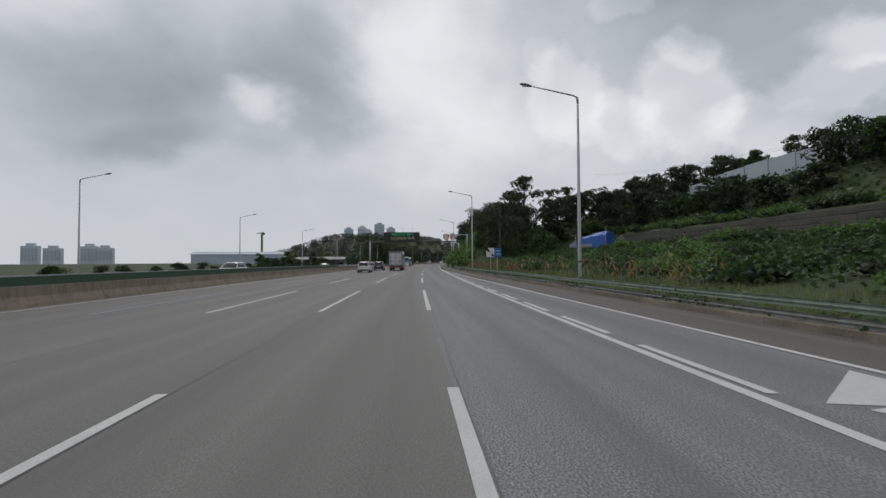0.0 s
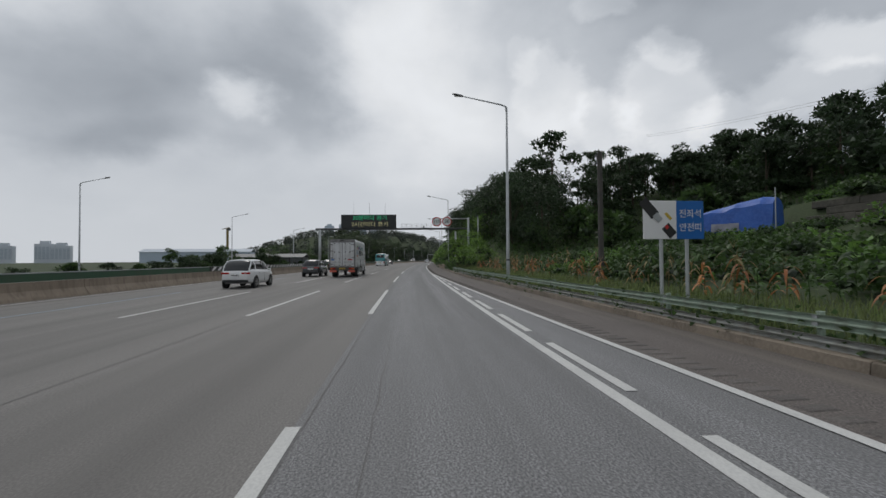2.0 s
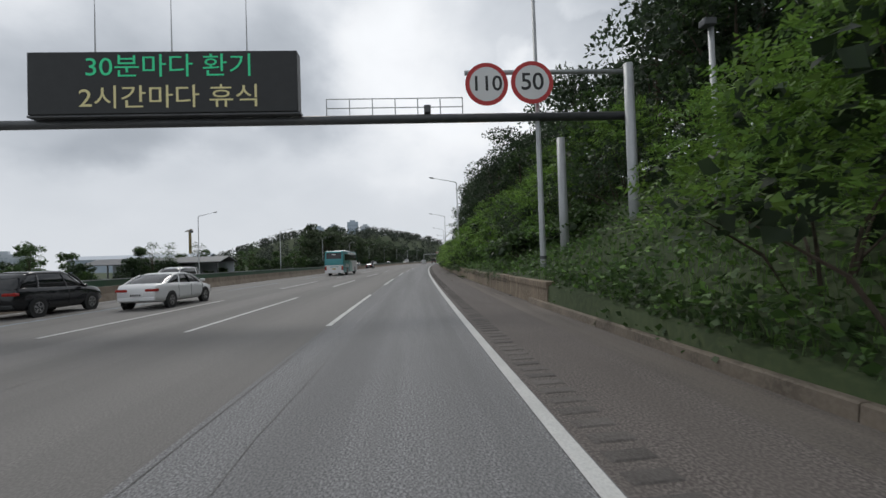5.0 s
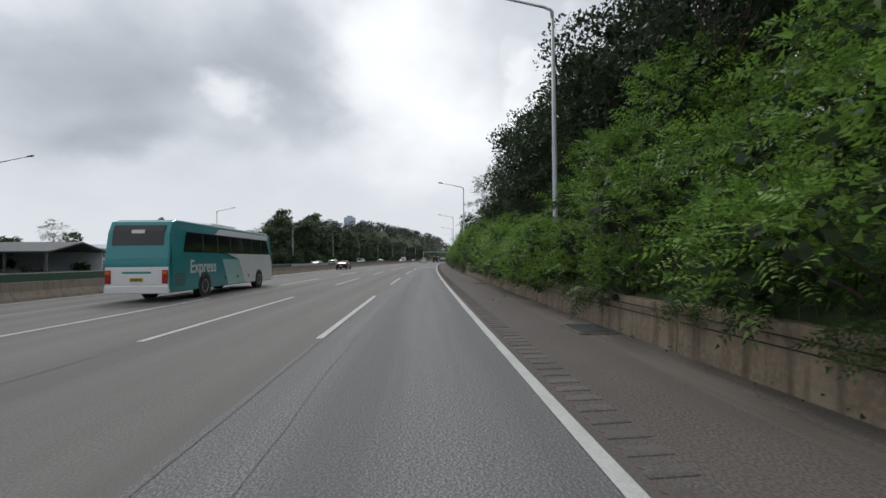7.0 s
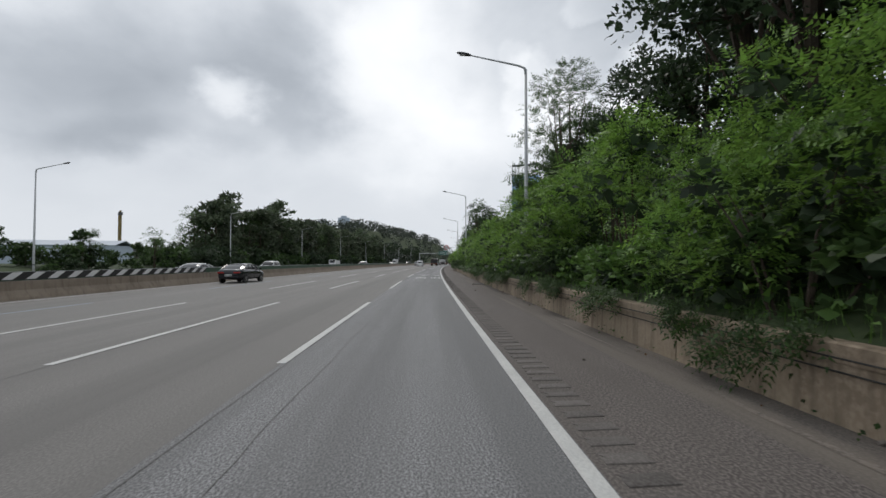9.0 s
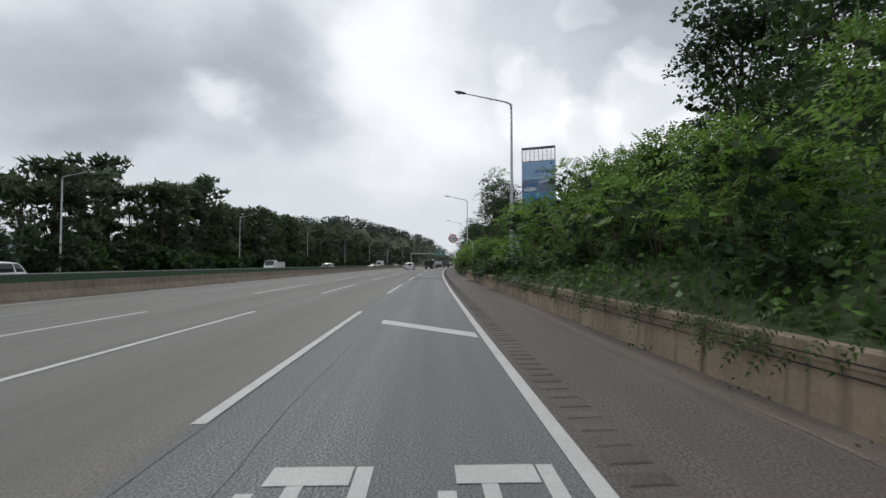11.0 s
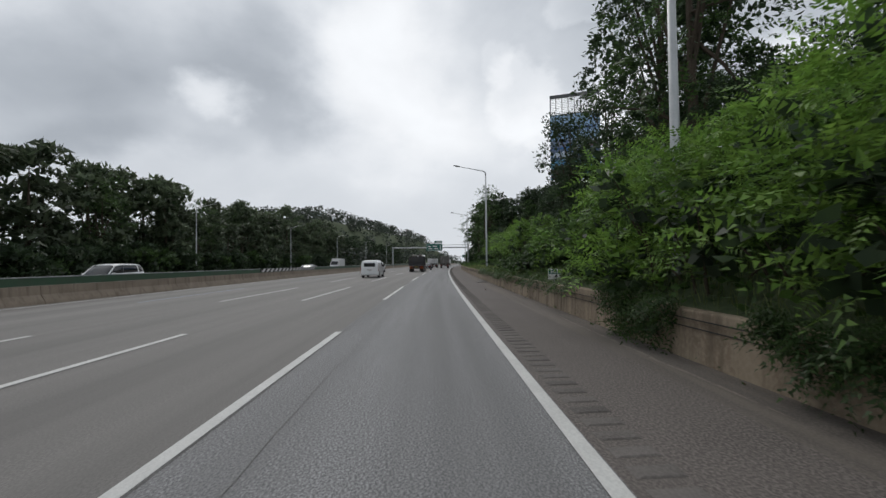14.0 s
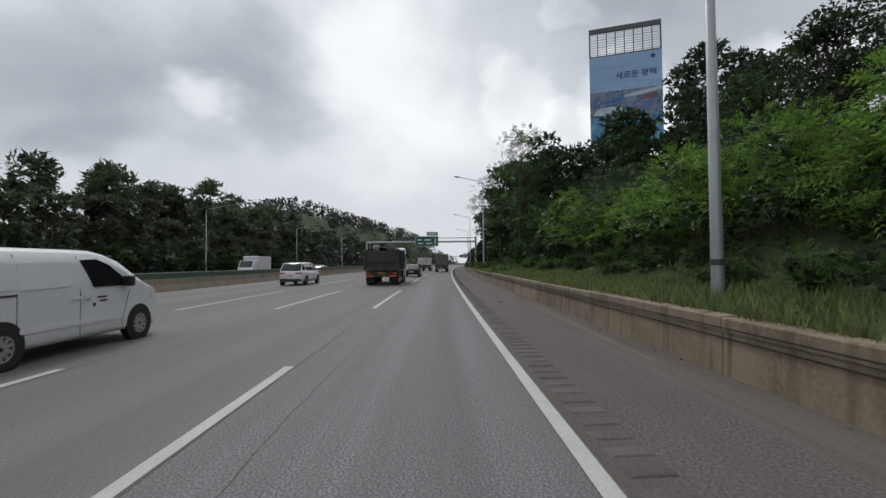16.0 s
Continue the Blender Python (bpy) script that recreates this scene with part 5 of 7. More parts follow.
def coach(m):
    t = thing("express_coach", "teal and white express coach with dark windows", "bus", m)
    w, L = 1.245, 12.0
    ins = lambda y, z: 0.0 if z < 1.9 else 0.10 * ((z - 1.9) / 1.4) ** 1.5
    out = [(0.10, 0.38), (0.0, 0.6), (0.0, 1.7), (0.12, 2.7), (0.35, 3.18), (0.7, 3.3), (11.2, 3.3), (11.7, 3.1), (11.95, 1.5), (12.0, 0.6), (11.9, 0.38)]
    body = part("body", extrude(out, -w, w, 0.05, ins), "teal", t, "teal coach body with white forward panels", smooth=False)
    part("roof_panel", bx(-1.02, 1.02, 3.6, 11.2, 3.296, 3.312, bevel=0.004), "white", body)
    for sd in (-1, 1):
        part("white_flank", sheet([(7.46, 0.42), (6.66, 1.7), (5.2, 1.98), (11.5, 1.98), (11.86, 1.5), (11.9, 0.5), (11.85, 0.42)], ins, w, sd), "white", body)
        part("white_cornice", sheet([(4.5, 3.15), (4.0, 2.87), (11.1, 2.87), (11.3, 3.15)], ins, w, sd), "white", body)
        part("teal_panel", sheet([(0.2, 0.42), (0.2, 1.2), (0.12, 1.7), (4.6, 1.7), (5.3, 0.42)], ins, w, sd), "teal", body, "teal swoosh on the flank")
        part("pale_panel", sheet([(4.66, 1.7), (6.6, 1.7), (7.4, 0.42), (5.36, 0.42)], ins, w, sd), "teal_light", body)
        part("upper_panel", sheet([(0.16, 1.71), (0.2, 2.75), (0.45, 3.12), (4.4, 3.16), (3.9, 2.86), (1.3, 2.86), (0.95, 1.98), (4.5, 1.98), (4.6, 1.71)], ins, w, sd), "teal", body)
        win = part("window_band", sheet([(1.05, 2.0), (1.35, 2.84), (11.0, 2.84), (11.45, 2.0)], ins, w, sd, 0.009), "glass", body, "dark tinted window band")
        for k in range(6):
            part("window_bar", sheet([(2.7 + k * 1.45, 2.03), (2.7 + k * 1.45, 2.82), (2.75 + k * 1.45, 2.82), (2.75 + k * 1.45, 2.03)], ins, w, sd, 0.014), "black", win)
        text("flank_word", "Express", 0.78, "white", body, pose(sd * (w + 0.014), 2.75, 1.36, 90, 0, 90 if sd > 0 else -90), depth=0.003, bold=0.012)
        for y in (2.85, 9.6):
            # black disc on the flank in place of the arch's shaded recess
            part("wheel_arch", lathe([(-0.01, 0.58), (0.012, 0.58), (0.013, 0.5)], 20), "black", body, m=pose(sd * (w + 0.004), y, 0.52, 0, 0, 0 if sd > 0 else 180))
            wheel(t, sd * 1.10, y, 0.5, 0.34, sd)
        for k in range(9):
            part("grille_slat", sheet([(0.35, 0.62 + k * 0.06), (0.35, 0.65 + k * 0.06), (1.15, 0.65 + k * 0.06), (1.15, 0.62 + k * 0.06)], ins, w, sd, 0.012), "steel_dark", body)
        for y in (4.9, 6.4, 7.9):
            part("vent", sheet([(y, 0.72), (y, 0.86), (y + 0.16, 0.86), (y + 0.16, 0.72)], ins, w, sd, 0.01), "black", body)
        l = part("tail_lamp", bx(sd * 1.08 - 0.11, sd * 1.08 + 0.11, -0.05, 0.02, 0.75, 1.28, bevel=0.015), "red_lamp", t, "tall red tail lamp")
        part("indicator", bx(sd * 1.08 - 0.09, sd * 1.08 + 0.09, -0.056, -0.049, 1.12, 1.24), "orange_lamp", l)
    part("rear_upper", extrude([(-0.012, 1.72), (0.108, 2.71), (0.34, 3.19), (0.4, 3.17), (0.14, 2.69), (0.02, 1.70)], -1.17, 1.17), "teal", body)
    part("rear_window", extrude([(0.035, 2.25), (0.105, 2.82), (0.22, 3.05), (0.26, 3.03), (0.14, 2.8), (0.07, 2.24)], -0.98, 0.98), "glass", body, "dark rear window with a lit route number")
    part("route_bar", extrude([(0.07, 2.72), (0.085, 2.86), (0.09, 2.86), (0.08, 2.72)], -0.25, 0.25), "sign_white", body)
    part("rear_band", bx(-1.2, 1.2, -0.02, 0.02, 1.42, 1.70, bevel=0.01), "teal", body)
    part("rear_panel", bx(-1.2, 1.2, -0.012, 0.03, 0.60, 1.40, bevel=0.008), "white", body)
    part("engine_lid", bx(-0.85, 0.85, -0.025, 0.01, 0.72, 1.36, bevel=0.015), "white", body)
    part("lid_script", bx(-0.55, 0.55, -0.032, -0.0255, 1.14, 1.22), "teal", body)
    part("bumper", bx(-1.22, 1.22, -0.06, 0.1, 0.36, 0.66, bevel=0.03), "white", t)
    plate_with_bars(t, 0.0, -0.035, 0.9, "plate_yellow")
    part("roof_unit", extrude([(4.2, 3.28), (4.5, 3.46), (7.2, 3.46), (7.6, 3.28)], -0.8, 0.8, 0.03), "white", t)
    return t


def along_line(pts, y):
    """Height on a broken line [(y, z)] at y."""
    if y <= pts[0][0]:
        return pts[0][1]
    for (a, za), (b, zb) in zip(pts, pts[1:]):
        if y <= b:
            f = (y - a) / max(b - a, 1e-6)
            return za + (zb - za) * f
    return pts[-1][1]


def shell(stations):
    """A closed skin over cross-sections (y, [(x, z), ...]) given for the right half, bottom to top."""
    bm = bmesh.new()
    rings = [[bm.verts.new((x, y, z)) for x, z in half] + [bm.verts.new((-x, y, z)) for x, z in half[::-1]] for y, half in stations]
    for a, b in zip(rings, rings[1:]):
        n = len(a)
        for i in range(n):
            bm.faces.new((a[i], a[(i + 1) % n], b[(i + 1) % n], b[i]))
    bm.faces.new(rings[0][::-1]), bm.faces.new(rings[-1])
    bmesh.ops.recalc_face_normals(bm, faces=bm.faces)
    return bm


def spread(y0, y1, n):
    return [y0 + (y1 - y0) * (0.5 - 0.5 * math.cos(math.pi * i / n)) for i in range(n + 1)]


def car(m, label, paint, style="sedan", name="car"):
    """sedan, suv or minivan with glass, lamps, mirrors and wheels."""
    t = thing(name, label, "car" if style != "minivan" else "van", m)
    L, wid, belt, top, r, axles = {
        "sedan": (4.9, 1.86, [(0, 0.86), (0.12, 0.98), (0.4, 1.03), (1.2, 1.04), (3.5, 0.97), (4.35, 0.84), (4.75, 0.70), (4.9, 0.56)],
                  [(0.5, 1.02), (0.95, 1.22), (1.4, 1.38), (1.9, 1.455), (2.5, 1.46), (2.95, 1.39), (3.35, 1.22), (3.8, 0.96)], 0.33, (0.9, 3.9)),
        "suv": (4.5, 1.85, [(0, 0.95), (0.1, 1.08), (0.4, 1.12), (3.2, 1.06), (4.05, 0.96), (4.4, 0.78), (4.5, 0.6)],
                [(0.06, 1.10), (0.22, 1.40), (0.5, 1.62), (0.9, 1.69), (2.2, 1.70), (2.6, 1.62), (3.0, 1.38), (3.4, 1.06)], 0.35, (0.85, 3.6)),
        "minivan": (5.1, 1.98, [(0, 1.0), (0.1, 1.12), (0.4, 1.15), (3.8, 1.06), (4.6, 0.92), (4.98, 0.74), (5.1, 0.56)],
                    [(0.08, 1.14), (0.24, 1.45), (0.5, 1.68), (0.9, 1.75), (2.8, 1.76), (3.3, 1.64), (3.75, 1.36), (4.15, 1.04)], 0.36, (0.95, 4.05))}[style]
    w = wid / 2
    half = lambda y: w * (1 - 0.20 * abs((y - L / 2) / (L / 2)) ** 7)
    low = lambda y: 0.25 + 0.14 * abs((y - L / 2) / (L / 2)) ** 8
    st = []
    for y in spread(0, L, 26):
        z, q, lo = along_line(belt, y), half(y), low(y)
        st.append((y, [(0.80 * q, lo), (0.96 * q, lo + 0.09), (q, lo + 0.32 * (z - lo)), (0.985 * q, lo + 0.72 * (z - lo)), (0.955 * q, z - 0.035), (0.90 * q, z), (0.45 * q, z + 0.015)]))
    part("body", shell(st), paint, t, smooth=True)
    st, rf = [], []
    zmax = max(z for _, z in top)
    for y in spread(top[0][0], top[-1][0], 22):
        z0, z1, q = along_line(belt, y) - 0.04, max(along_line(top, y), along_line(belt, y) - 0.02), half(y)
        h = z1 - z0
        st.append((y, [(0.905 * q, z0), (0.85 * q, z0 + 0.45 * h), (0.77 * q, z0 + 0.82 * h), (0.68 * q, z0 + 0.96 * h), (0.35 * q, z1)]))
        if z1 > zmax - 0.10:
            rf.append((y, [(0.765 * q, z0 + 0.835 * h), (0.775 * q, z0 + 0.86 * h), (0.69 * q, z0 + 0.975 * h), (0.35 * q, z1 + 0.012)]))
    g = part("glasshouse", shell(st), "glass", t, "dark tinted glass", smooth=True)
    part("roof", shell(rf), paint, t, smooth=True)
    zr = zmax - 0.10
    for sd in (-1, 1):
        ya, yb = top[0][0], top[-1][0]
        for ye, yr in ((ya + 0.08, rf[0][0]), (yb - 0.08, rf[-1][0]), (ya + 0.62 * (rf[0][0] - ya) + 0.5, rf[0][0] + 0.35)):
            q0, q1 = half(ye), half(yr)
            part("pillar", tube(bmesh.new(), [(sd * 0.90 * q0, ye, along_line(belt, ye) - 0.02), (sd * 0.85 * (q0 + q1) / 2, (ye + yr) / 2, (along_line(belt, ye) + zr) / 2 + 0.01), (sd * 0.745 * q1, yr, zr + 0.01)], [0.045, 0.04, 0.035], 6), paint, g)
        part("middle_pillar", tube(bmesh.new(), [(sd * 0.905 * w, L * 0.52, 1.0), (sd * 0.86 * w, L * 0.50, 1.22), (sd * 0.75 * w, L * 0.48, zr + 0.02)], [0.045, 0.04, 0.035], 6), "black", g)
        ins = lambda y, z: w - half(y) * (1.0 if z < 0.7 else 0.985)
        for y in (L * 0.30, L * 0.52, L * 0.74):
            part("door_seam", sheet([(y, 0.42), (y, 0.92), (y + 0.012, 0.92), (y + 0.012, 0.42)], ins, w, sd, 0.004, 0.03), "black", t)
        for y in (L * 0.36, L * 0.58):
            part("door_handle", sheet([(y, 0.84), (y, 0.87), (y + 0.2, 0.87), (y + 0.2, 0.84)], ins, w, sd, 0.02, 0.05), paint, t)
        part("mirror", bx(sd * (w + 0.08) - 0.1, sd * (w + 0.08) + 0.1, yb - 0.42, yb - 0.28, 1.0, 1.13, bevel=0.04), paint, t)
        for y in axles:
            # no arch is cut: a black disc paints the shade round the wheel
            part("wheel_arch", lathe([(-0.05, r + 0.06), (0.006, r + 0.06), (0.007, r)], 24), "black", t, m=pose(sd * (half(y) + 0.001), y, r, 0, 0, 0 if sd > 0 else 180))
            wheel(t, sd * (half(y) - 0.10), y, r, 0.23, sd, 5)
        zl = along_line(belt, 0.05) - 0.06
        part("tail_lamp", bx(sd * (w * 0.62) - 0.24, sd * (w * 0.62) + 0.24, -0.012, 0.16, zl - 0.12, zl, bevel=0.03), "red_lamp", t)
        part("head_lamp", bx(sd * (w * 0.62) - 0.2, sd * (w * 0.62) + 0.2, L - 0.32, L - 0.1, 0.64, 0.76, bevel=0.03), "sign_white", t)
    part("rear_bumper", bx(-w * 0.78, w * 0.78, -0.035, 0.12, 0.36, 0.52, bevel=0.04), "black" if style != "sedan" else paint, t)
    plate_with_bars(t, 0, -0.045 if style == "sedan" else -0.02, 0.60 if style == "sedan" else 0.78, "sign_white")
    return t


def cargo_van(m):
    t = thing("cargo_van", "white panel van with dark front windows and silver wheels", "van", m)
    L, w = 5.15, 0.96
    out = [(0.06, 0.30), (0.0, 0.5), (0.0, 1.45), (0.06, 1.78), (0.2, 1.90), (0.6, 1.935), (3.0, 1.93), (3.35, 1.88), (3.62, 1.78), (4.28, 1.28), (4.55, 1.16), (4.92, 1.0), (5.08, 0.82), (5.15, 0.55), (5.12, 0.34), (5.0, 0.26)]
    ins = lambda y, z: 0.17 * max(0.0, (z - 1.12) / 0.8) ** 1.4 + (0.05 if z < 0.34 else 0) + 0.22 * max(0.0, (y - 4.45) / 0.7) ** 2
    # body shell as a fine loft, so that the flank curves
    bm = bmesh.new()

    def topz(y):
        for (a, za), (b, zb) in zip(out[2:], out[3:]):
            if a <= y <= b:
                return za + (zb - za) * (y - a) / max(b - a, 1e-6)
        return out[-3][1]
    ys = [0.0, 0.04, 0.12, 0.25, 0.5, 0.9, 1.4, 2.0, 2.6, 3.0, 3.2, 3.4, 3.62, 3.8, 4.0, 4.2, 4.35, 4.55, 4.75, 4.92, 5.02, 5.1, 5.15]
    rings = []
    for y in ys:
        zt = topz(min(max(y, 0.001), 5.1)) if y < 5.1 else (0.82 if y < 5.12 else 0.55)
        zb = 0.27 if 0.1 < y < 5.0 else 0.34
        hs = [zb, zb + 0.08, 0.55, 0.85, 1.08]
        zs = [min(h, zt - 0.02 * (5 - i)) for i, h in enumerate(hs)] + [1.08 + (zt - 1.08) * f if zt > 1.1 else zt - 0.015 * (1 - f) for f in (0.35, 0.65, 0.88, 0.97)]
        pr = []
        for i, z in enumerate(zs):
            x = w - ins(y, z) - (0.05 if y < 0.03 else 0.0)
            if i == len(zs) - 1:
                x -= 0.12
            pr.append((x, z))
        pr.append((0.35, zt))
        rings.append([bm.verts.new((x, y, z)) for x, z in pr] + [bm.verts.new((-x, y, z)) for x, z in pr[::-1]])
    for a, b in zip(rings, rings[1:]):
        n = len(a)
        for i in range(n):
            bm.faces.new((a[i], a[(i + 1) % n], b[(i + 1) % n], b[i]))
    bm.faces.new(rings[0][::-1]), bm.faces.new(rings[-1])
    bmesh.ops.recalc_face_normals(bm, faces=bm.faces)
    body = part("body", bm, "van_white", t, "glossy white van body", smooth=True)
    for sd in (-1, 1):
        part("door_window", sheet([(2.62, 1.72), (3.05, 1.74), (3.36, 1.62), (3.72, 1.36), (3.88, 1.20), (2.86, 1.20)], ins, w, sd, 0.012, 0.02), "glass", t, "dark tinted door window")
        for y0, y1 in ((0.35, 1.15), (1.3, 2.35)):
            part("pressed_panel", sheet([(y0, 1.22), (y0 + 0.03, 1.66), (y1 - 0.03, 1.68), (y1, 1.24)], ins, w, sd, 0.010, 0.02), "van_white", t)
        part("door_rail", sheet([(0.15, 1.135), (0.15, 1.16), (1.25, 1.16), (1.25, 1.135)], ins, w, sd, 0.012, 0.02), "black", t)
        for y in (1.25, 2.52):
            part("door_seam", sheet([(y, 0.34), (y, 1.1), (y + 0.04, 1.8), (y + 0.052, 1.8), (y + 0.012, 1.1), (y + 0.012, 0.34)], ins, w, sd, 0.004, 0.01), "black", t)
        part("door_seam", sheet([(3.62, 0.4), (3.86, 1.1), (3.872, 1.1), (3.632, 0.4)], ins, w, sd, 0.004, 0.01), "black", t)
        part("waist_moulding", sheet([(1.3, 0.52), (1.3, 0.60), (3.6, 0.60), (3.6, 0.52)], ins, w, sd, 0.018, 0.03), "van_white", t)
        for y in (2.32, 2.6):
            part("door_handle", sheet([(y, 1.0), (y, 1.045), (y + 0.19, 1.045), (y + 0.19, 1.0)], ins, w, sd, 0.03, 0.04), "van_white", t)
        part("wording_bar", sheet([(2.95, 0.99), (2.95, 1.02), (3.2, 1.02), (3.2, 0.99)], ins, w, sd, 0.008), "sign_black", t)
        part("wording_bar", sheet([(3.0, 0.92), (3.0, 0.945), (3.2, 0.945), (3.2, 0.92)], ins, w, sd, 0.008), "sign_black", t)
        part("badge", sheet([(2.84, 0.83), (2.84, 0.90), (2.90, 0.90), (2.90, 0.83)], ins, w, sd, 0.008), "sign_navy", t)
        for k in range(5):
            part("wording_bar", sheet([(0.42 + k * 0.12, 1.5), (0.42 + k * 0.12, 1.57), (0.50 + k * 0.12, 1.57), (0.50 + k * 0.12, 1.5)], ins, w, sd, 0.016), "car_grey", t)
        part("mirror", bx(sd * (w + 0.10) - 0.10, sd * (w + 0.10) + 0.10, 3.62, 3.78, 1.18, 1.40, bevel=0.04), "black", t, "black door mirror")
        for y in (1.0, 4.2):
            # shade of the wheel well, put on as a black disc
            part("wheel_arch", lathe([(-0.06, 0.41), (0.0, 0.41), (0.006, 0.34)], 28), "black", t, m=pose(sd * (w - ins(y, 0.5) + 0.004), y, 0.36, 0, 0, 0 if sd > 0 else 180))
            wheel(t, sd * (w - 0.10 - ins(y, 0.5)), y, 0.345, 0.24, sd, 10)
        part("head_lamp", sheet([(4.62, 0.86), (4.60, 1.02), (4.86, 0.98), (5.0, 0.84), (4.95, 0.78)], ins, w, sd, 0.01, 0.03), "sign_white", t)
        part("tail_lamp", sheet([(0.0, 0.72), (0.0, 1.3), (0.12, 1.3), (0.16, 0.72)], ins, w, sd, 0.01, 0.03), "red_lamp", t)
    part("windscreen", extrude([(3.60, 1.80), (4.26, 1.30), (4.29, 1.31), (3.63, 1.815)], -0.74, 0.74), "glass", t)
    part("rear_window", bx(-0.62, 0.62, -0.012, 0.02, 1.2, 1.62, bevel=0.01), "glass", t)
    part("front_bumper", bx(-0.72, 0.72, 5.06, 5.17, 0.32, 0.58, bevel=0.03), "van_white", t)
    plate_with_bars(t, 0, -0.02, 0.85, "sign_white")
    return t


def cargo_truck(m, label, cover, L=6.2, w=1.05, h=2.9):
    t = thing("cargo_truck", label, "truck", m)
    b = part("cargo_body", extrude([(0, 0.95), (0, h - 0.08), (0.08, h), (L - 1.9, h), (L - 1.8, h - 0.08), (L - 1.8, 0.95)], -w, w, 0.02), cover, t)
    for k in range(4):
        part("rear_bar", bx(-0.75 + k * 0.5 - 0.02, -0.75 + k * 0.5 + 0.02, -0.03, 0.0, 1.0, h - 0.1), "alu", b)
    part("rear_gate", bx(-w, w, -0.05, 0.01, 0.86, 1.3, bevel=0.01), "grime", t)
    c = part("cab", extrude([(L - 1.65, 0.5), (L - 1.65, 2.0), (L - 1.4, 2.15), (L - 0.75, 2.12), (L - 0.2, 1.3), (L, 1.0), (L, 0.5)], -w + 0.08, w - 0.08, 0.04), "white", t)
    part("windscreen", extrude([(L - 0.72, 2.08), (L - 0.2, 1.32), (L - 0.17, 1.34), (L - 0.69, 2.1)], -w + 0.2, w - 0.2), "glass", c)
    part("frame", bx(-0.5, 0.5, 0.05, L - 0.4, 0.55, 0.86), "grime", t)
    for sd in (-1, 1):
        part("tail_lamp", bx(sd * (w - 0.25) - 0.2, sd * (w - 0.25) + 0.2, -0.06, 0.0, 0.68, 0.82, bevel=0.01), "red_lamp", t)
        part("mud_flap", bx(sd * (w - 0.3) - 0.25, sd * (w - 0.3) + 0.25, 0.6, 0.62, 0.2, 0.8), "rubber", t)
        wheel(t, sd * (w - 0.25), 1.3, 0.4, 0.44, sd)
        wheel(t, sd * (w - 0.17), L - 0.95, 0.4, 0.26, sd)
    plate_with_bars(t, 0, -0.06, 0.76, "sign_white")
    return t


box_truck(at(-5.26, 89.9))
dump_truck(at(-2.0, 377.0))
coach(at(-9.0, 168.8))
cargo_van(at(-5.25, 349.6))
car(at(-12.4, 226.5), "black saloon car with chrome window trim", "car_black", "sedan", "saloon_car")
car(at(-8.9, 73.5), "small white hatchback with dark windows", "white", "suv", "hatchback_car")
car(at(-8.7, 92.0), "dark grey sport utility car beside the box truck", "car_grey", "suv", "suv_car")
car(at(-8.9, 127.0), "white saloon car ahead of the box truck", "white", "sedan", "saloon_car")
car(at(-12.6, 125.0), "dark sport utility car by the median", "car_black", "suv", "suv_car")
car(at(-9.0, 378.0), "white minivan with dark rear windows", "white", "minivan", "minivan")
car(at(-1.3, 397.0), "black saloon car ahead of the dump truck", "car_black", "sedan", "saloon_car")
cargo_truck(at(1.75, 424.0), "grey tarpaulin-covered cargo truck in the kerb lane", "canvas", 7.0, 1.15, 3.2)
cargo_truck(at(-1.7, 436.0), "small white box truck in the middle lane", "box_rear", 5.8, 0.95, 2.7)
cargo_truck(at(-5.4, 470.0), "white box truck far ahead in traffic", "box_side", 6.5, 1.1, 3.0)
cargo_truck(at(-1.7, 520.0), "white box truck far ahead in traffic", "box_side", 6.5, 1.1, 3.0)
for u, s, lb, pt, st, nm in ((-18.0, 150, "white minibus on the opposite carriageway", "white", "minivan", "minivan"), (-21.5, 262, "white sport utility car on the opposite carriageway", "white", "suv", "suv_car"),
                             (-18.0, 235, "white saloon car on the opposite carriageway", "white", "sedan", "saloon_car"), (-21.5, 336, "white minivan on the opposite carriageway", "white", "minivan", "minivan"),
                             (-18.0, 372, "silver saloon car on the opposite carriageway", "van_white", "sedan", "saloon_car"), (-25.0, 120, "grey saloon car on the opposite carriageway", "car_grey", "sedan", "saloon_car"),
                             (-21.5, 60, "white sport utility car on the opposite carriageway", "white", "suv", "suv_car"), (-18.0, 420, "white saloon car on the opposite carriageway", "white", "sedan", "saloon_car")):
    car(at(u, s, 0, 180), lb, pt, st, nm)
cargo_truck(at(-21.5, 404, 0, 180), "small white box truck on the opposite carriageway", "box_side", 5.8, 0.95, 2.7)
cargo_truck(at(-25.0, 315, 0, 180), "small white pickup truck on the opposite carriageway", "box_side", 5.2, 0.9, 1.9)

# ================= plants =================
def mesh_from(name, verts, faces, mats, inner=0):
    """A mesh from points and faces; the last `inner` faces take the second material."""
    me = bpy.data.meshes.new(name)
    me.from_pydata(verts.tolist() if isinstance(verts, np.ndarray) else verts, [], faces.tolist() if isinstance(faces, np.ndarray) else faces)
    for m in mats:
        me.materials.append(M[m])
    if inner:
        ids = np.zeros(len(me.polygons), dtype=np.int32)
        ids[-inner:] = 1
        me.polygons.foreach_set("material_index", ids)
    me.shade_smooth()
    return me


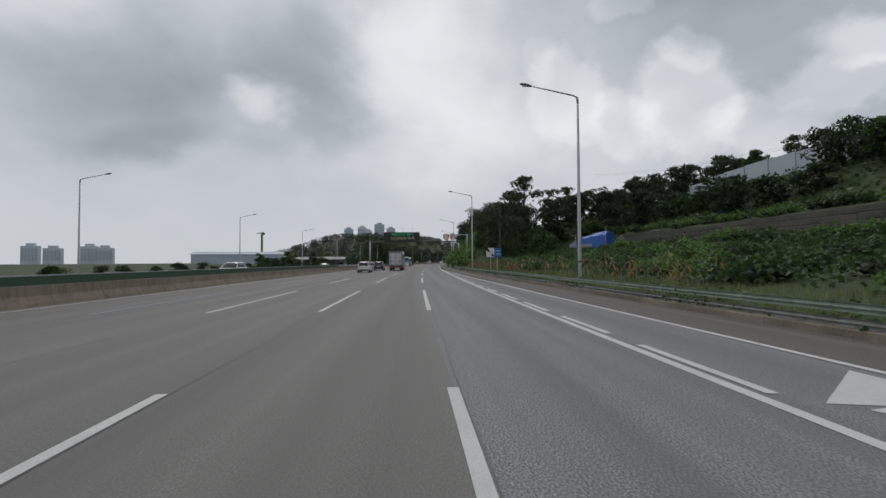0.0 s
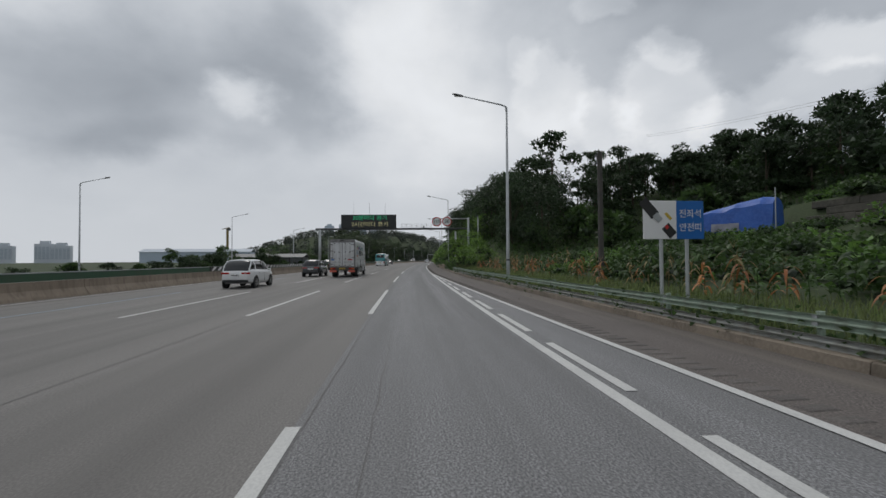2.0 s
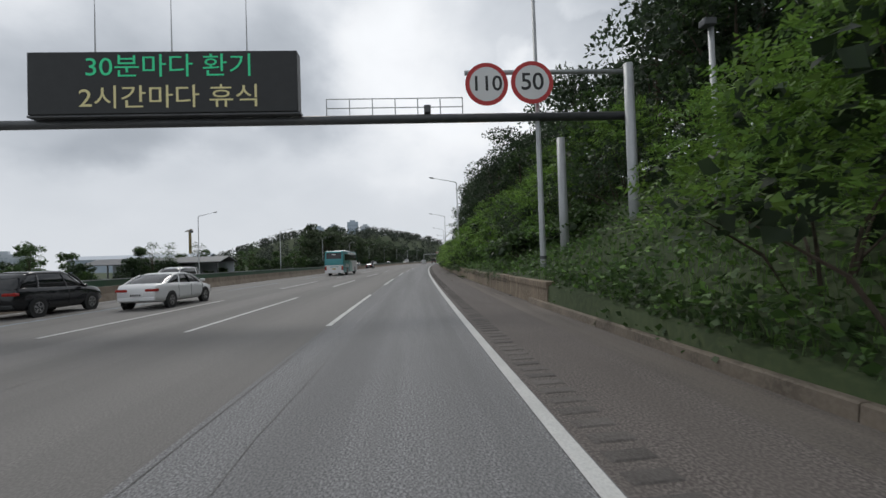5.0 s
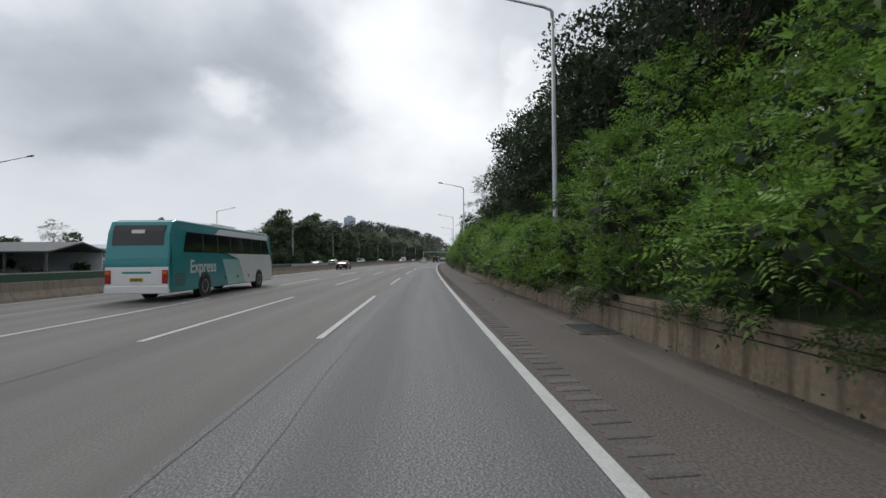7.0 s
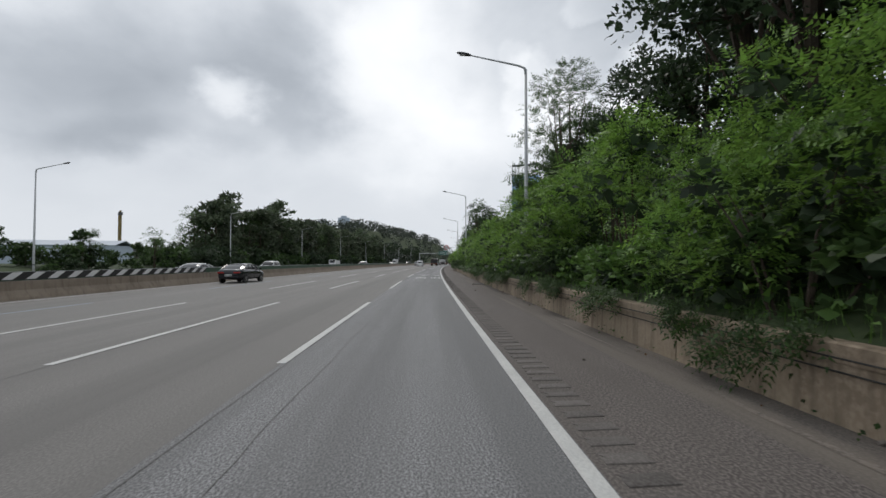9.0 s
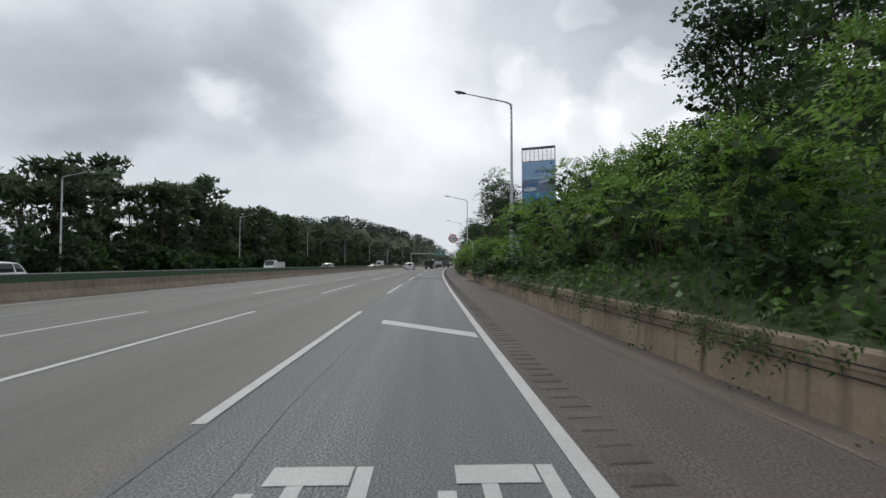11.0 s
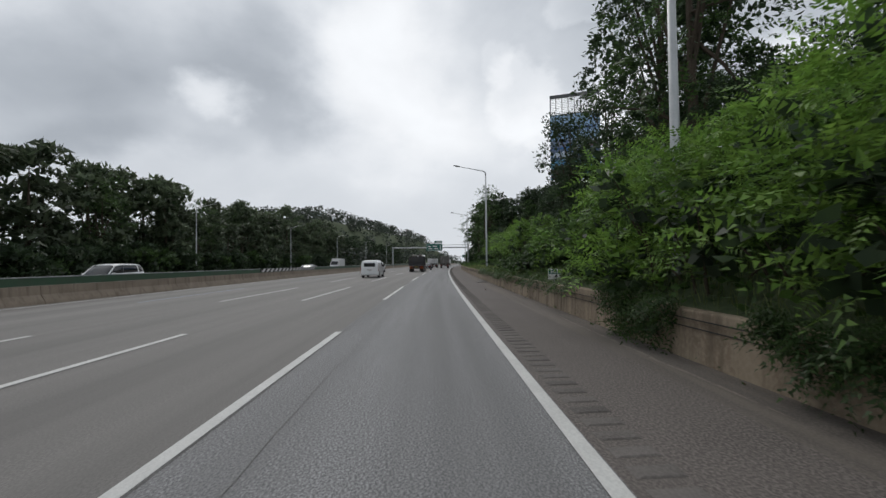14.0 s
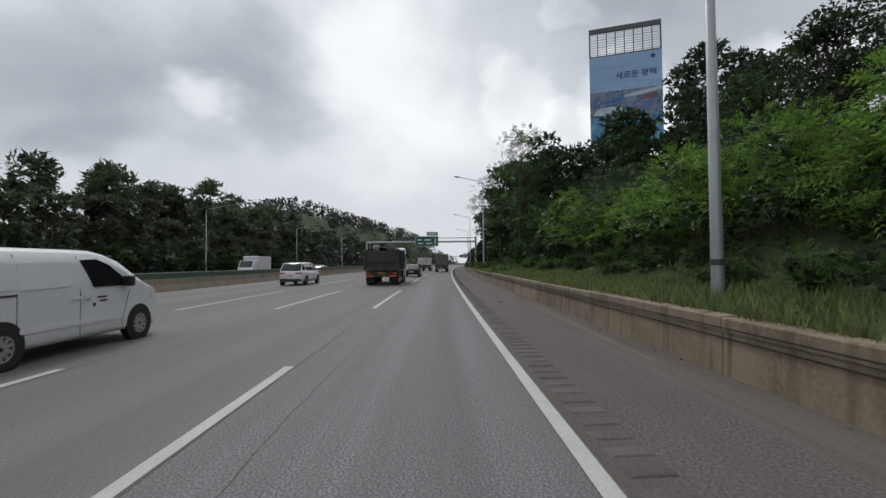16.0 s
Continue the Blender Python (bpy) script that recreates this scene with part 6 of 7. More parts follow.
def leaves(rng, pos, size, out=None, droop=0.25, narrow=0.55, level=1.0, tri=False):
    """Folded four-cornered leaves at pos (n x 3); out: the way each leans."""
    n = len(pos)
    d = rng.normal(size=(n, 3))
    if out is not None:
        d = d * 0.6 + out
    d[:, 2] = d[:, 2] * level - droop * rng.random(n)
    d /= np.linalg.norm(d, axis=1, keepdims=True) + 1e-9
    b = np.cross(d, rng.normal(size=(n, 3)) + np.array([0, 0, 1.2]))
    b /= np.linalg.norm(b, axis=1, keepdims=True) + 1e-9
    c = np.cross(d, b)
    s = (size * (0.6 + 0.8 * rng.random(n)))[:, None]
    if tri:
        v = np.stack([pos - d * s * 0.5 + b * s * 0.4 * narrow, pos - d * s * 0.5 - b * s * 0.4 * narrow, pos + d * s * 0.6], 1).reshape(-1, 3)
        return v, np.arange(3 * n).reshape(n, 3)
    v = np.stack([pos - d * s * 0.5, pos + b * s * 0.5 * narrow + c * s * 0.10, pos + d * s * 0.5, pos - b * s * 0.5 * narrow + c * s * 0.10], 1).reshape(-1, 3)
    f = np.arange(4 * n).reshape(n, 4)
    return v, f


def sprigs(rng, pos, size, out, pairs=4):
    """Feathered leaves: leaflets in pairs along a drooping stalk."""
    n = len(pos)
    d = out + rng.normal(size=(n, 3)) * 0.45
    d[:, 2] = d[:, 2] * 0.75 + 0.10
    d /= np.linalg.norm(d, axis=1, keepdims=True) + 1e-9
    b = np.cross(d, rng.normal(size=(n, 3)) * 0.5 + np.array([0, 0, 1.0]))
    b /= np.linalg.norm(b, axis=1, keepdims=True) + 1e-9
    L = (size * (0.6 + 0.8 * rng.random(n)))[:, None]
    V, F = [], []
    k0 = 0
    for k in range(pairs + 1):
        f = 0.25 + 0.75 * k / pairs
        root = pos + d * L * f - np.array([0, 0, 1.0]) * L * 0.28 * f * f
        for sd in ((-1, 1) if k < pairs else (0,)):
            dirn = b * sd * 0.9 + d * (0.45 if sd else 1.0)
            dirn = dirn / (np.linalg.norm(dirn, axis=1, keepdims=True) + 1e-9)
            ll = L * (0.34 - 0.12 * abs(f - 0.55)) * (1.0 if pairs < 4 else 0.78)
            wv = np.cross(dirn, np.cross(b, d)) * ll * 0.24
            dz = np.array([0, 0, -1.0]) * ll * 0.22
            v = np.stack([root + dirn * ll * 0.22 + wv, root + dirn * ll * 0.12 - wv, root + dirn * ll + dz], 1).reshape(-1, 3)
            V.append(v)
            F.append(np.arange(3 * n).reshape(n, 3) + k0)
            k0 += 3 * n
    return np.concatenate(V), np.concatenate(F)


def blobs(rng, n, r, h, z0, spread=1.0):
    """Centres and radii of the leafy masses of a crown of radius r from z0 to z0 + h."""
    c = []
    for i in range(n):
        f = rng.random() ** 0.8
        z = z0 + h * f
        rad = r * (0.55 + 0.6 * math.sin(math.pi * min(0.95, 0.2 + 0.75 * f))) * spread
        a = rng.random() * math.tau
        q = rad * (0.25 + 0.6 * rng.random())
        c.append((q * math.cos(a), q * math.sin(a), z, r * (0.26 + 0.22 * rng.random())))
    c.append((0, 0, z0 + h * 0.92, r * 0.3))
    return np.array(c)


def scatter_on(rng, bl, n, flat=0.8):
    """Points on the outer skin of the leafy masses, more of them above than below."""
    w = bl[:, 3] ** 2
    i = rng.choice(len(bl), n, p=w / w.sum())
    d = rng.normal(size=(n, 3))
    d /= np.linalg.norm(d, axis=1, keepdims=True)
    d[:, 2] = np.where(d[:, 2] < -0.25, -d[:, 2], d[:, 2])
    rr = bl[i, 3] * (0.62 + 0.50 * rng.random(n) ** 0.7)
    p = bl[i, :3] + d * rr[:, None] * np.array([1, 1, flat])
    return p, d


def lump(steps):
    bm = bmesh.new()
    bmesh.ops.create_icosphere(bm, subdivisions=steps, radius=1.0)
    v, f = np.array([tuple(q.co) for q in bm.verts]), [[q.index for q in p.verts] for p in bm.faces]
    bm.free()
    return v, f


LUMP = lump(1)


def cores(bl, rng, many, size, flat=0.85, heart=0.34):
    """Leaves coloured dark as shade inside each leafy mass; heart adds a light-blocking lump."""
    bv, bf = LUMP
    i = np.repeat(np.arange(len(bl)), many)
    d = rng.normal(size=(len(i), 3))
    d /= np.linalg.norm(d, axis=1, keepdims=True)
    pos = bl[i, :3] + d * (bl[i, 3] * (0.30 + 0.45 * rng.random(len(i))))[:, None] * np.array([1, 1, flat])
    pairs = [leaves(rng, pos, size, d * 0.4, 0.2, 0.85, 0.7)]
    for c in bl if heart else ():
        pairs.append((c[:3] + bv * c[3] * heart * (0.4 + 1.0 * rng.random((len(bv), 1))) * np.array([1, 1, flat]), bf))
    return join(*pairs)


def join(*pairs):
    V, F, k = [], [], 0
    for v, f in pairs:
        V.append(np.asarray(v))
        F += [[i + k for i in q] for q in (f.tolist() if isinstance(f, np.ndarray) else f)]
        k += len(v)
    return np.concatenate(V), F


def tree_meshes(seed, h, r, leaf, n=2300, size=0.36, clear=0.10, nb=24, limbs=7, feather=False, tri=False):
    """Trunk and crown meshes of one tree kind."""
    rng = np.random.default_rng(seed)
    bl = blobs(rng, nb, r, h * (1 - clear) * 0.92, h * clear)
    bm = bmesh.new()
    lean = rng.normal(size=2) * 0.25
    top = (lean[0], lean[1], h * 0.8)
    tube(bm, [(0, 0, -0.4), (lean[0] * 0.2, lean[1] * 0.2, h * 0.3), (lean[0] * 0.6, lean[1] * 0.6, h * 0.55), top], [h * 0.017, h * 0.013, h * 0.009, h * 0.003], 7)
    for k in range(limbs):
        c = bl[(k * 3) % len(bl)]
        z = h * (clear * 0.9 + 0.45 * k / limbs)
        f = z / (h * 0.8)
        a = Vector((lean[0] * f, lean[1] * f, z))
        b = Vector(c[:3])
        tube(bm, [a, a.lerp(b, 0.5) + Vector((0, 0, 0.25)), b], [h * 0.007, h * 0.005, h * 0.0015], 5)
    p, d = scatter_on(rng, bl, n)
    if feather:
        v, f = sprigs(rng, p, size, d, 3)
    else:
        v, f = leaves(rng, p, size * (1.15 if tri else 1.0), d, 0.25, 0.75 if tri else 0.55, 1.0, tri)
    if not feather:
        # inside of the crown in leaf_dark, its shade painted by colour
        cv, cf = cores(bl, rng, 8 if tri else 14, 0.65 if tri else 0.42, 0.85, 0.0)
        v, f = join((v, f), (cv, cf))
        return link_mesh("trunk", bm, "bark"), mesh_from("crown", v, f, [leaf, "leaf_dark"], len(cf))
    return link_mesh("trunk", bm, "bark"), mesh_from("crown", v, f, [leaf])


def bush_meshes(seed, r, h, leaf, n, size, pairs=4, nb=14):
    rng = np.random.default_rng(seed)
    bl = blobs(rng, nb, r, h * 0.75, h * 0.12)
    bm = bmesh.new()
    for k in range(6):
        c = bl[k]
        tube(bm, [(c[0] * 0.15, c[1] * 0.15, -0.3), (c[0] * 0.5, c[1] * 0.5, c[2] * 0.55), tuple(c[:3])], [0.035, 0.025, 0.008], 5)
    p, d = scatter_on(rng, bl, n, 0.85)
    v, f = sprigs(rng, p, size, d, pairs)
    # small plain leaves fill the inside
    p2, d2 = scatter_on(rng, np.column_stack([bl[:, :3], bl[:, 3] * 0.88]), int(n * 0.9), 0.85)
    v2, f2 = leaves(rng, p2, size * 0.34, d2, 0.25, 0.7, 0.7, True)
    # dark-coloured inner leaves paint the shade between the bush's clumps
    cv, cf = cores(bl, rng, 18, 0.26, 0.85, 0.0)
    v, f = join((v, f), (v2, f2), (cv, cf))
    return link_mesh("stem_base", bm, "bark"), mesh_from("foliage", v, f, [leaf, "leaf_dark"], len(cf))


def mound_meshes(seed, r, h, leaf, n, size):
    """A creeper's mound: broad leaves that lie like tiles on a low heap."""
    rng = np.random.default_rng(seed)
    bl = []
    for k in range(13):
        a, q = rng.random() * math.tau, r * 0.75 * rng.random() ** 0.5
        bl.append((q * math.cos(a), q * math.sin(a), h * (0.15 + 0.45 * rng.random()) * (1.1 - 0.6 * q / r), r * (0.28 + 0.2 * rng.random())))
    bl = np.array(bl)
    p, d = scatter_on(rng, bl, n, 0.75)
    v, f = leaves(rng, p, size, d * 0.7, 0.25, 0.85, 0.45)
    # shade under the mound's leaves: dark inner leaves and a solid lump
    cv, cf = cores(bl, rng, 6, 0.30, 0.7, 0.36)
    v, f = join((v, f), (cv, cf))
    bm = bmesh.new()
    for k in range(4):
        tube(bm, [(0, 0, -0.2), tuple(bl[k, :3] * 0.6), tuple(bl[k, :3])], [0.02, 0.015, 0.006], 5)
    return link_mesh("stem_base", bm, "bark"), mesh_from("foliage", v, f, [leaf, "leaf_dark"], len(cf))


KINDS = {}
for i in range(4):
    KINDS["dark", i] = ("tree", tree_meshes(10 + i, 11.0 + i * 0.8, 3.7 + 0.3 * (i % 2), "leaf_dark", n=1800, size=0.40))
    KINDS["near_dark", i] = ("tree", tree_meshes(210 + i, 11.5 + i * 0.9, 3.6, "leaf_dark", n=3600, size=0.29, clear=0.14, nb=34, limbs=11))
    KINDS["mid", i] = ("tree", tree_meshes(30 + i, 9.5 + i, 3.3, "leaf_mid", n=1900, size=0.37, nb=28))
    KINDS["airy", i] = ("tree", tree_meshes(50 + i, 11.0 + i * 0.7, 2.9, "leaf_mid", n=900, size=0.62, clear=0.16, nb=34, feather=True))
    KINDS["bush", i] = ("bush", bush_meshes(70 + i, 1.9, 2.7 + 0.3 * i, "leaf_bright", 450, 0.45, 4, nb=11))
    KINDS["shrub", i] = ("bush", bush_meshes(90 + i, 1.25, 1.3, "leaf_light" if i % 2 == 0 else "leaf_mid", 260, 0.38, 4))
    KINDS["thicket", i] = ("bush", bush_meshes(110 + i, 3.0, 4.2, "leaf_mid" if i % 2 else "leaf_dark", 470, 0.50, 3, nb=16))
    KINDS["low_mound", i] = ("bush", mound_meshes(250 + i, 2.1, 1.25, "leaf_light" if i == 1 else "leaf_mid", 520, 0.25))
    KINDS["mound", i] = ("bush", mound_meshes(190 + i, 1.7, 1.5, "leaf_light" if i % 2 else "leaf_mid", 1000, 0.18))
    KINDS["far_dark", i] = ("tree", tree_meshes(130 + i, 11.0 + i * 0.8, 3.9, "leaf_dark", n=950, size=0.62, clear=0.03, limbs=3, tri=True))
    KINDS["hazed", i] = ("tree", tree_meshes(290 + i, 11.0 + i * 0.8, 3.4, "leaf_hazed", n=950, size=0.60, clear=0.05, limbs=4, tri=True))
    KINDS["far_mid", i] = ("tree", tree_meshes(150 + i, 9.5 + i, 3.5, "leaf_mid", n=950, size=0.60, clear=0.03, limbs=3, tri=True))
    KINDS["far_thicket", i] = ("bush", tree_meshes(170 + i, 4.2, 3.0, "leaf_mid" if i % 2 else "leaf_dark", n=560, size=0.55, clear=0.0, limbs=0, tri=True))
LABEL = {"hazed": "broadleaf tree beyond the road, greyed by haze in its colour", "low_mound": "low creeper mound on the slope", "far_dark": "dense dark green tree in the tree line", "far_mid": "mid-green tree in the tree line", "near_dark": "tall dark green broadleaf tree above the wall", "dark": "dense dark green broadleaf tree on the bank", "mid": "mid-green broadleaf tree with a rounded crown", "airy": "tall airy tree with feathery light foliage",
         "bush": "bright green feathery shrub leaning over the wall", "shrub": "low leafy green shrub on the bank", "mound": "broad-leaved creeper mound spilling over the bank", "thicket": "dense green thicket on the slope"}


def plant(kind, i, u, s, scale=1.0, turn=0.0, sink=0.15, stretch=1.0):
    what, (wood, green) = KINDS[kind, i % 4]
    t = thing(what, LABEL[kind], what, at(u, s, rise(u, s) - sink, turn), group={"tree": "trees beside the road", "bush": "shrubs beside the road"}[what])
    t.scale = (scale, scale, scale * stretch)
    for nm, me in (("trunk" if what == "tree" else "stem_base", wood), ("crown" if what == "tree" else "foliage", green)):
        o = new(nm, me)
        o.parent = t
    return t


rnd = random.Random(11)


JOINED = []


def row(kind, s0, s1, step, d0, d1, lo=0.85, hi=1.15, side=1, far=False, sink=0.15):
    """Plants along the road, d0 to d1 metres off it; far: too far to be told apart, joined into one wood."""
    s = s0
    while s < s1:
        d = d0 + (d1 - d0) * rnd.random()
        u = rim(s) + d if side > 0 else FAR_EDGE - 2.0 - d
        a, i, sc, tn = s + rnd.uniform(-0.3, 0.3) * step, rnd.randrange(4), rnd.uniform(lo, hi), rnd.uniform(0, 360)
        if far:
            JOINED.append((kind, i, at(u, a, rise(u, a) - 0.15, tn) @ Matrix.Scale(sc, 4)))
        else:
            plant(kind, i, u, a, sc, tn, sink)
        s += step


# right bank, from the start onwards
row("far_dark", -10, 96, 3.4, 46, 62, 0.40, 0.56, far=True)
row("far_dark", 94, 116, 2.6, 44, 60, 0.66, 0.86, far=True)
row("far_mid", -10, 112, 5.0, 38, 56, 0.38, 0.55, far=True)
for d_ in (5, 9, 13, 17, 20.5):
    row("low_mound", -14, 100, 3.4, d_, d_ + 4, 0.75, 1.15, far=True)
row("low_mound", 10, 100, 4.0, 28.8, 31, 0.9, 1.2, far=True)
row("far_thicket", -10, 116, 4.6, 32, 42, 0.75, 1.1, far=True)
row("far_thicket", -10, 112, 6.0, 42, 60, 0.75, 1.1, far=True)
row("far_thicket", 98, 128, 3.2, 18, 46, 0.9, 1.3, far=True)
row("far_dark", 112, 140, 4.0, 18, 30, 0.55, 0.7, far=True)
row("far_dark", 112, 152, 2.7, 30, 58, 0.48, 0.66, far=True)
row("far_mid", 256, 330, 4.0, 14, 30, 0.35, 0.48, far=True)
row("far_dark", 262, 460, 6.0, 34, 60, 0.42, 0.58, far=True)
row("far_thicket", 262, 460, 4.5, 16, 60, 0.9, 1.3, far=True)
row("dark", 113, 128, 3.6, 13, 21, 0.6, 0.75)
row("dark", 111, 132, 3.8, 9.0, 14, 0.78, 0.92)
row("bush", 104, 122, 2.8, 1.4, 5.0, 0.8, 1.15)
row("thicket", 108, 128, 4.0, 6, 14, 0.8, 1.1)
# the steep wooded bank
row("dark", 128, 214, 5.6, 10, 15, 0.8, 1.05)
row("dark", 222, 262, 5.0, 9, 15, 0.5, 0.7)
row("far_dark", 128, 214, 6.5, 15, 26, 0.9, 1.15, far=True)
row("far_dark", 222, 262, 6.5, 15, 26, 0.45, 0.65, far=True)
row("mid", 128, 262, 8.0, 7, 11, 0.55, 0.8)
row("thicket", 130, 264, 5.0, 4.5, 8, 0.65, 0.9)
row("bush", 148, 172, 3.0, 1.6, 3.6, 0.85, 1.2)
row("bush", 172, 190, 2.6, 1.2, 2.8, 0.60, 0.78)
row("bush", 190, 264, 3.0, 1.6, 3.6, 0.85, 1.2)
row("bush", 152, 190, 2.4, 0.2, 1.0, 0.7, 0.95, sink=0.45)
for u_, s_, k_ in ((6.95, 164.6, 0.7), (6.9, 166.3, 0.75), (6.9, 168.2, 0.8), (6.9, 170.5, 0.8), (6.9, 172.4, 0.85), (6.9, 174.6, 0.85), (6.9, 176.4, 0.8)):
    plant("bush", int(s_), u_, s_, k_, s_ * 13, 0.75)
row("bush", 214, 230, 2.4, 0.2, 1.0, 0.65, 0.9, sink=0.4)
row("mound", 128, 150, 2.2, 1.6, 5.0, 0.8, 1.2, far=True)
row("mound", 190, 214, 1.6, 0.6, 2.4, 0.75, 1.05, far=True)
row("shrub", 150, 266, 4.2, 0.6, 2.0, 0.6, 1.0)
row("bush", 134, 168, 2.8, 5.0, 8.5, 1.35, 1.75)
row("near_dark", 168, 214, 5.2, 6.5, 9.0, 0.85, 1.1)
row("near_dark", 174, 216, 5.0, 10, 13, 1.0, 1.2)
row("near_dark", 216, 229, 6.0, 8.5, 11, 0.66, 0.8)
plant("airy", 1, 12.1, 225.5, 1.0, 30)
plant("airy", 3, 13.6, 228.5, 1.0, 150)
row("near_dark", 230, 262, 8.0, 8.0, 11.0, 0.5, 0.7)
# the opening with the route sign
row("mound", 264, 290, 1.5, 2.6, 9.0, 0.8, 1.2, far=True)
row("mound", 264, 279, 1.6, 0.5, 1.6, 0.7, 0.95, far=True)
row("thicket", 262, 304, 5.0, 9, 16, 0.5, 0.8)
row("far_mid", 262, 306, 5.0, 20, 34, 0.36, 0.48, far=True)
for d_ in (4, 8, 12, 16):
    row("low_mound", 262, 306, 2.7, d_, d_ + 4, 0.8, 1.2, far=True)
row("far_dark", 262, 306, 4.5, 28, 44, 0.32, 0.44, far=True)
row("bush", 289, 306, 2.4, 0.6, 3.5, 0.9, 1.25)
plant("near_dark", 1, 13.9, 323.0, 1.12, 40)
plant("airy", 2, 13.0, 318.6, 1.2, 130)
plant("airy", 0, 15.5, 326.0, 1.2, 220)
for u_, s_, k_ in ((6.9, 209.0, 0.8), (6.8, 198.2, 0.8), (7.0, 200.5, 0.75), (8.6, 290.3, 0.9), (8.0, 292.5, 1.0)):
    plant("bush", int(s_), u_, s_, k_, s_ * 7)
# last stretch
row("bush", 299, 312, 1.8, 0.7, 1.3, 0.85, 1.1, sink=0.55)
row("mound", 319, 331, 1.7, 0.5, 2.2, 0.75, 1.0, far=True)
row("mound", 313, 332, 1.4, 2.0, 7.0, 1.1, 1.6, far=True)
row("mound", 312, 320, 1.3, 0.9, 2.4, 0.55, 0.8, far=True)
row("bush", 308, 322, 2.4, 2.0, 4.5, 0.75, 1.0)
row("bush", 340, 372, 2.2, 4.0, 5.6, 0.8, 1.1)
row("shrub", 336, 420, 2.6, 2.8, 4.2, 0.5, 0.8)
row("bush", 352, 376, 3.0, 4.5, 7.0, 0.9, 1.25)
row("far_thicket", 374, 440, 3.6, 3.5, 7.0, 0.4, 0.6, far=True)
row("thicket", 308, 376, 4.6, 6, 10, 0.7, 1.0)
row("far_thicket", 376, 440, 4.6, 6, 10, 0.7, 1.0, far=True)
row("dark", 310, 345, 5.0, 12, 18, 0.38, 0.5)
row("near_dark", 346, 366, 5.0, 8, 11, 0.42, 0.52)
for u_, s_, k_ in ((16.0, 347.0, 0.95), (18.5, 343.0, 0.95), (20.5, 338.0, 0.70), (22.0, 332.0, 0.6)):
    plant("near_dark", int(s_), u_, s_, k_, s_ * 31)
row("dark", 345, 376, 5.6, 11, 18, 0.4, 0.5)
row("far_dark", 374, 392, 4.4, 9, 17, 0.6, 0.75, far=True)
row("far_dark", 386, 450, 3.4, 9, 22, 0.62, 0.82, far=True)
row("far_dark", 396, 446, 4.6, 5, 9, 0.85, 1.1, far=True)
row("far_dark", 310, 450, 6.0, 18, 28, 0.45, 0.6, far=True)
row("mid", 312, 450, 7.0, 9, 13, 0.4, 0.6)
row("airy", 392, 416, 7.0, 4, 6.5, 1.0, 1.2)
row("far_thicket", 440, 620, 6.0, 3, 8, 0.8, 1.1, far=True)
row("far_dark", 440, 620, 6.5, 9, 16, 0.7, 0.95, far=True)
row("low_mound", 380, 450, 3.4, 0.8, 3.5, 0.6, 0.8, far=True)
# far side of the opposite carriageway
row("far_thicket", 60, 300, 6.0, 1, 4, 0.35, 0.55, -1, far=True)
row("far_thicket", 150, 300, 5.0, 5, 22, 0.6, 1.0, -1, far=True)
row("far_thicket", 276, 480, 3.6, 1, 4, 0.8, 1.2, -1, far=True)
row("far_mid", 150, 290, 12.0, 6, 16, 0.4, 0.58, -1)
row("airy", 175, 300, 14.0, 4, 12, 0.5, 0.7, -1)
row("hazed", 290, 500, 5.2, 4, 9, 0.85, 1.5, -1)
row("hazed", 298, 500, 7.0, 6, 13, 1.0, 1.55, -1)
row("airy", 290, 420, 19.0, 5, 9, 1.05, 1.25, -1)
row("far_dark", 500, 640, 6.0, 4, 14, 0.8, 1.1, -1, far=True)

row("far_dark", 118, 146, 2.6, 24, 40, 0.60, 0.75, far=True)
row("far_dark", 90, 118, 2.6, 36, 46, 0.55, 0.72, far=True)


def woodland():
    """The trees that stand too close or too far to be told apart, one object for each leaf colour."""
    by = {}
    for kind, i, m in JOINED:
        for k, me in enumerate(KINDS[kind, i][1]):
            n = len(me.vertices)
            co = np.empty(3 * n)
            me.vertices.foreach_get("co", co)
            a = np.array(m)
            v = co.reshape(-1, 3) @ a[:3, :3].T + a[:3, 3]
            for q, mat in enumerate(me.materials):
                fs = [list(p.vertices) for p in me.polygons if p.material_index == q]
                used = sorted({x for f in fs for x in f})
                back = dict(zip(used, range(len(used))))
                by.setdefault(mat.name, []).append((v[used], [[back[x] for x in f] for f in fs]))
    for mat, items in by.items():
        v, f = join(*items)
        me = bpy.data.meshes.new("woodland")
        me.from_pydata(v.tolist(), [], f)
        me.materials.append(bpy.data.materials[mat])
        tagged(new("woodland", me), "dense green woodland on the slopes beside the road" if mat != "bark" else "dark trunks and limbs of the woodland", "woodland", kind="stuff")


woodland()

# ground cover: leafy creepers, grass and reeds that nobody could count
rng = np.random.default_rng(5)


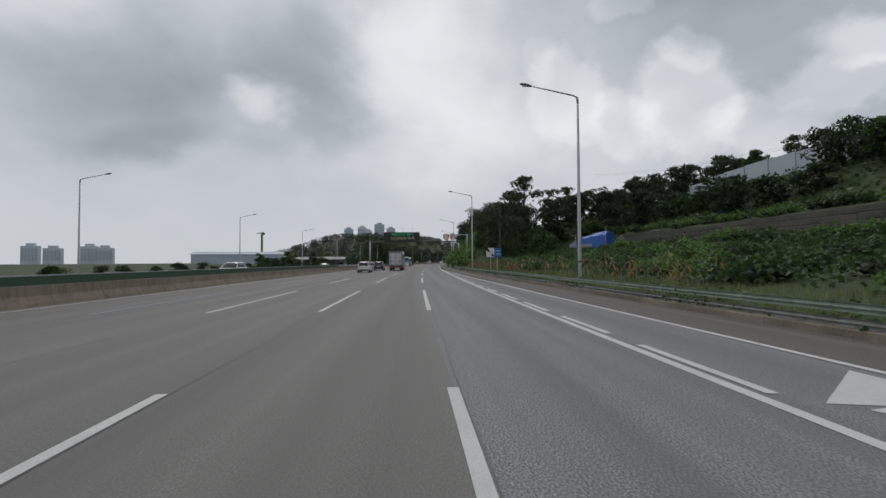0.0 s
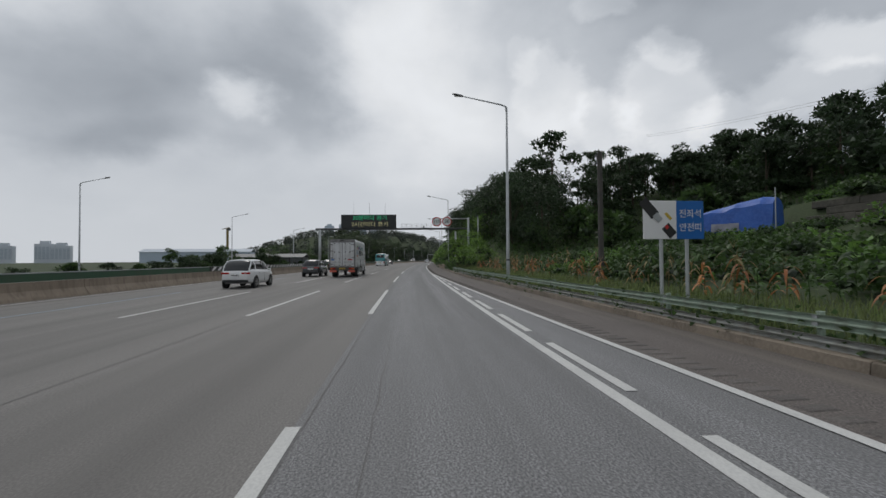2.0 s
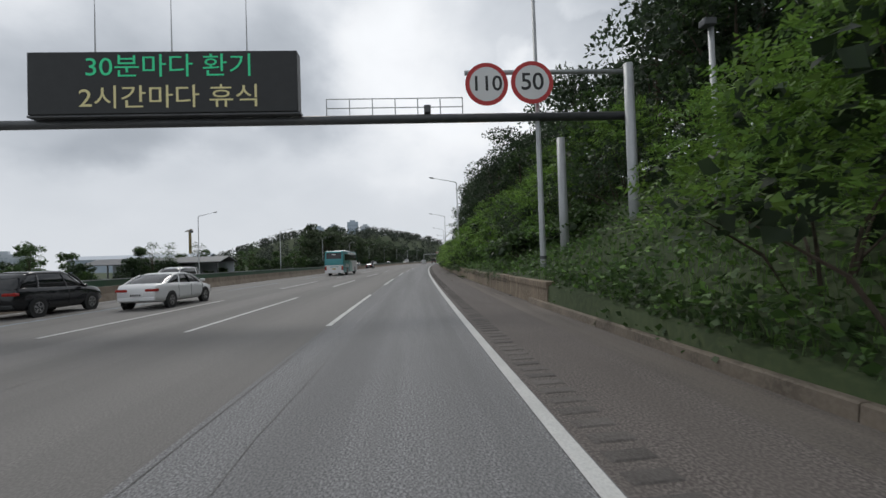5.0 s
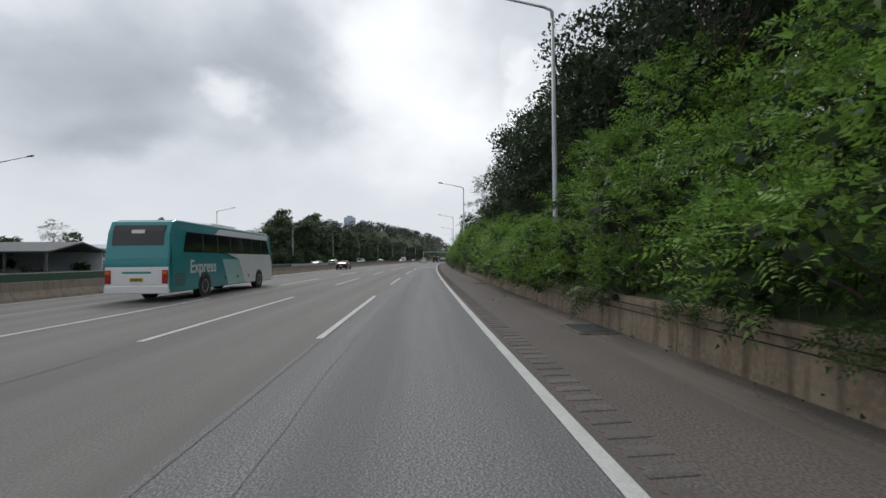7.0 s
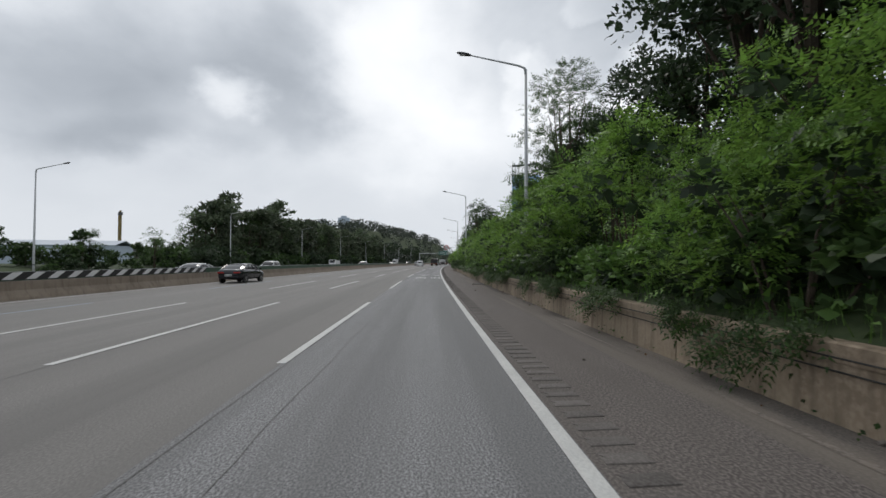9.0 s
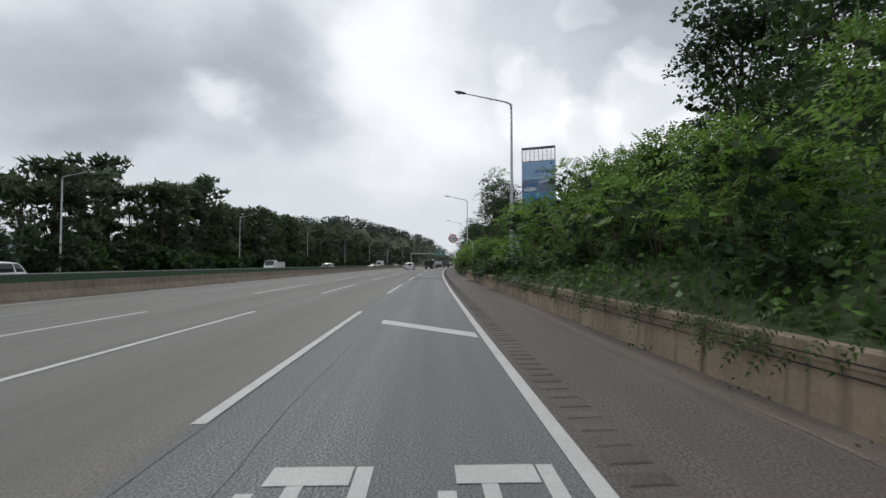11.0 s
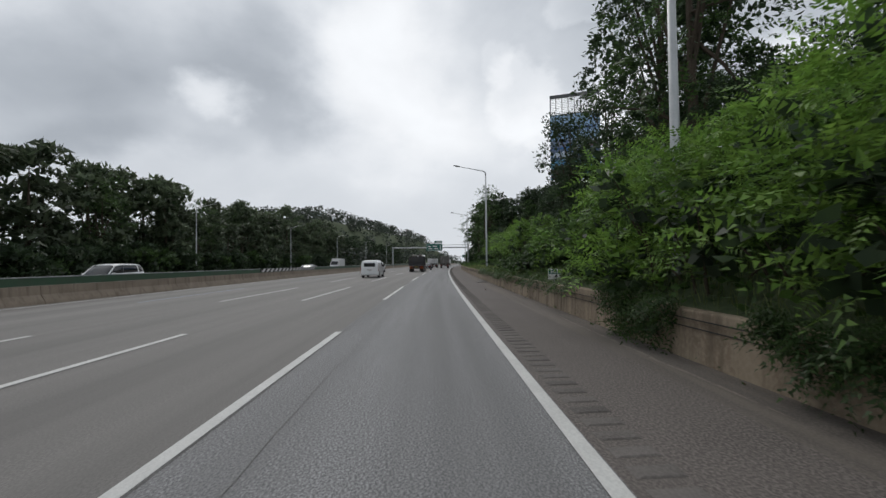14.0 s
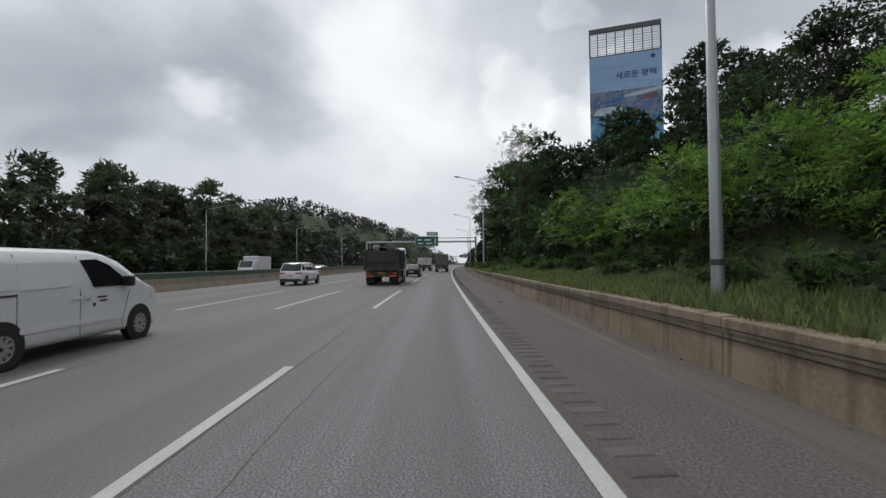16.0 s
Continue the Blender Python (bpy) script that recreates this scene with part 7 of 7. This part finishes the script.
def cover(name, n, s0, s1, d0, d1, size, leaf, label, lift=0.1, stalk=False, power=1.0, keep=None, thin=0.03):
    s = rng.uniform(s0, s1, n)
    d = d0 + (d1 - d0) * rng.random(n) ** power
    P = []
    for a, b in zip(s, d):
        u = rim(a) + b
        if keep and not keep(a, b):
            continue
        P.append(W(u, a, rise(u, a) + lift * rng.random()))
    P = np.array(P)
    if stalk:
        # upright blades
        m = len(P)
        h = (size * (0.6 + 0.8 * rng.random(m)))[:, None]
        ang = rng.random(m) * math.tau
        side = np.column_stack([np.cos(ang), np.sin(ang), np.zeros(m)]) * h * thin
        tip = P + np.array([0, 0, 1.0]) * h + rng.normal(size=(m, 3)) * h * 0.22 * np.array([1, 1, 0.2])
        mid = P * 0.5 + tip * 0.5 + np.array([0, 0, 1]) * h * 0.1
        v = np.stack([P - side, P + side, mid + side * 0.8, mid - side * 0.8, tip], 1).reshape(-1, 3)
        k = 5 * np.arange(m)[:, None]
        f = [tuple(x) for x in (k + np.array([[0, 1, 2, 3]])).tolist()] + [tuple(x) for x in (k + np.array([[3, 2, 4]])).tolist()]
    else:
        v, f = leaves(rng, P, size, np.tile(np.array([[0, 0, 0.3]]), (len(P), 1)), 0.1, 0.8, 0.4)
    o = new(name, mesh_from(name, v, f, [leaf]))
    return tagged(o, label, "ground cover", kind="stuff")


cover("creeper", 10000, 104, 134, 8, 60, 0.36, "leaf_mid", "green undergrowth between the trees", 0.9)
cover("creeper", 12000, 256, 320, 10, 50, 0.42, "leaf_mid", "green undergrowth between the trees", 0.8)
cover("creeper", 16000, -20, 112, 30, 70, 0.45, "leaf_mid", "green undergrowth on the upper slope", 0.8)
cover("creeper", 16000, -20, 112, 4.0, 27, 0.24, "leaf_mid", "dark green creepers over the lower slope", 0.35)
cover("creeper", 5000, -20, 112, 5, 27, 0.22, "leaf_light", "bright green creepers over the lower slope", 0.45, keep=lambda a, b: noise.noise((a * 0.08, b * 0.12, 0)) > -0.2)
cover("grass", 34000, -20, 112, 0.4, 4.0, 0.24, "grass_blade", "soft pale verge grass behind the guard rail", 0.0, True, 1.3)
cover("grass", 14000, 40, 112, 0.4, 3.2, 0.28, "grass_blade", "pale yellowish grass behind the guard rail", 0.0, True, 1.0)
cover("weeds", 9000, -20, 122, -0.10, 0.8, 0.13, "leaf_mid", "leafy weeds growing through the guard rail", 0.55, keep=lambda a, b: noise.noise((a * 0.22, b * 0.3, 4)) > -0.02)
cover("weeds", 5000, -20, 122, -0.05, 0.5, 0.10, "leaf_mid", "low weeds along the kerb under the guard rail", 0.22)
cover("creeper", 30000, 112, 264, 0.25, 11, 0.17, "leaf_mid", "green creepers covering the steep bank", 0.35, power=1.3)
cover("creeper", 12000, 112, 264, 0.25, 8, 0.16, "leaf_light", "light green creepers on the steep bank", 0.4, power=1.3)
cover("grass", 14000, 112, 264, 0.2, 3.0, 0.26, "leaf_light", "grass along the top of the wall", 0.0, True)
cover("creeper", 16000, 264, 306, 0.25, 16, 0.17, "leaf_light", "bright creepers on the open bank", 0.35)
cover("grass", 14000, 264, 330, 0.2, 4.0, 0.22, "grass_blade", "short bright grass along the top of the wall", 0.0, True)
cover("grass", 42000, 330, 420, 0.15, 4.2, 0.22, "grass_blade", "short grass strip along the top of the wall", 0.0, True, 1.2, thin=0.06)
cover("weeds", 5000, 330, 420, 0.3, 4.0, 0.13, "leaf_light", "small leafy weeds in the grass strip", 0.16, keep=lambda a, b: noise.noise((a * 0.3, b * 0.4, 7)) > 0.0)
cover("creeper", 12000, 306, 340, 0.25, 12, 0.17, "leaf_mid", "green creepers covering the bank", 0.35)
cover("creeper", 14000, 338, 450, 3.2, 12, 0.18, "leaf_mid", "green creepers behind the grass strip", 0.35)


def maize_meshes(seed, dry):
    """A young maize plant: a jointed stalk and long arching leaves, some of them dry."""
    r = random.Random(seed)
    h = r.uniform(0.85, 1.25)
    bm = bmesh.new()
    tube(bm, [(0, 0, -0.1), (0.02, 0, h * 0.5), (r.uniform(-0.08, 0.08), r.uniform(-0.08, 0.08), h)], [0.016, 0.012, 0.004], 6)
    for k in range(5):
        a = k * math.tau / 5
        tube(bm, [(0, 0, h - 0.05), (0.10 * math.cos(a), 0.10 * math.sin(a), h + 0.16)], [0.004, 0.002], 4)
    V, F = [], []
    for k in range(10):
        a, z, L = k * 2.4 + r.uniform(-0.4, 0.4), h * (0.12 + 0.085 * k), r.uniform(0.38, 0.66)
        d, n = Vector((math.cos(a), math.sin(a), 0)), Vector((-math.sin(a), math.cos(a), 0))
        k0 = len(V)
        for q in range(6):
            f = q / 5
            c = d * L * f * 0.8 + Vector((0, 0, z + L * (0.75 * f - (1.25 if dry else 0.95) * f * f)))
            w = 0.034 * math.sin(math.pi * (0.12 + 0.86 * f)) + 0.002
            V += [tuple(c + n * w), tuple(c - n * w)]
            if q:
                b = k0 + 2 * q
                F.append((b - 2, b - 1, b + 1, b))
    return link_mesh("stalk", bm, "straw" if dry else "leaf_mid"), mesh_from("leaf_blade", V, F, ["husk" if dry == 2 else "straw" if dry else "leaf_mid"])


MAIZE = [maize_meshes(i, (0, 0, 1, 0, 2, 0)[i]) for i in range(6)]
rm = random.Random(21)
s = 24.0
while s < 100:
    for d in (3.1, 3.9, 4.7):
        if rm.random() < 0.22:
            continue
        a, b, k = s + rm.uniform(-0.4, 0.4), d + rm.uniform(-0.3, 0.3), rm.choice((0, 1, 3, 5, 2, 4, 2, 4))
        t = thing("maize_plant", ("green young maize plant", "green young maize plant", "dry straw-coloured maize plant", "green young maize plant", "maize plant with rust-orange dried leaves", "green young maize plant")[k] + " in a strip behind the rail", "maize", at(rim(a) + b, a, rise(rim(a) + b, a), rm.uniform(0, 360)), group="maize strip beside the road")
        sc = rm.uniform(0.9, 1.35)
        t.scale = (sc, sc, sc)
        for nm, me in zip(("stalk", "foliage"), MAIZE[k]):
            o = new(nm, me)
            o.parent = t
    s += 1.15


def hang(name, spots, label):
    """Creepers that hang over the wall's face."""
    P, O = [], []
    for s0, s1, n, drop in spots:
        for _ in range(n):
            a = rng.uniform(s0, s1)
            c = 0.1 + noise.noise((a * 0.38, 0, 5)) + 0.5 * noise.noise((a * 1.2, 3, 1))
            if c < 0:
                continue
            low = drop * min(1.0, 2.2 * c) * rng.random() ** 1.3
            P.append(W(rim(a) + 0.12 - 0.34 * rng.random(), a, 0.84 + 0.28 * rng.random() - low))
            O.append(pose(0, 0, 0, rz=head(a)) @ Vector((-0.7, 0, -0.5)))
    v, f = sprigs(rng, np.array(P), 0.30, np.array(O), 4)
    return tagged(new(name, mesh_from(name, v, f, ["leaf_mid"])), label, "creeper", kind="stuff")


hang("hanging_creeper", [(150, 190, 1900, 0.45), (196, 204, 700, 0.6), (206, 211, 500, 0.6), (214, 232, 1500, 0.6), (270, 278, 700, 0.6), (290, 299, 900, 0.7), (298, 312, 2600, 1.1), (312, 345, 1000, 0.3), (128, 150, 200, 0.2), (232, 262, 900, 0.3)], "green creepers hanging over the concrete wall")

# ================= distance =================
def far_woods():
    rng2 = np.random.default_rng(8)
    P = []
    for _ in range(900):
        s, d = rng2.uniform(470, 900), rng2.uniform(2, 230)
        u = FAR_EDGE - 2 - d
        c = np.array(W(u, s, rise(u, s) + 4))
        q = rng2.normal(size=(60, 3))
        q /= np.linalg.norm(q, axis=1, keepdims=True)
        P.append(c + q * np.array([4.0, 4.0, 4.5]) * (0.6 + 0.5 * rng2.random((60, 1))))
    P = np.concatenate(P)
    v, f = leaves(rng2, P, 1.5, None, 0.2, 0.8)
    tagged(new("far_woods", mesh_from("far_woods", v, f, ["leaf_grey"])), "far green woods on the hill ahead, haze in their colour", "woods", kind="stuff")


far_woods()


def tower(x, y, w, d, h, floors, cols, turn, mat, base=10):
    t = thing("apartment_tower", "distant apartment tower with haze painted into its pale colours", "apartment building", pose(x, y, base - 10, rz=turn), group="distant apartment towers")
    part("wall", bx(-w / 2, w / 2, -d / 2, d / 2, 0, h), mat, t)
    part("roof_block", bx(-w * 0.25, w * 0.25, -d * 0.3, d * 0.3, h, h + 5), mat, t)
    me = None
    for i in range(floors):
        for k in range(cols):
            z = 8 + (h - 12) * i / floors
            xx = -w / 2 + w * (k + 0.5) / cols
            if me is None:
                me = link_mesh("window", bx(-w / cols * 0.36, w / cols * 0.36, -0.25, 0.0, 0, (h - 12) / floors * 0.55), "far_window")
            o = new("window", me)
            o.parent, o.matrix_local = t, pose(xx, -d / 2 - 0.02, z)


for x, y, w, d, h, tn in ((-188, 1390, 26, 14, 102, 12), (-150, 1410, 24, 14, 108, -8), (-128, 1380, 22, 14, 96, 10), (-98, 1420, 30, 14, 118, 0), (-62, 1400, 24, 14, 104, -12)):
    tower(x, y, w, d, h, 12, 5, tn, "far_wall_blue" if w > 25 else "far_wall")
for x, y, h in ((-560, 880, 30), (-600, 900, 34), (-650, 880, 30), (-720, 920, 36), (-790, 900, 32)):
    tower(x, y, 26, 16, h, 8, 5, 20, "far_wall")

t = thing("warehouse", "long low grey warehouse beyond the opposite carriageway", "warehouse", pose(-150, 420, 0, rz=8))
part("wall", bx(-38, 38, -12, 12, 0, 9), "far_wall_blue", t)
part("roof", extrude([(-12.6, 9.0), (0, 11.5), (12.6, 9.0), (12.6, 8.8), (0, 11.2), (-12.6, 8.8)], -39, 39), "far_wall", t)
t = thing("farm_shed", "dark-roofed open farm shed beyond the opposite carriageway", "shed", at(-52, 205, -0.3, 6))
part("roof", extrude([(-5.5, 3.2), (0, 4.4), (5.5, 3.2), (5.5, 3.05), (0, 4.2), (-5.5, 3.05)], -13, 13), "steel_dark", t)
part("back_wall", bx(-12.5, 12.5, 4.6, 4.8, 0, 3.3), "far_wall", t)
for k in range(7):
    part("post", bx(-12.4 + k * 4.1, -12.2 + k * 4.1, -5.0, -4.8, 0, 3.3), "steel_dark", t)
t = thing("tower_crane", "distant yellow tower crane over building works", "crane", pose(-165, 520, 0, rz=30))
part("mast", bx(-1, 1, -1, 1, 0, 34), "straw", t)
part("jib", extrude([(-9, 34), (-9, 35), (26, 35.6), (26, 35.0)], -0.5, 0.5), "straw", t)
part("counterweight", bx(-1.2, 1.2, -9, -6.5, 32, 34), "steel_dark", t)

# ================= on the right slope =================
t = thing("tarp_shelter", "low shelter draped with a blue and grey tarpaulin", "shelter", at(30.6, 85.2, 3.85, -55))
bm = bmesh.new()
N, K = 24, 9
grid = []
for i in range(N + 1):
    line = []
    for k in range(K + 1):
        x, f = -2.9 + 5.8 * i / N, k / K
        y = -1.5 + 3.4 * f
        z = 2.95 * (math.sin(math.pi * min(1, max(0, f))) ** 0.22) * (0.72 + 0.28 * smooth(-3.2, 2.0, x)) + 0.12 * noise.noise((x * 1.1, f * 4, 1)) - 0.10 * abs(math.sin(x * 1.6))
        line.append(bm.verts.new((x, y, max(0.0, z))))
    grid.append(line)
for a, b in zip(grid, grid[1:]):
    for k in range(K):
        bm.faces.new((a[k], a[k + 1], b[k + 1], b[k]))
for line in (grid[0], grid[-1]):
    bm.faces.new(line)
part("cover", bm, "tarp_blue", t, "crumpled blue tarpaulin", smooth=False)
curtain = part("side_curtain", bx(-4.45, -2.9, -1.36, -1.32, 0.0, 0.75, bevel=0.01), "tarp_grey", t, "greyish-white side sheet")
for i in range(6):
    x0 = -4.4 + i * 0.26
    part("fold", bx(x0, x0 + 0.25, -1.5 - 0.1 * (i % 2), -1.4 - 0.1 * (i % 2), 0.0, 0.7 + 0.16 * i + 0.1 * math.sin(i * 2), bevel=0.02), "tarp_grey", curtain)
part("patch", extrude([(-1.64, 0.05), (-1.60, 0.75), (-1.56, 0.75), (-1.56, 0.05)], -1.7, 0.5, 0.0), "tarp_grey", t, "greyish-white sheet at the foot")
for x, h in ((-3.05, 2.2), (3.15, 3.5)):
    part("post", tube(bmesh.new(), [(x, -1.45, -0.2), (x, -1.45, h)], [0.05, 0.05], 6), "galv", t)

bank = thing("wall_bank", "dark stone-faced earth bank behind the tarpaulin", "wall", kind="structure")
for k in range(21):
    a = -4 + 4.0 * k
    for j in range(4):
        f = lambda s, j=j: rim(s) + 27.0 + 0.22 * j + 0.25 * noise.noise((s * 0.3, j, 0))
        z0 = rise(rim(a) + 25.5, a) + j * 0.60 - 0.15
        part("stone_course", sweep([(0.0, z0), (-0.04, z0 + 0.1), (-0.02, z0 + 0.55), (0.05, z0 + 0.58), (1.0, z0 + 0.58), (1.0, z0)], f, a + (j % 2) * 1.5, a + (j % 2) * 1.5 + 3.95, 2), "bank", bank)
t = thing("hill_fence", "pale concrete fence panels high on the slope", "fence")
for k in range(12):
    s = 36 + k * 5.0
    u = rim(s) + 45
    part("fence_panel", bx(-0.06, 0.06, 0, 4.9, -0.5, 2.3, bevel=0.02), "far_wall", t, m=at(u, s, rise(u, s) + 0.6))

# ================= small things on the road =================
# repaired asphalt patch with a crack across the kerb lane
solid("road_patch", ribbon(0.12, EDGE + 1.2, 282.6, 285.6, 0.004, 0.75), "asphalt_patch", "darker repaired asphalt patch across the lane", "road patch", "structure")
f = lambda s: 1.35 + 0.14 * (s - 282.6) + 0.10 * noise.noise((s * 2.3, 0, 0)) + 0.05 * noise.noise((s * 9, 0, 0))
solid("road_crack", ribbon(f, lambda s: f(s) + 0.08, 282.6, 285.6, 0.007, 0.12), "rubber", "black forked crack in the repaired patch", "road crack", "structure")
# chevron paint of the merging lane at the start
t = thing("road_arrow", "white painted merge arrow on the short merging lane", "road marking", kind="structure")
bm = bmesh.new()
plate(bm, [W(4.05, 9.8, 0.006), W(5.75, 11.2, 0.006), W(5.75, 10.1, 0.006), W(4.9, 9.6, 0.006)])
plate(bm, [W(4.3, 9.55, 0.006), W(4.75, 9.65, 0.006), W(5.7, 8.2, 0.006), W(5.3, 8.0, 0.006)])
part("arrow", bm, "paint", t)
for s in (160.6, 180.3, 225.0, 277.5, 336.1):
    t = thing("drain_grate", "dark iron drain grate with long bars in the gutter", "drain", at(rim(s) - 0.50, s, 0.0), kind="structure")
    # black plate on the road stands in for the shaded shaft
    part("pit", bx(-0.38, 0.38, -0.66, 0.66, 0.012, 0.018), "black", t)
    for x0, x1, y0, y1 in ((-0.45, -0.385, -0.72, 0.72), (0.385, 0.43, -0.72, 0.72), (-0.38, 0.38, 0.665, 0.72), (-0.38, 0.38, -0.72, -0.665)):
        part("frame", bx(x0, x1, y0, y1, 0.0, 0.03, bevel=0.006), "gutter_pale", t)
    for k in range(9):
        x = -0.345 + k * 0.086
        part("bar", bx(x - 0.017, x + 0.017, -0.65, 0.65, 0.019, 0.034, bevel=0.004), "steel_dark", t)
    for y in (-0.3, 0.3):
        part("crossbar", bx(-0.37, 0.37, y - 0.012, y + 0.012, 0.019, 0.028), "steel_dark", t)
# worn pale film of sand and old concrete in the gutter, broken into tapering stretches
gut = thing("gutter_edge", "worn pale concrete edge strip of the gutter", "gutter", kind="structure")
rg = random.Random(14)
s = 126.0
while s < 400:
    n_ = rg.uniform(2.5, 9.0)
    f0 = rg.uniform(0.45, 0.62)
    w_ = rg.uniform(0.05, 0.13)
    lo = lambda q, f0=f0, s=s, n_=n_, w_=w_: rim(q) - f0 + 0.05 * noise.noise((q * 0.9, 2, 0)) + w_ * (1 - math.sin(math.pi * (q - s) / n_) ** 0.6 if 0 < q - s < n_ else 1)
    hi = lambda q, f0=f0, w_=w_: rim(q) - f0 + w_ + 0.05 * noise.noise((q * 0.9, 2, 0)) + 0.03 * noise.noise((q * 2.3, 7, 0))
    part("edge_strip", ribbon(lo, hi, s, s + n_, 0.005, 0.3), "gutter_pale", gut)
    s += n_ + rg.uniform(1.0, 6.0)


def foot(name, spots, size, mat, label):
    """Small leaves gathered along the foot of the wall."""
    P = []
    for s0, s1, n, out, high in spots:
        for _ in range(n):
            a = rng.uniform(s0, s1)
            if noise.noise((a * 1.7, 0, 8)) < -0.05:
                continue
            o_ = out * rng.random() ** 1.6
            P.append(W(rim(a) - 0.02 - o_, a, 0.03 + high * rng.random() * (1 - o_ / out * 0.7)))
    v, f = leaves(rng, np.array(P), size, None, 0.1, 0.7, 0.6)
    return tagged(new(name, mesh_from(name, v, f, [mat])), label, "ground cover", kind="stuff")


foot("weeds", [(144.5, 149.5, 420, 0.5, 0.32), (132, 262, 700, 0.22, 0.14), (302, 345, 260, 0.2, 0.12)], 0.055, "leaf_mid", "small weeds growing at the foot of the wall")
foot("dry_leaves", [(271.5, 275.5, 420, 0.5, 0.04), (126, 400, 500, 0.4, 0.02), (276.5, 280, 120, 0.5, 0.03)], 0.04, "dry_leaf", "brown dry leaves swept against the wall")
rr = random.Random(3)
for k in range(46):
    s = rr.uniform(60, 420)
    u = rr.choice((rr.uniform(EDGE + 1.0, rim(s) - 0.1), rim(s) - rr.uniform(0.05, 0.35)))
    if u < edge(s) + 0.8:
        continue
    bm = bmesh.new()
    bmesh.ops.create_icosphere(bm, subdivisions=1, radius=rr.uniform(0.02, 0.06))
    for v in bm.verts:
        v.co = v.co * rr.uniform(0.75, 1.25)
        v.co.z = v.co.z * 0.55
    o = solid("litter", bm, rr.choice(("asphalt_patch", "gutter", "bark")), "small stone or scrap lying on the shoulder", "litter", group="litter on the shoulder")
    o.matrix_world = at(u, s, 0.02, rr.uniform(0, 360))
t = thing("sack", "pale crumpled sack lying on top of the wall", "sack", at(6.46, 286.2, 0.80, 10))
bm = bmesh.new()
bmesh.ops.create_icosphere(bm, subdivisions=3, radius=1.0)
for v in bm.verts:
    n_ = noise.noise(v.co * 1.6)
    v.co = Vector((v.co.x * 0.15, v.co.y * 0.26, max(-0.02, v.co.z * 0.12))) * (1 + 0.3 * n_)
part("cloth", bm, "canvas_pale", t, smooth=True)

# worn white lettering on the kerb lane, too flat a view to read: plain bars
t = thing("road_lettering", "worn white lettering painted on the kerb lane", "road marking", kind="structure")
for u0 in (0.95, 2.35):
    for du, s0, s1, w in ((0.0, 236.2, 238.6, 0.13), (0.32, 236.8, 238.9, 0.12), (0.78, 236.0, 239.0, 0.13)):
        part("letter_bar", ribbon(u0 + du, u0 + du + w, s0, s1, 0.006, 0.75), "paint", t)
    for s0 in (236.2, 237.6, 238.7):
        part("letter_bar", ribbon(u0 + 0.14, u0 + 0.76, s0, s0 + 0.3, 0.008, 0.75), "paint", t)
bm = plate(bmesh.new(), [W(1.0, 247.6, 0.006), W(3.35, 245.2, 0.006), W(3.35, 245.9, 0.006), W(1.0, 248.4, 0.006)])
part("slanted_bar", bm, "paint", t)
